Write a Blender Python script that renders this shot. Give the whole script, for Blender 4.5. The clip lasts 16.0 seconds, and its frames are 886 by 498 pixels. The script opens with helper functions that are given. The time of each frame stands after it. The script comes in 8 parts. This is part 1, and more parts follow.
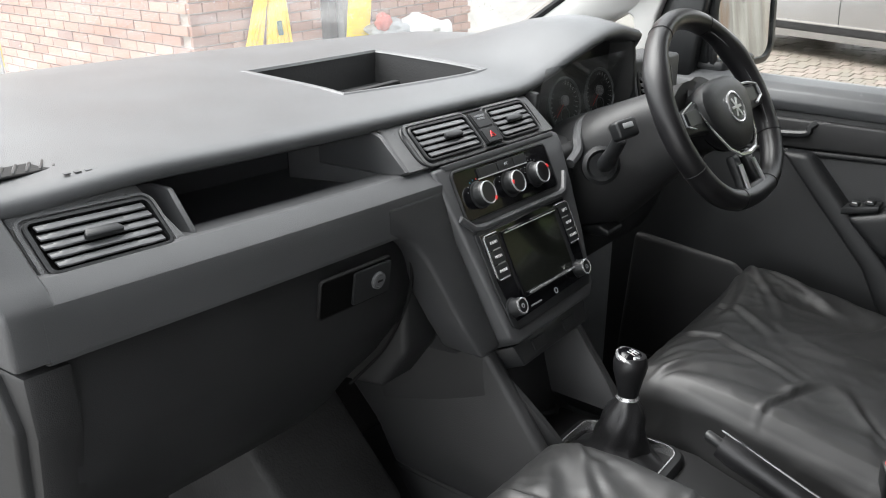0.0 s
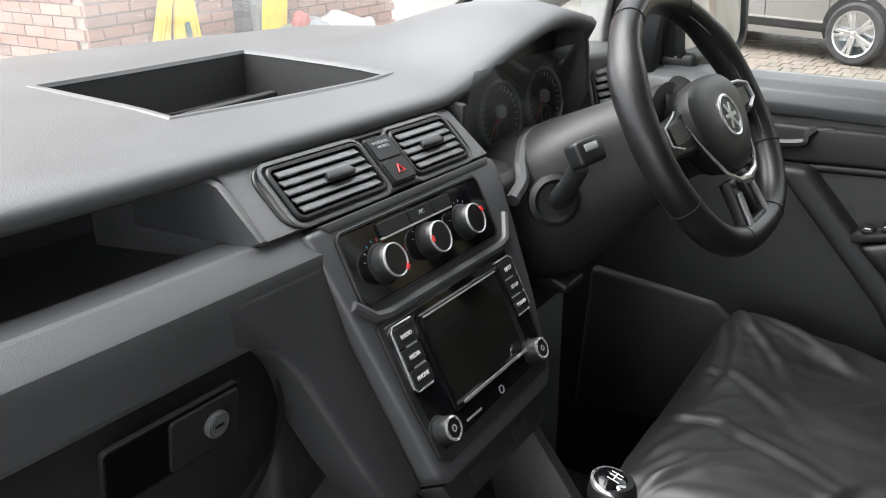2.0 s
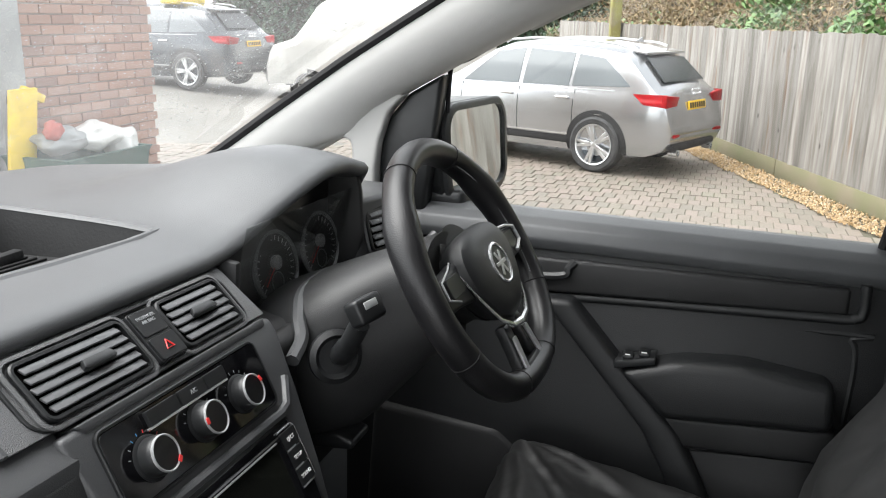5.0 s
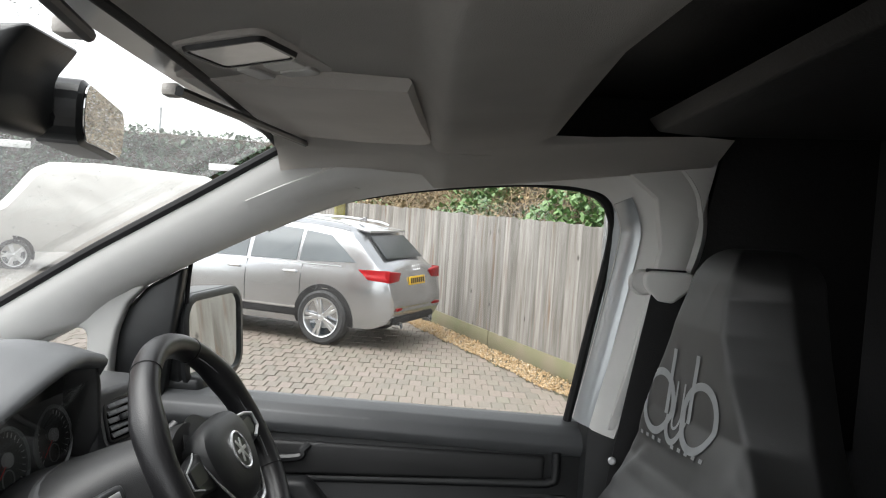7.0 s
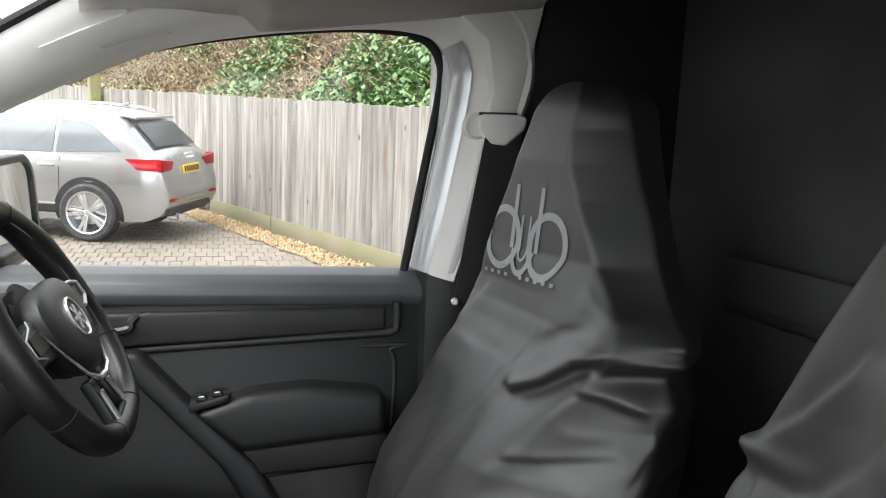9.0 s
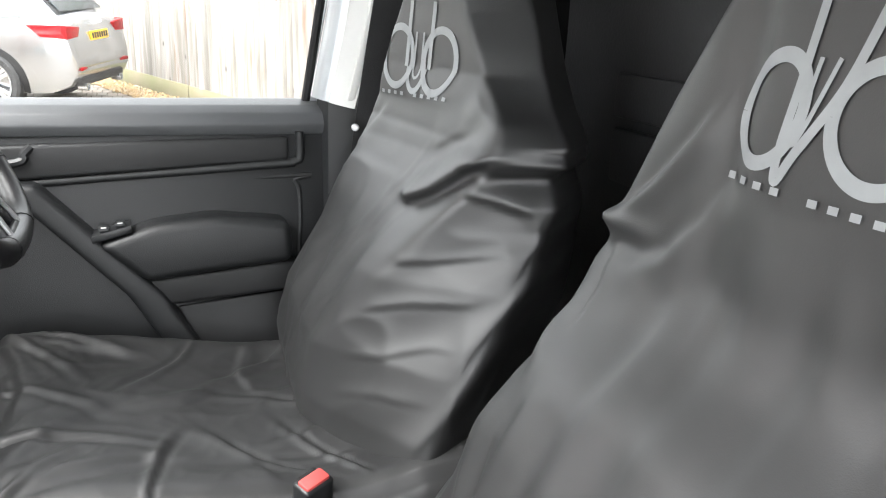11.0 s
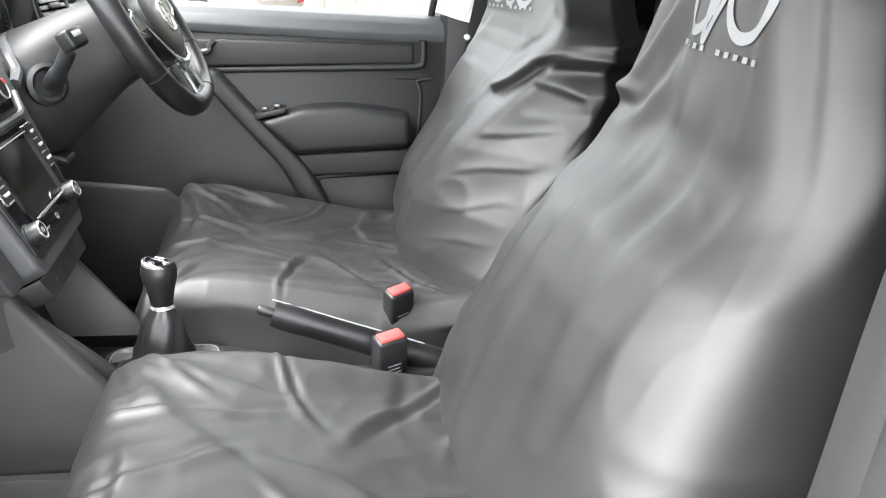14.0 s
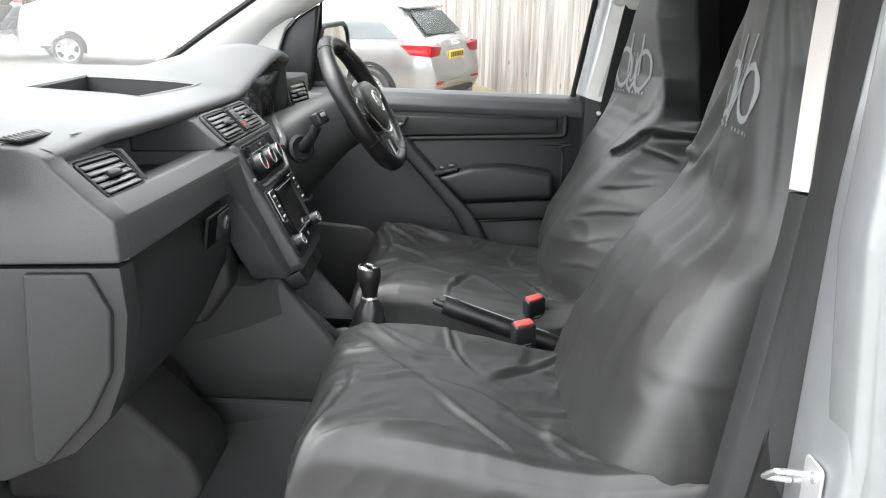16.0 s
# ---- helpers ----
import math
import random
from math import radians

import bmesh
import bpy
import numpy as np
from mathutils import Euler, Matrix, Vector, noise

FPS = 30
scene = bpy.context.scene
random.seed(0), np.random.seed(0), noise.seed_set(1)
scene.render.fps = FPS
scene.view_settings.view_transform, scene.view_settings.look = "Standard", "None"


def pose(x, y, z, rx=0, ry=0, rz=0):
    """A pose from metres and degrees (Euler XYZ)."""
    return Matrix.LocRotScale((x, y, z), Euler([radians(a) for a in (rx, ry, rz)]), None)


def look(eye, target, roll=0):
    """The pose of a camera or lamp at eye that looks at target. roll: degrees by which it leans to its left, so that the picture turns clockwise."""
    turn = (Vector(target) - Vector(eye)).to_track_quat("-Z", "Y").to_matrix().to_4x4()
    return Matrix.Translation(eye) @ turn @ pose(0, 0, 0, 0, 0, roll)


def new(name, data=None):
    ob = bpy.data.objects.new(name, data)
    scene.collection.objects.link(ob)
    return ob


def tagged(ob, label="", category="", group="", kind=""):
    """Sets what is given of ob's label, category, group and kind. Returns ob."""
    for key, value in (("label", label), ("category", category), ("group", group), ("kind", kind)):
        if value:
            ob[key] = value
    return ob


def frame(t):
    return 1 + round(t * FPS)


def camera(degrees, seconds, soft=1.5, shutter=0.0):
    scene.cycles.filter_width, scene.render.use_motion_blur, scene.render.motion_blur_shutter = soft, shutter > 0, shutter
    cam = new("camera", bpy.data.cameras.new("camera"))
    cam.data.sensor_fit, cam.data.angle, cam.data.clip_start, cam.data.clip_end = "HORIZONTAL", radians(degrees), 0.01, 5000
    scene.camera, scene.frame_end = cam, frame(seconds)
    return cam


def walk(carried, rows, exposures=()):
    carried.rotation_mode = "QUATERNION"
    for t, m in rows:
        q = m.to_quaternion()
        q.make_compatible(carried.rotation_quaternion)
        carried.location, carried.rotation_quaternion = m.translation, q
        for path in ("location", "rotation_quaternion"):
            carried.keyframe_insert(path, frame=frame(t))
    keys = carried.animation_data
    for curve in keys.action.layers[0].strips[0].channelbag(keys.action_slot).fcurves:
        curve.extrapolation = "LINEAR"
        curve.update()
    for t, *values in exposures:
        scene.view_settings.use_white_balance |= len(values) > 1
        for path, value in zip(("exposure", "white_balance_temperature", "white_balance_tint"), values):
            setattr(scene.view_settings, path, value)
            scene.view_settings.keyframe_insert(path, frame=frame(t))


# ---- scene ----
cam = camera(55.5, 16.0, soft=1.1)
PATH = [
    (0, (-0.797, 0.051, 1.507), (0.644, 1.213, 0.748), -0.8),
    (0.5, (-0.69, 0.098, 1.485), (0.77, 1.235, 0.726), -1.2),
    (1, (-0.618, 0.164, 1.467), (0.863, 1.266, 0.698), -1.3),
    (1.5, (-0.537, 0.224, 1.452), (0.968, 1.291, 0.681), -1.4),
    (2, (-0.499, 0.234, 1.449), (1.028, 1.275, 0.685), -1.4),
    (2.5, (-0.476, 0.227, 1.452), (1.081, 1.243, 0.714), -1.3),
    (3, (-0.459, 0.217, 1.457), (1.133, 1.198, 0.748), -1.2),
    (3.2, (-0.455, 0.215, 1.456), (1.155, 1.18, 0.765), -1.2),
    (5.3, (-0.469, 0.262, 1.499), (1.403, 0.777, 1.019), 2.4),
    (5.5, (-0.473, 0.264, 1.498), (1.426, 0.719, 1.066), 3.1),
    (6, (-0.516, 0.242, 1.512), (1.43, 0.565, 1.18), 2.9),
    (6.5, (-0.579, 0.223, 1.526), (1.401, 0.394, 1.306), 3.3),
    (7, (-0.581, 0.248, 1.544), (1.415, 0.257, 1.43), 3.9),
    (7.5, (-0.534, 0.307, 1.542), (1.457, 0.125, 1.473), 4.2),
    (8, (-0.52, 0.316, 1.535), (1.447, -0.023, 1.416), 4.0),
    (8.5, (-0.53, 0.321, 1.509), (1.404, -0.134, 1.281), 3.3),
    (9, (-0.548, 0.335, 1.481), (1.349, -0.189, 1.129), 2.6),
    (9.2, (-0.548, 0.339, 1.472), (1.334, -0.204, 1.069), 2.5),
    (11.3, (-0.619, 0.278, 1.416), (1.148, -0.402, 0.772), 2.5),
    (11.5, (-0.632, 0.253, 1.428), (1.131, -0.463, 0.811), 2.6),
    (12, (-0.648, 0.225, 1.453), (1.092, -0.595, 0.907), 2.8),
    (12.5, (-0.692, 0.21, 1.464), (1.042, -0.634, 0.934), 3.1),
    (13, (-0.777, 0.216, 1.43), (0.98, -0.532, 0.836), 3.8),
    (13.5, (-0.859, 0.233, 1.397), (0.933, -0.315, 0.697), 3.9),
    (14, (-0.912, 0.274, 1.393), (0.916, -0.042, 0.647), 3.4),
    (14.5, (-0.989, 0.298, 1.416), (0.871, 0.191, 0.687), 2.5),
    (15, (-1.125, 0.279, 1.448), (0.749, 0.301, 0.748), 1.9),
    (15.5, (-1.239, 0.269, 1.458), (0.647, 0.337, 0.796), 1.5),
    (16, (-1.363, 0.264, 1.477), (0.539, 0.341, 0.863), 1.2),
]
walk(cam, [(t, look(eye, target, roll)) for t, eye, target, roll in PATH], [(0, 2.28), (1.0, 2.2), (1.5, 2.22), (2, 2.3), (3, 2.4), (5.5, 1.80), (6, 1.68), (6.5, 1.67), (7, 1.68), (8, 1.82), (8.5, 2.1), (9, 2.25), (11.5, 3.4), (12, 3.5), (12.5, 3.5), (13, 2.5), (13.5, 3.25), (14, 3.7), (14.5, 3.75), (15, 3.6), (15.5, 3.15), (16, 2.6)])

# ---- world, sun, exposure ----
SUN_UP, SUN_AZ = 62.0, 340.0
world = bpy.data.worlds.new("overcast_sky")
scene.world = world
world.use_nodes = True
wn, wl = world.node_tree.nodes, world.node_tree.links
sky = wn.new("ShaderNodeTexSky")
sky.sky_type, sky.sun_disc = "NISHITA", False
sky.sun_elevation, sky.sun_rotation = radians(SUN_UP), radians(SUN_AZ)
sky.dust_density, sky.air_density = 1.0, 1.0
grey = wn.new("ShaderNodeHueSaturation")
grey.inputs["Saturation"].default_value = 0.10
wl.new(sky.outputs[0], grey.inputs["Color"])
wl.new(grey.outputs[0], wn["Background"].inputs["Color"])
wn["Background"].inputs["Strength"].default_value = 0.15
sun_data = bpy.data.lights.new("sun", "SUN")
sun_data.energy, sun_data.angle, sun_data.color = 1.5, radians(60), (1.0, 0.985, 0.965)
sun_ob = new("sun", sun_data)
sun_ob.rotation_euler = (radians(90 - SUN_UP), 0, radians(180 - SUN_AZ))


# ---- materials ----
def mat(name, color, rough=0.5, metal=0.0, spec=0.5, var=0.0, var_scale=6.0, bump=0.0, bump_scale=300.0,
        color2=None, rough_var=0.0, coat=0.0, kind="noise", detail=4.0, rand=0.0, stretch=(1, 1, 1)):
    """A node material: base colour with large stains, fine grain bump, optional per-object variation."""
    m = bpy.data.materials.new(name)
    m.use_nodes = True
    n, l = m.node_tree.nodes, m.node_tree.links
    b = n["Principled BSDF"]
    b.inputs["Roughness"].default_value, b.inputs["Metallic"].default_value = rough, metal
    b.inputs["Specular IOR Level"].default_value, b.inputs["Coat Weight"].default_value = spec, coat
    b.inputs["Base Color"].default_value = (*color, 1)
    tc = n.new("ShaderNodeTexCoord")
    mp = n.new("ShaderNodeMapping")
    mp.inputs["Scale"].default_value = stretch
    l.new(tc.outputs["Object"], mp.inputs["Vector"])
    out = None
    if var or color2:
        t = n.new("ShaderNodeTexNoise")
        t.inputs["Scale"].default_value, t.inputs["Detail"].default_value = var_scale, detail
        l.new(mp.outputs[0], t.inputs["Vector"])
        r = n.new("ShaderNodeValToRGB")
        c2 = color2 or tuple(min(1, c * (1 + var)) for c in color)
        c1 = color if color2 else tuple(c * (1 - var) for c in color)
        r.color_ramp.elements[0].color, r.color_ramp.elements[1].color = (*c1, 1), (*c2, 1)
        r.color_ramp.elements[0].position, r.color_ramp.elements[1].position = 0.35, 0.65
        l.new(t.outputs["Fac"], r.inputs["Fac"])
        out = r.outputs[0]
        if rough_var:
            mr = n.new("ShaderNodeMapRange")
            mr.inputs["To Min"].default_value, mr.inputs["To Max"].default_value = rough - rough_var, rough + rough_var
            l.new(t.outputs["Fac"], mr.inputs["Value"])
            l.new(mr.outputs[0], b.inputs["Roughness"])
    if rand:
        oi = n.new("ShaderNodeObjectInfo")
        mr = n.new("ShaderNodeMapRange")
        mr.inputs["To Min"].default_value, mr.inputs["To Max"].default_value = 1 - rand, 1 + rand
        l.new(oi.outputs["Random"], mr.inputs["Value"])
        hs = n.new("ShaderNodeHueSaturation")
        l.new(mr.outputs[0], hs.inputs["Value"])
        if out:
            l.new(out, hs.inputs["Color"])
        else:
            hs.inputs["Color"].default_value = (*color, 1)
        out = hs.outputs[0]
    if out:
        l.new(out, b.inputs["Base Color"])
    if bump:
        t2 = n.new("ShaderNodeTexVoronoi" if kind == "voronoi" else "ShaderNodeTexNoise")
        t2.inputs["Scale"].default_value = bump_scale
        l.new(mp.outputs[0], t2.inputs["Vector"])
        bp = n.new("ShaderNodeBump")
        bp.inputs["Strength"].default_value, bp.inputs["Distance"].default_value = bump, 0.002
        l.new(t2.outputs[0], bp.inputs["Height"])
        l.new(bp.outputs[0], b.inputs["Normal"])
    return m


def glass(name, tint=(1, 1, 1), gloss=1.0, rough=0.0, film=0.0):
    """A thin pane: clear, with Fresnel-driven gloss and, if wanted, a dusty film that paints in a pale haze."""
    m = bpy.data.materials.new(name)
    m.use_nodes = True
    n, l = m.node_tree.nodes, m.node_tree.links
    n.remove(n["Principled BSDF"])
    tr, gl, fr, mx = (n.new("ShaderNode" + k) for k in ("BsdfTransparent", "BsdfGlossy", "Fresnel", "MixShader"))
    tr.inputs["Color"].default_value = (*tint, 1)
    gl.inputs["Roughness"].default_value = rough
    fr.inputs["IOR"].default_value = 1.45
    ml = n.new("ShaderNodeMath")
    ml.operation, ml.inputs[1].default_value = "MULTIPLY", gloss
    l.new(fr.outputs[0], ml.inputs[0])
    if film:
        # Washed-out look of the glass painted in as a pale translucent mix.
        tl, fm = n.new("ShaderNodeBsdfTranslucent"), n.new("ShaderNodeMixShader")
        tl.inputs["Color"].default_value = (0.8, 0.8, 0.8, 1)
        haze_noise, dr = n.new("ShaderNodeTexNoise"), n.new("ShaderNodeMapRange")
        haze_noise.inputs["Scale"].default_value, haze_noise.inputs["Detail"].default_value = 5.0, 6.0
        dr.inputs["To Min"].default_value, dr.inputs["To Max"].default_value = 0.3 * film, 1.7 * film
        l.new(haze_noise.outputs["Fac"], dr.inputs["Value"]), l.new(dr.outputs[0], fm.inputs[0])
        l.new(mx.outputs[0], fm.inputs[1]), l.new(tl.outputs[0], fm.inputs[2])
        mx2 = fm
    else:
        mx2 = mx
    l.new(ml.outputs[0], mx.inputs[0]), l.new(tr.outputs[0], mx.inputs[1]), l.new(gl.outputs[0], mx.inputs[2])
    l.new(mx2.outputs[0], n["Material Output"].inputs["Surface"])
    return m


def cloth(name, color):
    """Satin nylon: fine weave, and two sizes of ridged wrinkle that run mostly up and down."""
    m = mat(name, color, 0.53, spec=1.0, var=0.12, var_scale=7, rough_var=0.05)
    n, l = m.node_tree.nodes, m.node_tree.links
    tc = next(q for q in n if q.bl_idname == "ShaderNodeTexCoord")
    last = None
    for scale, stretch, strength, dist in ((5.0, (1.4, 1.2, 0.8), 0.07, 0.006), (17.0, (1.3, 1.3, 0.8), 0.10, 0.0025), (900.0, (1, 1, 1), 0.10, 0.001)):
        mp, t, bp = n.new("ShaderNodeMapping"), n.new("ShaderNodeTexNoise"), n.new("ShaderNodeBump")
        mp.inputs["Scale"].default_value = stretch
        mp.inputs["Rotation"].default_value = (0.2, 0.5, 0.3)
        t.noise_type = "RIDGED_MULTIFRACTAL" if scale < 100 else "FBM"
        t.inputs["Scale"].default_value, t.inputs["Detail"].default_value = scale, 1.5
        t.inputs["Distortion"].default_value = 0.5 if scale < 100 else 0.0
        bp.inputs["Strength"].default_value, bp.inputs["Distance"].default_value = strength, dist
        l.new(tc.outputs["Object"], mp.inputs["Vector"]), l.new(mp.outputs[0], t.inputs["Vector"]), l.new(t.outputs["Fac"], bp.inputs["Height"])
        if last:
            l.new(last.outputs[0], bp.inputs["Normal"])
        last = bp
    l.new(last.outputs[0], n["Principled BSDF"].inputs["Normal"])
    return m


# Dash plastics paler on top, darker below: light from above is in the colour.
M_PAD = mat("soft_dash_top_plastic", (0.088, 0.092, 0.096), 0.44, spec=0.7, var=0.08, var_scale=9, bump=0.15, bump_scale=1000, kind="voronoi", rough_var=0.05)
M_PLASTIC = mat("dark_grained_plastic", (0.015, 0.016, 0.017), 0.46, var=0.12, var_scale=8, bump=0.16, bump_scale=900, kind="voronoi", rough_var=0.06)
M_LOWER = mat("shaded_dash_plastic", (0.020, 0.0205, 0.0212), 0.50, var=0.14, var_scale=7, bump=0.16, bump_scale=1000, kind="voronoi", rough_var=0.06)
M_BEAM = mat("lit_dash_plastic", (0.068, 0.070, 0.073), 0.42, spec=0.7, var=0.10, var_scale=8, bump=0.15, bump_scale=1000, kind="voronoi", rough_var=0.05)
M_SEAL = mat("grey_rubber_seal", (0.022, 0.0225, 0.023), 0.62, spec=0.3, var=0.12, var_scale=9, bump=0.2, bump_scale=300)
M_SLAT = mat("satin_vent_plastic", (0.105, 0.108, 0.112), 0.30, var=0.1, var_scale=40)
# Near-black for plates that stand in for shade inside hollows.
M_SHADE = mat("painted_shade_black", (0.002, 0.002, 0.002), 0.9, spec=0.1)
M_SMOOTH = mat("satin_black_plastic", (0.016, 0.017, 0.018), 0.38, var=0.15, var_scale=30, bump=0.05, bump_scale=400)
M_WEAVE = mat("fine_patterned_plastic", (0.135, 0.138, 0.142), 0.40, var=0.08, var_scale=20, bump=0.6, bump_scale=1500, kind="voronoi")
M_GLOSS = mat("piano_black", (0.004, 0.004, 0.005), 0.08, var=0.3, var_scale=60)
M_CHROME = mat("chrome_trim", (0.74, 0.75, 0.76), 0.20, 0.75, var=0.05, var_scale=90)
M_SATIN = mat("satin_silver_trim", (0.55, 0.56, 0.57), 0.34, 0.5, var=0.05, var_scale=90)
M_LEATHER = mat("black_leather", (0.012, 0.012, 0.013), 0.36, var=0.2, var_scale=25, bump=0.10, bump_scale=650, kind="voronoi", rough_var=0.08)
M_GAITER = mat("gaiter_vinyl", (0.016, 0.016, 0.017), 0.33, var=0.2, var_scale=25, bump=0.2, bump_scale=500)
M_RUBBER = mat("black_rubber", (0.012, 0.012, 0.013), 0.7, spec=0.3, var=0.2, var_scale=20, bump=0.2, bump_scale=300)
M_COVER = cloth("black_nylon_cover", (0.0130, 0.0132, 0.0134))
M_PRINT = mat("grey_screen_print", (0.27, 0.28, 0.285), 0.55, var=0.06, var_scale=40)
M_TRIM = mat("pale_grey_trim", (0.64, 0.635, 0.615), 0.55, var=0.05, var_scale=6, bump=0.2, bump_scale=900)
M_HEAD = mat("headliner_fabric", (0.68, 0.655, 0.62), 0.9, var=0.07, var_scale=5, bump=0.5, bump_scale=1200)
M_VISOR = mat("visor_vinyl", (0.52, 0.495, 0.465), 0.7, var=0.05, var_scale=12, bump=0.25, bump_scale=700)
M_BOARD = mat("dark_grey_bulkhead_board", (0.050, 0.050, 0.051), 0.6, spec=0.3, var=0.2, var_scale=4, bump=0.25, bump_scale=200)
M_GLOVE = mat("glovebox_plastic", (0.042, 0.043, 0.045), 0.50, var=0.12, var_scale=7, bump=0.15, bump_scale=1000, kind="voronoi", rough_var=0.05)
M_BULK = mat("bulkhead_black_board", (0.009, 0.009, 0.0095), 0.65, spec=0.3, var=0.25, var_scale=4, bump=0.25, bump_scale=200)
M_FLOOR = mat("rubber_floor_mat", (0.030, 0.030, 0.030), 0.70, spec=0.4, var=0.25, var_scale=9, bump=0.4, bump_scale=250)
M_PAINT = mat("silver_van_paint", (0.36, 0.38, 0.395), 0.33, 0.55, var=0.03, var_scale=40, coat=0.6)
M_RED = mat("red_release_button", (0.50, 0.075, 0.07), 0.45, var=0.08, var_scale=60)
M_REDMARK = mat("red_marking", (0.85, 0.05, 0.05), 0.4)
M_BLUEMARK = mat("blue_marking", (0.05, 0.30, 0.6), 0.4)
M_WHITE = mat("white_marking", (0.75, 0.75, 0.75), 0.5)
M_GREYMARK = mat("grey_marking", (0.30, 0.31, 0.32), 0.5)
M_SCREEN = mat("dark_display_glass", (0.010, 0.011, 0.009), 0.09, var=0.2, var_scale=15)
M_DIAL = mat("dial_black", (0.008, 0.008, 0.009), 0.3)
M_CLEAR = glass("clear_window_glass", (0.97, 0.98, 0.975), 0.5)
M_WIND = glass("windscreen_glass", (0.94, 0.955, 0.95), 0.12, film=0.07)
M_MIRROR = mat("mirror_silver", (0.62, 0.64, 0.63), 0.015, 1.0)
M_BELT = mat("woven_belt", (0.010, 0.010, 0.011), 0.7, bump=0.5, bump_scale=900)
M_CARD = mat("brown_card", (0.45, 0.30, 0.20), 0.7, var=0.1, var_scale=15)


# ---- mesh helpers ----
def thing(name, label, category, group="", kind="", at=(0, 0, 0)):
    e = new(name)
    e.empty_display_size = 0.05
    e.location = at
    return tagged(e, label, category, group, kind)


def mesh_ob(name, verts, faces, material, parent=None, label="", smooth=True):
    me = bpy.data.meshes.new(name)
    me.from_pydata([tuple(v) for v in verts], [], [tuple(f) for f in faces])
    me.materials.append(material)
    me.validate()
    ob = new(name, me)
    if smooth:
        me.shade_smooth()
        me.set_sharp_from_angle(angle=radians(38))
    if parent is not None:
        ob.parent = parent
        ob.matrix_parent_inverse = Matrix.Translation(-parent_place(parent))
    if label:
        ob["label"] = label
    return ob


def parent_place(ob):
    p = Vector((0, 0, 0))
    while ob is not None:
        p += ob.location
        ob = ob.parent if ob.parent is None else None
    return p


def part(name, bm, material, parent=None, label="", smooth=True):
    """Links a bmesh, in world places, as one mesh object under a thing or a part."""
    bmesh.ops.recalc_face_normals(bm, faces=bm.faces)
    me = bpy.data.meshes.new(name)
    bm.to_mesh(me)
    bm.free()
    me.materials.append(material)
    if smooth:
        me.shade_smooth()
        me.set_sharp_from_angle(angle=radians(38))
    ob = new(name, me)
    if parent is not None:
        ob.parent = parent
        ob.matrix_parent_inverse = Matrix.Translation(-parent_place(parent))
    if label:
        ob["label"] = label
    return ob


def box(size, m=None, bevel=0.004, seg=2, bm=None):
    """A bevelled block of that size at the pose m, added to bm."""
    b = bmesh.new()
    bmesh.ops.create_cube(b, size=1.0)
    bmesh.ops.scale(b, vec=size, verts=b.verts)
    if bevel:
        bmesh.ops.bevel(b, geom=b.edges[:], offset=min(bevel, 0.45 * min(size)), segments=seg, affect="EDGES", profile=0.5)
    return merge(bm, b, m)


def merge(bm, b, m=None):
    if m is not None:
        bmesh.ops.transform(b, matrix=m, verts=b.verts)
    if bm is None:
        return b
    tmp = bpy.data.meshes.new("tmp")
    b.to_mesh(tmp)
    bm.from_mesh(tmp)
    bpy.data.meshes.remove(tmp)
    b.free()
    return bm


def prism(poly, a, b, axis="x", bevel=0.004, seg=2, bm=None, m=None):
    """A polygon, given in the two other axes, drawn out from a to b along an axis."""
    def put(p, q, h):
        return {"x": (h, p, q), "y": (p, h, q), "z": (p, q, h)}[axis]
    bb = bmesh.new()
    lo = [bb.verts.new(put(p, q, a)) for p, q in poly]
    hi = [bb.verts.new(put(p, q, b)) for p, q in poly]
    bb.faces.new(lo), bb.faces.new(hi[::-1])
    for i in range(len(poly)):
        j = (i + 1) % len(poly)
        bb.faces.new((lo[i], hi[i], hi[j], lo[j]))
    bmesh.ops.recalc_face_normals(bb, faces=bb.faces)
    if bevel:
        bmesh.ops.bevel(bb, geom=bb.edges[:], offset=bevel, segments=seg, affect="EDGES", profile=0.5, clamp_overlap=True)
    return merge(bm, bb, m)


def lathe(profile, m=None, n=32, bm=None, cap=True):
    """Rings of (radius, height) round the local z axis, closed at both ends."""
    bb = bmesh.new()
    rings = [[bb.verts.new((r * math.cos(2 * math.pi * k / n), r * math.sin(2 * math.pi * k / n), h)) for k in range(n)] for r, h in profile]
    for a, b in zip(rings, rings[1:]):
        for k in range(n):
            j = (k + 1) % n
            bb.faces.new((a[k], a[j], b[j], b[k]))
    if cap:
        bb.faces.new(rings[0][::-1]), bb.faces.new(rings[-1])
    return merge(bm, bb, m)


def loft(rings, closed=True, caps=True, bm=None):
    """Skins rings of as many points each."""
    bb = bmesh.new()
    vs = [[bb.verts.new(p) for p in ring] for ring in rings]
    n = len(vs[0])
    for a, b in zip(vs, vs[1:]):
        for k in range(n if closed else n - 1):
            j = (k + 1) % n
            bb.faces.new((a[k], a[j], b[j], b[k]))
    if closed and caps:
        bb.faces.new(vs[0][::-1]), bb.faces.new(vs[-1])
    return merge(bm, bb)


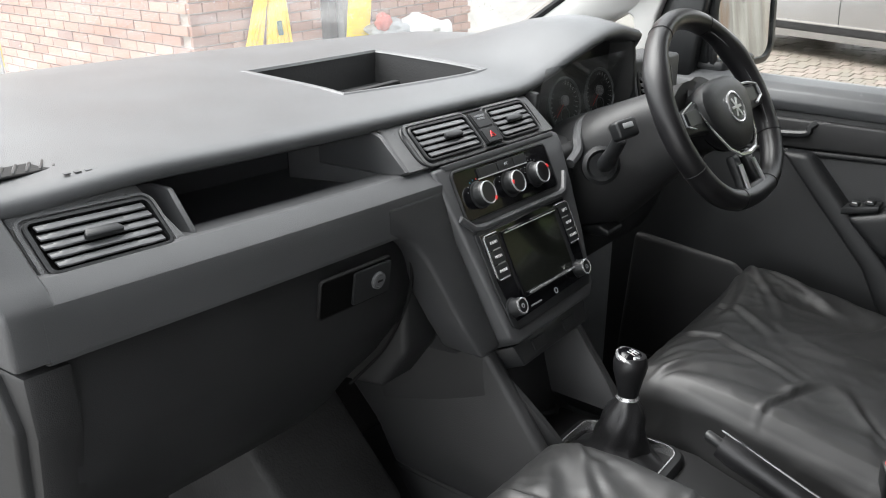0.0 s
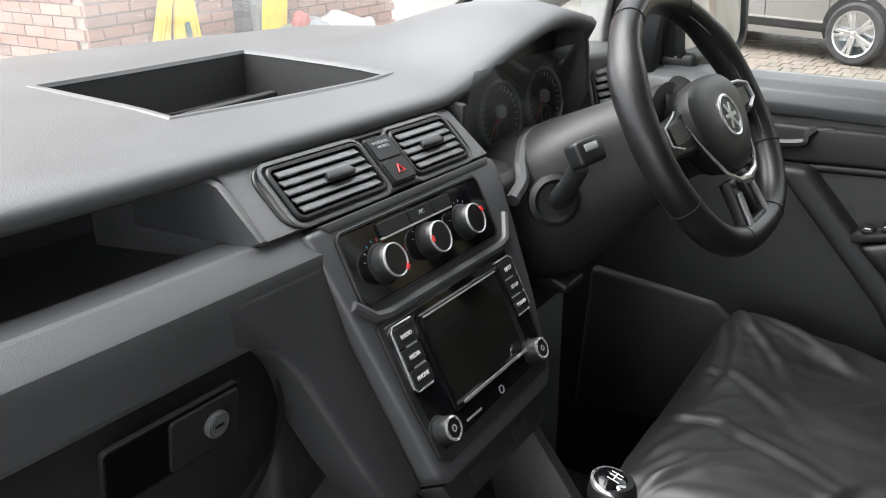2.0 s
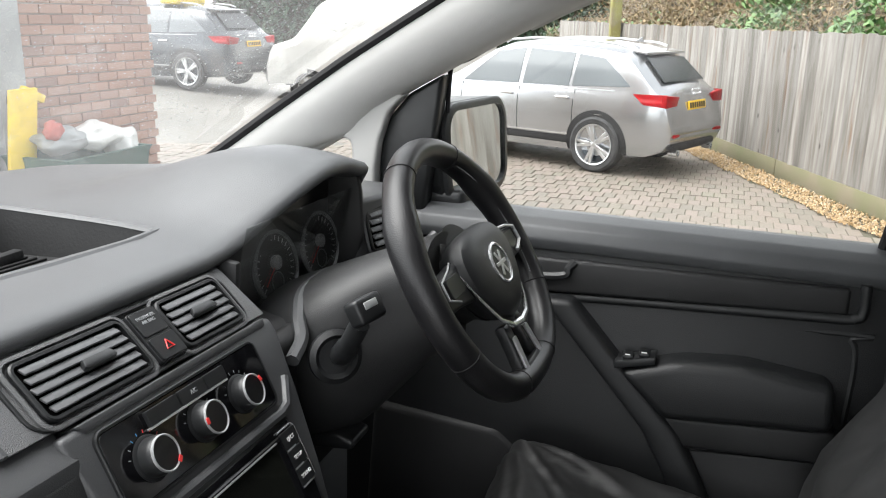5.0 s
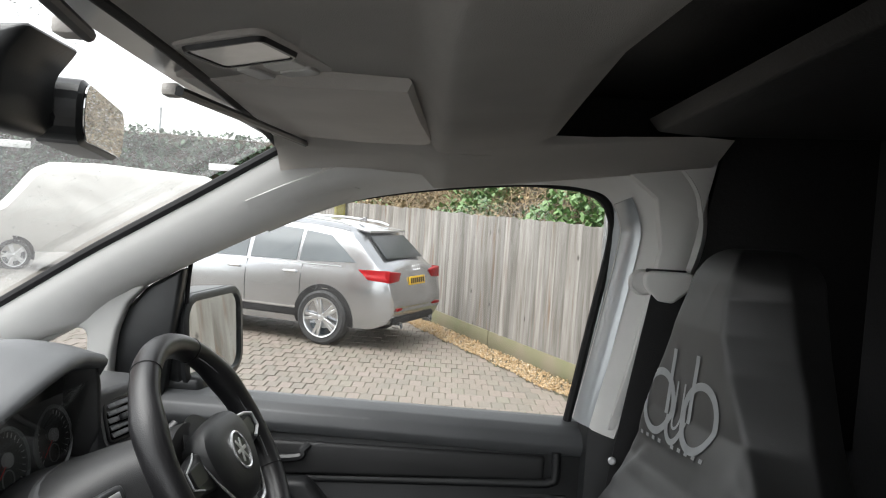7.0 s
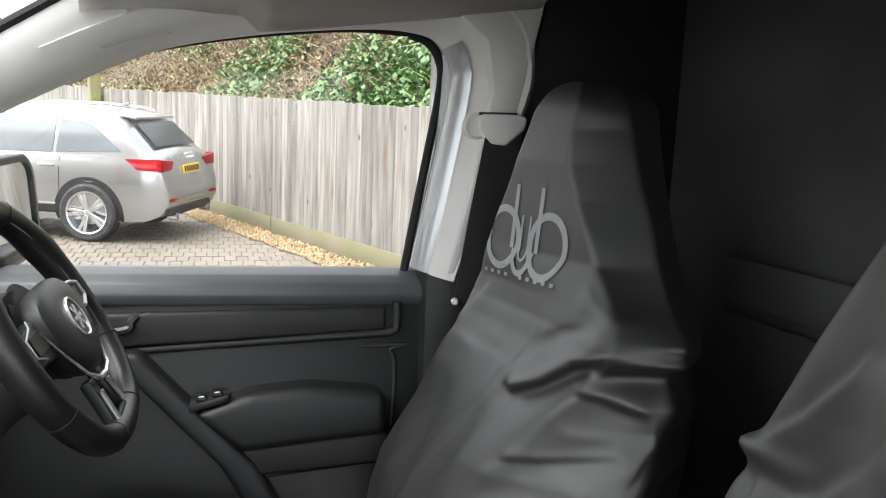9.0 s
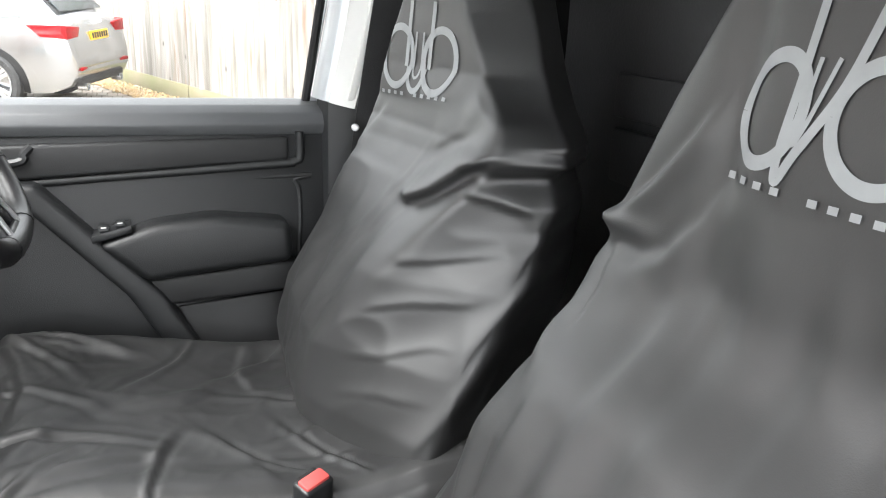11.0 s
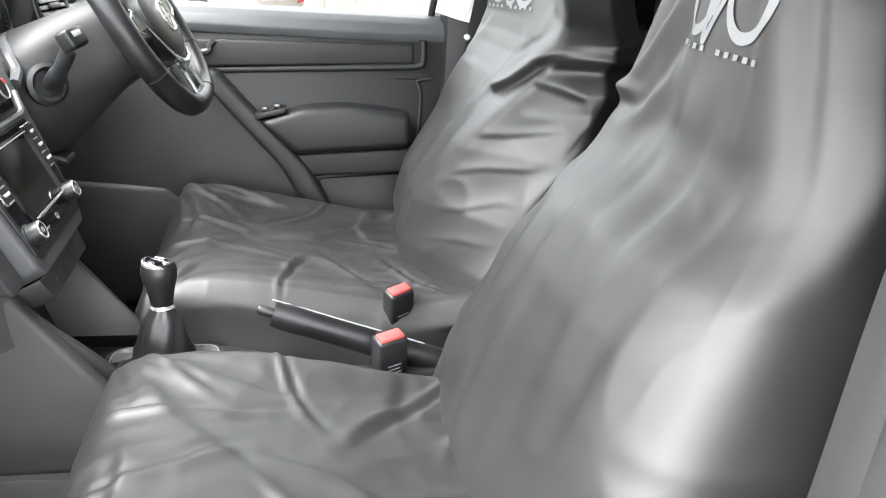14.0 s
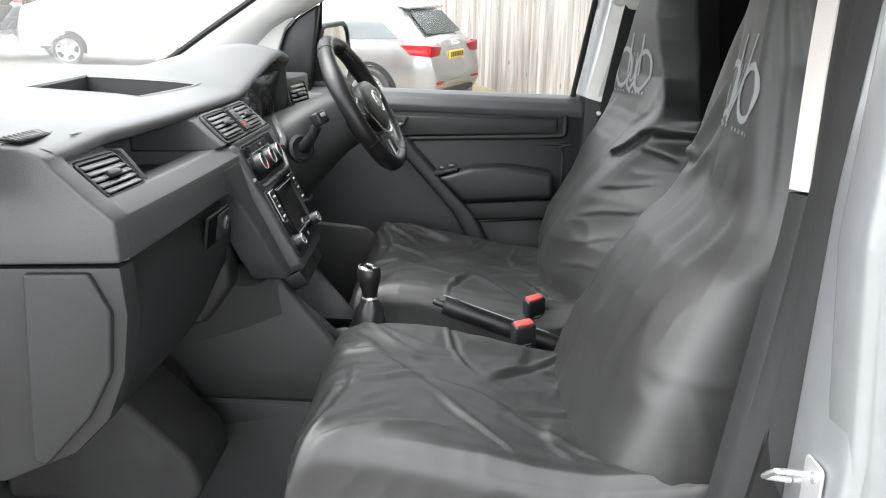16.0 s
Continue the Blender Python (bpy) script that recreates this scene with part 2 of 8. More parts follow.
def tube(points, radius, n=10, bm=None, flat=1.0):
    """A round or flattened rod along points; radius may be one number or one for each point."""
    pts = [Vector(p) for p in points]
    rad = radius if isinstance(radius, (list, tuple)) else [radius] * len(pts)
    rings, up = [], None
    for i, p in enumerate(pts):
        d = (pts[min(i + 1, len(pts) - 1)] - pts[max(i - 1, 0)]).normalized()
        if up is None:
            up = Vector((0, 0, 1)) if abs(d.z) < 0.9 else Vector((1, 0, 0))
        s = d.cross(up).normalized()
        up = s.cross(d).normalized()
        rings.append([p + rad[i] * (math.cos(a) * s + flat * math.sin(a) * up) for a in (2 * math.pi * k / n for k in range(n))])
    return loft(rings, True, True, bm)


def smooth_line(points, n=8):
    """A Catmull-Rom line through points."""
    p = [Vector(q) for q in points]
    p = [2 * p[0] - p[1], *p, 2 * p[-1] - p[-2]]
    out = []
    for a, b, c, d in zip(p, p[1:], p[2:], p[3:]):
        for k in range(n):
            t = k / n
            out.append(0.5 * (2 * b + (c - a) * t + (2 * a - 5 * b + 4 * c - d) * t * t + (3 * b - a - 3 * c + d) * t ** 3))
    return out + [p[-2]]


def round_rect(w, h, r, n=5):
    pts = []
    for cx, cy, a0 in ((w / 2 - r, h / 2 - r, 0), (-w / 2 + r, h / 2 - r, 90), (-w / 2 + r, -h / 2 + r, 180), (w / 2 - r, -h / 2 + r, 270)):
        for k in range(n + 1):
            a = radians(a0 + 90 * k / n)
            pts.append((cx + r * math.cos(a), cy + r * math.sin(a)))
    return pts


def plate(w, h, r, t, m, bm=None, bevel=0.0012):
    """A rounded slab, w by h, t thick, standing on the local xy plane of m."""
    return prism(round_rect(w, h, r), 0, t, "z", bevel, 1, bm, m)


def ring_plate(w, h, r, band, t, m, bm=None):
    """A rounded frame with an open middle."""
    o, i = round_rect(w, h, r), round_rect(w - 2 * band, h - 2 * band, max(r - band, 0.0015))
    bb = bmesh.new()
    rows = [[bb.verts.new((x, y, z)) for x, y in pts] for pts, z in ((o, 0), (o, t * 0.7), ([(x * (1 - 0.6 * band / w), y * (1 - 0.6 * band / h)) for x, y in o], t), (i, t), (i, 0))]
    n = len(o)
    for a, b in zip(rows, rows[1:]):
        for k in range(n):
            bb.faces.new((a[k], a[(k + 1) % n], b[(k + 1) % n], b[k]))
    return merge(bm, bb, m)


def frame_of(origin, normal, right=(1, 0, 0)):
    """A pose whose local z is the normal and whose local x lies along right."""
    z = Vector(normal).normalized()
    x = Vector(right)
    x = (x - z * x.dot(z)).normalized()
    y = z.cross(x)
    m = Matrix((x, y, z)).transposed().to_4x4()
    m.translation = origin
    return m


def writing(name, text, height, m, material, parent, align="CENTER"):
    """Raised letters on the local xy plane of m."""
    cu = bpy.data.curves.new(name, "FONT")
    cu.body, cu.size, cu.align_x, cu.align_y, cu.extrude = text, height, align, "CENTER", 0.0003
    tmp = new(name, cu)
    me = bpy.data.meshes.new_from_object(tmp.evaluated_get(bpy.context.evaluated_depsgraph_get()))
    bpy.data.objects.remove(tmp)
    me.transform(m)
    me.materials.clear()
    me.materials.append(material)
    ob = new(name, me)
    ob.parent = parent
    ob.matrix_parent_inverse = Matrix.Translation(-parent_place(parent))
    return ob


def lerp(a, b, t):
    return a + (b - a) * t


def interp(x, table):
    xs, ys = zip(*table)
    return float(np.interp(x, xs, ys))


def smoothstep(a, b, x):
    t = min(1.0, max(0.0, (x - a) / (b - a)))
    return t * t * (3 - 2 * t)

# ---- the van's shell: floor, bulkhead, pillars, roof, glass ----
def mirror_x(bm):
    bmesh.ops.scale(bm, vec=(-1, 1, 1), verts=bm.verts)
    bmesh.ops.reverse_faces(bm, faces=bm.faces)
    return bm


floor = tagged(part("floor", box((1.5, 1.62, 0.06), pose(0, 0.30, 0.40), 0.01), M_FLOOR), "black rubber floor of the van cab", "floor", kind="structure")
bm = prism([(0.98, 0.43), (1.10, 0.43), (1.16, 1.20), (1.10, 1.20), (1.02, 0.62)], -0.72, 0.72, "x", 0.02, 3)
tagged(part("wall_front", bm, M_FLOOR), "dark firewall lining at the front of the footwell", "wall", kind="structure")

# black board behind the seats with shallow pressed panels
bulk = tagged(part("wall_rear", box((1.56, 0.03, 1.30), pose(0, -0.445, 1.06), 0.004), M_BOARD), "black bulkhead board closing off the load space", "bulkhead", kind="structure")
for x0, x1, z0, z1 in ((0.02, 0.46, 1.165, 1.232), (0.02, 0.46, 1.066, 1.150), (-0.68, -0.14, 1.232, 1.271), (-0.68, -0.14, 1.105, 1.147), (-0.68, -0.14, 0.98, 1.083)):
    part("panel", box((x1 - x0, 0.016, z1 - z0), pose((x0 + x1) / 2, -0.424, (z0 + z1) / 2), 0.006), M_BOARD, bulk)

# silver body outside the trim, and the steel round the open passenger doorway
body = thing("van_body", "silver painted steel body of the van round the cab", "van body", kind="structure", at=(0, 0, 0.3))
for s in (1, -1):
    poly = [(-0.46, 1.74), (-0.46, 0.12), (-0.13, 0.12), (-0.10, 0.60), (-0.06, 1.15), (-0.065, 1.58), (0.10, 1.60), (0.46, 1.535), (0.64, 1.435), (0.78, 1.35), (1.0, 1.23), (1.01, 1.26), (0.79, 1.395), (0.62, 1.495), (0.46, 1.59), (0.30, 1.68)]
    bm = prism(poly, 0.735, 0.80, "x", 0.012, 3)
    part("side_frame", bm if s > 0 else mirror_x(bm), M_PAINT, body)
    bm = prism([(-0.14, 0.10), (1.1, 0.10), (1.1, 0.40), (-0.14, 0.40)], 0.70, 0.80, "x", 0.015, 3)
    part("sill", bm if s > 0 else mirror_x(bm), M_PAINT, body)
rows = []
for y, z, w in ((-0.47, 1.76, 0.74), (0.0, 1.765, 0.74), (0.25, 1.74, 0.73), (0.40, 1.69, 0.71), (0.49, 1.635, 0.69)):
    rows.append([(x * w, y - 0.012 * (1 - x * x), z + 0.02 * (1 - x * x)) for x in np.linspace(-1, 1, 15)] + [(x * w, y - 0.012 * (1 - x * x), z - 0.03) for x in np.linspace(1, -1, 15)])
part("roof_panel", loft(rows), M_PAINT, body)
for s in (1, -1):
    bm = prism([(1.02, 0.10), (1.02, 1.12), (1.9, 0.98), (2.0, 0.10)], 0.60, 0.80, "x", 0.03, 3)
    part("front_wing", bm if s > 0 else mirror_x(bm), M_PAINT, body)
part("bonnet", prism([(1.34, 1.02), (1.40, 1.06), (1.75, 1.03), (1.95, 0.95), (1.95, 0.4), (1.3, 0.4)], -0.62, 0.62, "x", 0.03, 3), M_PAINT, body)


def windscreen_base(x):
    return 1.32 - 0.86 * x * x


def screen_edge(t):
    """The windscreen's side edge, top to bottom."""
    return Vector((0.645, interp(t, ((0, 0.455), (0.25, 0.60), (0.5, 0.76), (0.75, 0.905), (1, 1.03))), interp(t, ((0, 1.598), (0.25, 1.508), (0.5, 1.412), (0.75, 1.317), (1, 1.232)))))


def door_edge(t):
    """The door frame's edge along the sloping pillar, top to bottom."""
    return Vector((0.728, interp(t, ((0, 0.33), (0.25, 0.46), (0.5, 0.60), (0.8, 0.705), (1, 0.745))), interp(t, ((0, 1.532), (0.25, 1.474), (0.5, 1.404), (0.8, 1.347), (1, 1.30)))))


def a_pillar(s):
    n, k = 24, 10
    rings = []
    for i in range(n + 1):
        t = i / n
        a, b = screen_edge(t), door_edge(min(1, t * 1.12))
        if t > 0.86:
            b = lerp(door_edge(0.96), Vector((0.715, 0.87, 1.262)), smoothstep(0.86, 1.0, t))
        across = []
        for j in range(k + 1):
            u = j / k
            p = lerp(a, b, u)
            hump = math.sin(math.pi * u) ** 0.7
            p = p + Vector((-0.022, -0.010, -0.020)) * hump
            across.append(p)
        out = [p + Vector((0.045, 0.012, 0.0)) for p in across[::-1]]
        rings.append([Vector((s * p.x, p.y, p.z)) for p in across + out])
    ob = part("pillar", loft(rings), M_TRIM)
    tagged(ob, "pale grey moulded trim on the sloping windscreen pillar", "pillar trim", "windscreen pillars", "structure")
    # upright leg behind the small fixed side light
    leg = prism([(0.690, 1.352), (0.716, 1.325), (0.732, 1.280), (0.739, 1.235), (0.739, 1.165), (0.781, 1.165), (0.779, 1.235), (0.779, 1.264), (0.783, 1.276), (0.793, 1.280), (0.806, 1.276), (0.835, 1.259), (0.880, 1.234), (0.93, 1.202), (0.97, 1.175), (1.03, 1.185), (0.90, 1.318), (0.80, 1.372)], 0.688, 0.724, "x", 0.007, 3)
    part("leg", leg if s > 0 else mirror_x(leg), M_TRIM, ob)
    seal = tube([(s * 0.648, screen_edge(t).y + 0.004, screen_edge(t).z - 0.002) for t in np.linspace(0, 1, 20)], 0.0085, 8)
    part("seal", seal, M_RUBBER, ob)
    return ob


for s in (1, -1):
    a_pillar(s)

# trim round the door openings: roof rail, rounded corner and upright pillar in one sweep
EDGE = smooth_line([(0, 0.50, 1.455), (0, 0.42, 1.492), (0, 0.338, 1.521), (0, 0.197, 1.546), (0, 0.05, 1.559), (0, -0.024, 1.555), (0, -0.060, 1.540), (0, -0.079, 1.505), (0, -0.082, 1.460), (0, -0.056, 1.305), (0, -0.028, 1.165)], 6)


def door_trim(s):
    rings = []
    n = len(EDGE)
    for i, p in enumerate(EDGE if s > 0 else EDGE[:28]):
        d = EDGE[min(i + 1, n - 1)] - EDGE[max(i - 1, 0)]
        out = Vector((0, d.z, -d.y)).normalized()
        pil = smoothstep(4.4, 7.0, i / 6)
        w = lerp(0.052, 0.046 + 0.068 * smoothstep(1.10, 1.62, p.z), pil)
        sec = ((0.740, -0.001), (0.728, -0.004), (0.712, 0.004), (0.692, 0.016), (0.672, 0.38 * w), (0.655, 0.72 * w), (0.648, w), (0.675, w + 0.02), (0.735, w + 0.012), (0.742, 0.02))
        rings.append([Vector((s * x, p.y, p.z)) + out * h for x, h in sec])
    ob = tagged(part("pillar", loft(rings), M_TRIM), "pale grey moulded trim over the door and down the upright pillar", "pillar trim", "door opening trims", "structure")
    if s < 0:
        return
    rings = []
    for i in range(38, n):
        d = EDGE[min(i + 1, n - 1)] - EDGE[i - 1]
        out = Vector((0, d.z, -d.y)).normalized()
        rings.append([Vector((x, EDGE[i].y, EDGE[i].z)) + out * h for x, h in ((0.736, -0.003), (0.716, -0.003), (0.700, 0.004), (0.687, 0.015), (0.684, 0.019), (0.700, 0.024), (0.736, 0.012))])
    part("frame_edge", loft(rings), M_PAINT, ob, "painted edge of the door frame beside the seal")
    rings = []
    for z in np.linspace(0.46, 1.163, 10):
        yf = lerp(-0.02, -0.034, (z - 0.46) / 0.70)
        rings.append([(x, y, z) for x, y in ((0.725, yf), (0.690, yf - 0.010), (0.680, yf - 0.04), (0.678, -0.16), (0.690, -0.30), (0.725, -0.42))])
    part("lower_trim", loft(rings), M_PLASTIC, ob, "dark grained plastic lower moulding")
    bm = prism([(-0.092, 1.16), (-0.150, 1.36), (-0.195, 1.52), (-0.215, 1.66), (-0.44, 1.68), (-0.44, 1.16)], 0.662, 0.730, "x", 0.004, 2)
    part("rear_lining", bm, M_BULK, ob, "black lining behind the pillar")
    bm = prism([(-0.066, 1.168), (-0.083, 1.168), (-0.168, 1.43), (-0.186, 1.52), (-0.205, 1.63), (-0.03, 1.61), (-0.06, 1.585), (-0.115, 1.54), (-0.128, 1.46), (-0.100, 1.305)], 0.6495, 0.700, "x", 0.003, 2)
    part("pillar_cap", bm, M_TRIM, ob, "pale upper moulding of the pillar")
    seal = tube(smooth_line([(0.733, -0.005, 0.45), (0.733, -0.012, 0.85), (0.735, -0.026, 1.14)], 6), 0.0085, 8)
    part("seal", seal, M_RUBBER, ob, "black rubber door seal")


for s in (1, -1):
    door_trim(s)

# passenger doorway: pale upright strip over a dark moulding, flat rubber seal and painted jamb with its striker
POST_X = ((0.46, -0.655), (0.72, -0.635), (0.877, -0.621), (0.98, -0.611), (1.088, -0.599), (1.141, -0.590), (1.30, -0.570), (1.408, -0.560), (1.62, -0.540))
POST_Y = ((0.46, 0.045), (0.72, 0.012), (0.877, -0.020), (0.98, -0.040), (1.088, -0.059), (1.141, -0.072), (1.30, -0.079), (1.62, -0.094))


def post_strip(z0, z1, n, section):
    return loft([[(interp(z, POST_X) + x, interp(z, POST_Y) + y, z) for x, y in section] for z in np.linspace(z0, z1, n)])


post = tagged(part("pillar", post_strip(1.172, 1.62, 14, ((0.004, -0.012), (0.002, -0.003), (-0.001, 0.0), (-0.012, -0.004), (-0.022, -0.007), (-0.025, -0.010), (-0.026, -0.024), (0.004, -0.024))), M_VISOR), "pale grey strip of trim on the pillar of the open doorway", "pillar trim", "door opening trims", "structure")
part("lower_trim", post_strip(0.46, 1.1685, 14, ((0.004, -0.014), (0.002, -0.003), (-0.002, 0.0), (-0.014, -0.004), (-0.027, -0.008), (-0.030, -0.012), (-0.031, -0.028), (0.004, -0.028))), M_SEAL, post, "dark grained plastic lower moulding")
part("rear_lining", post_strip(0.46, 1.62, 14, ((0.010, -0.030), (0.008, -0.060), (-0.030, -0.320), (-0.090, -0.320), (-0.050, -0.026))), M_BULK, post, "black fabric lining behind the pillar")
part("piping", tube([(interp(z, POST_X) + 0.010, interp(z, POST_Y) - 0.029, z) for z in np.linspace(0.5, 1.60, 18)], 0.0016, 6), M_SEAL, post, "stitched edge of the lining")
jamb = tagged(part("door_jamb", prism([(-0.100, 1.60), (-0.080, 1.18), (-0.070, 0.85), (-0.055, 0.45), (-0.24, 0.45), (-0.24, 1.60)], -0.800, -0.672, "x", 0.014, 4), M_PAINT), "silver painted door jamb of the open passenger doorway", "door jamb", kind="structure")
rings = []
for z in np.linspace(0.45, 1.60, 12):
    x, y = interp(z, POST_X) - 0.028, interp(z, POST_Y) - 0.010
    far, yf = -0.680, interp(z, ((0.45, -0.065), (0.85, -0.080), (1.60, -0.108)))
    rings.append([(x, y - 0.015, z), (x - 0.001, y, z), (lerp(x, far, 0.25), lerp(y, yf, 0.25) + 0.006, z), (lerp(x, far, 0.45), lerp(y, yf, 0.45) + 0.003, z), (lerp(x, far, 0.55), lerp(y, yf, 0.55) + 0.010, z), (lerp(x, far, 0.8), lerp(y, yf, 0.8) + 0.011, z), (far, yf + 0.002, z), (far, yf - 0.05, z)])
part("seal", loft(rings, closed=False), M_SEAL, jamb, "wide dark rubber door seal")
st = frame_of((-0.748, -0.0700, 0.885), (0.05, 1, 0.02), (-1, 0.05, 0))
bm = plate(0.045, 0.075, 0.008, 0.003, st)
striker = part("striker_plate", bm, M_SATIN, jamb)
bm = tube(smooth_line([(-0.733, -0.070, 0.900), (-0.728, -0.046, 0.900), (-0.720, -0.042, 0.895), (-0.701, -0.042, 0.881), (-0.695, -0.046, 0.877), (-0.697, -0.070, 0.875)], 5), 0.0036, 8)
part("striker", bm, M_CHROME, striker, "bright steel latch loop")
for dz in (0.022, -0.024):
    part("screw", lathe([(0.006, 0), (0.006, 0.002), (0.003, 0.003)], st @ pose(0.006, dz, 0.003), 12), M_CHROME, striker)

# ceiling: headliner with its bowed front edge, cut back to an open shelf mouth at the rear
def mouth(x):
    return lerp(0.070 + 0.05 * (0.44 - abs(x)), -0.19, smoothstep(0.505, 0.555, abs(x)))


rows = []
for k in range(31):
    row = []
    for x in np.linspace(-0.66, 0.66, 67):
        y = lerp(0.470, mouth(x), k / 30)
        bow = -0.032 * (1 - (x / 0.66) ** 2) * smoothstep(0.30, 0.470, y)
        z = interp(y, ((-0.24, 1.640), (0.0, 1.607), (0.06, 1.600), (0.2, 1.582), (0.228, 1.581), (0.242, 1.602), (0.34, 1.606), (0.42, 1.602), (0.470, 1.594))) - 0.040 * smoothstep(0.52, 0.66, abs(x)) + 0.012 * (1 - (x / 0.6) ** 2)
        z = lerp(z, min(z, 1.583), smoothstep(0.530, 0.544, abs(x)) * smoothstep(0.08, 0.20, y))
        z += 0.012 * smoothstep(0.03, 0.0, y - mouth(x)) * smoothstep(0.55, 0.505, abs(x))
        row.append((x, y + bow, z))
    rows.append(row)
bm = loft(rows, closed=False)
bmesh.ops.solidify(bm, geom=bm.faces[:], thickness=-0.014)
ceiling = tagged(part("ceiling", bm, M_HEAD), "warm grey fabric headliner of the cab with a dark shelf mouth", "headliner", kind="structure")
ceiling.data.set_sharp_from_angle(angle=radians(60))
# Shelf and inner roof near black: the mouth's shade is in the colour.
tagged(part("roof_shelf", prism([(-0.060, 1.648), (-0.075, 1.630), (-0.13, 1.626), (-0.43, 1.634), (-0.43, 1.650), (-0.13, 1.642)], -0.530, 0.530, "x", 0.004, 2), M_BULK), "open overhead shelf, painted black for its shade, behind the headliner", "overhead shelf", kind="structure")
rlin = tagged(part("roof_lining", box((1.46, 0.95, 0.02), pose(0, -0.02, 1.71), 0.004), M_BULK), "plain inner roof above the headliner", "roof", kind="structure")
for s in (1, -1):
    part("side_lining", box((0.016, 0.60, 0.11), pose(s * 0.694, -0.12, 1.645), 0.003), M_BULK, rlin)
# windscreen and side glass
rows = []
for t in [*np.linspace(0, 1, 13), 1.08, 1.16]:
    e = screen_edge(t)
    if t > 1:
        e = screen_edge(1) + Vector((0, 0.62, -0.42)) * (t - 1)
    row = []
    for u in np.linspace(-1, 1, 25):
        x = u * 0.652
        bow = lerp(0.012, 0.30, t) * (1 - u * u)
        row.append((x, e.y + 0.010 + bow, e.z + 0.012 + 0.01 * (1 - u * u)))
    rows.append(row)
bm = loft(rows, closed=False)
bmesh.ops.solidify(bm, geom=bm.faces[:], thickness=0.004)
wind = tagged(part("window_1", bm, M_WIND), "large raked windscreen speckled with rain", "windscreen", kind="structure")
wind.visible_shadow = False
bm = prism([(-0.030, 1.15), (0.66, 1.16), (0.645, 1.385), (0.60, 1.415), (0.42, 1.505), (0.30, 1.54), (0.10, 1.565), (-0.03, 1.56), (-0.066, 1.52), (-0.066, 1.46)], 0.748, 0.752, "x", 0)
win2 = tagged(part("window_2", bm, M_CLEAR), "clear driver's door window", "door window", kind="structure")
win2.visible_shadow = False
for s in (1, -1):
    bm = prism([(0.772, 1.17), (0.772, 1.29), (0.84, 1.27), (0.97, 1.17)], 0.726, 0.730, "x", 0)
    w = tagged(part("window_3" if s > 0 else "window_4", bm if s > 0 else mirror_x(bm), M_CLEAR), "small fixed side light behind the windscreen pillar", "quarter light", kind="structure")
    w.visible_shadow = False
# top edge trim of the windscreen
bm = tube([(x, 0.476 - 0.032 * (1 - (x / 0.645) ** 2), 1.597 + 0.012 * (1 - (x / 0.645) ** 2)) for x in np.linspace(-0.645, 0.645, 24)], 0.007, 8)
part("seal", bm, M_RUBBER, wind)
# sensor hump and rain specks on the windscreen
rnd = random.Random(4)


def screen_point(u, t):
    e = screen_edge(t)
    return Vector((u * 0.652, e.y + 0.015 + lerp(0.012, 0.30, t) * (1 - u * u), e.z + 0.016 + 0.01 * (1 - u * u)))


verts, faces = [], []
for k in range(9000):
    u, t = rnd.uniform(-0.99, 0.99), 0.02 + 0.90 * rnd.random() ** 1.15
    if noise.noise(Vector((u * 3, t * 3, 0))) > 0.12 and rnd.random() < 0.75:
        continue
    p, r = screen_point(u, t), rnd.choice((0.0005, 0.0006, 0.0008, 0.0010, 0.0014))
    nrm = (screen_point(u, t + 0.01) - p).cross(screen_point(u + 0.01, t) - p).normalized()
    if nrm.y < 0:
        nrm = -nrm
    m = frame_of(p, nrm)
    b0 = len(verts)
    verts += [m @ Vector((r * math.cos(a), r * math.sin(a), 0.0005)) for a in (i * math.pi / 3 for i in range(6))] + [m @ Vector((0, 0, 0.0005 + 0.45 * r))]
    faces += [(b0 + i, b0 + (i + 1) % 6, b0 + 6) for i in range(6)]
M_DROP = mat("water_drop", (0.75, 0.77, 0.78), 0.12, var=0.1, var_scale=300)
drops = mesh_ob("raindrop", verts, faces, M_DROP)
drops.visible_shadow = False
tagged(drops, "fine beads of rain on the windscreen", "raindrops", kind="stuff")

# ---- driver's door ----
door = thing("door_1", "closed dark grey driver's door lining with armrest", "car door", kind="structure", at=(0.72, 0.3, 0.42))
part("door_skin", prism([(-0.05, 0.36), (0.95, 0.36), (0.95, 1.13), (-0.045, 1.13)], 0.745, 0.80, "x", 0.02, 3), M_PAINT, door, "silver painted outer skin")
part("lining", prism([(-0.045, 0.42), (0.80, 0.42), (0.80, 1.135), (0.66, 1.135), (-0.045, 1.128)], 0.712, 0.744, "x", 0.006, 2), M_PLASTIC, door)
belt = prism([(0.700, 1.100), (0.694, 1.118), (0.700, 1.136), (0.715, 1.147), (0.745, 1.153), (0.772, 1.150), (0.772, 1.10)], -0.045, 0.80, "y", 0.003, 2)
bmesh.ops.transform(belt, matrix=Matrix(((1, 0, 0, 0.008), (0, 1, 0, 0), (0, 0.030, 1, 0.006), (0, 0, 0, 1))), verts=belt.verts)
part("belt_ledge", belt, M_PAD, door, "grey soft ledge under the window")
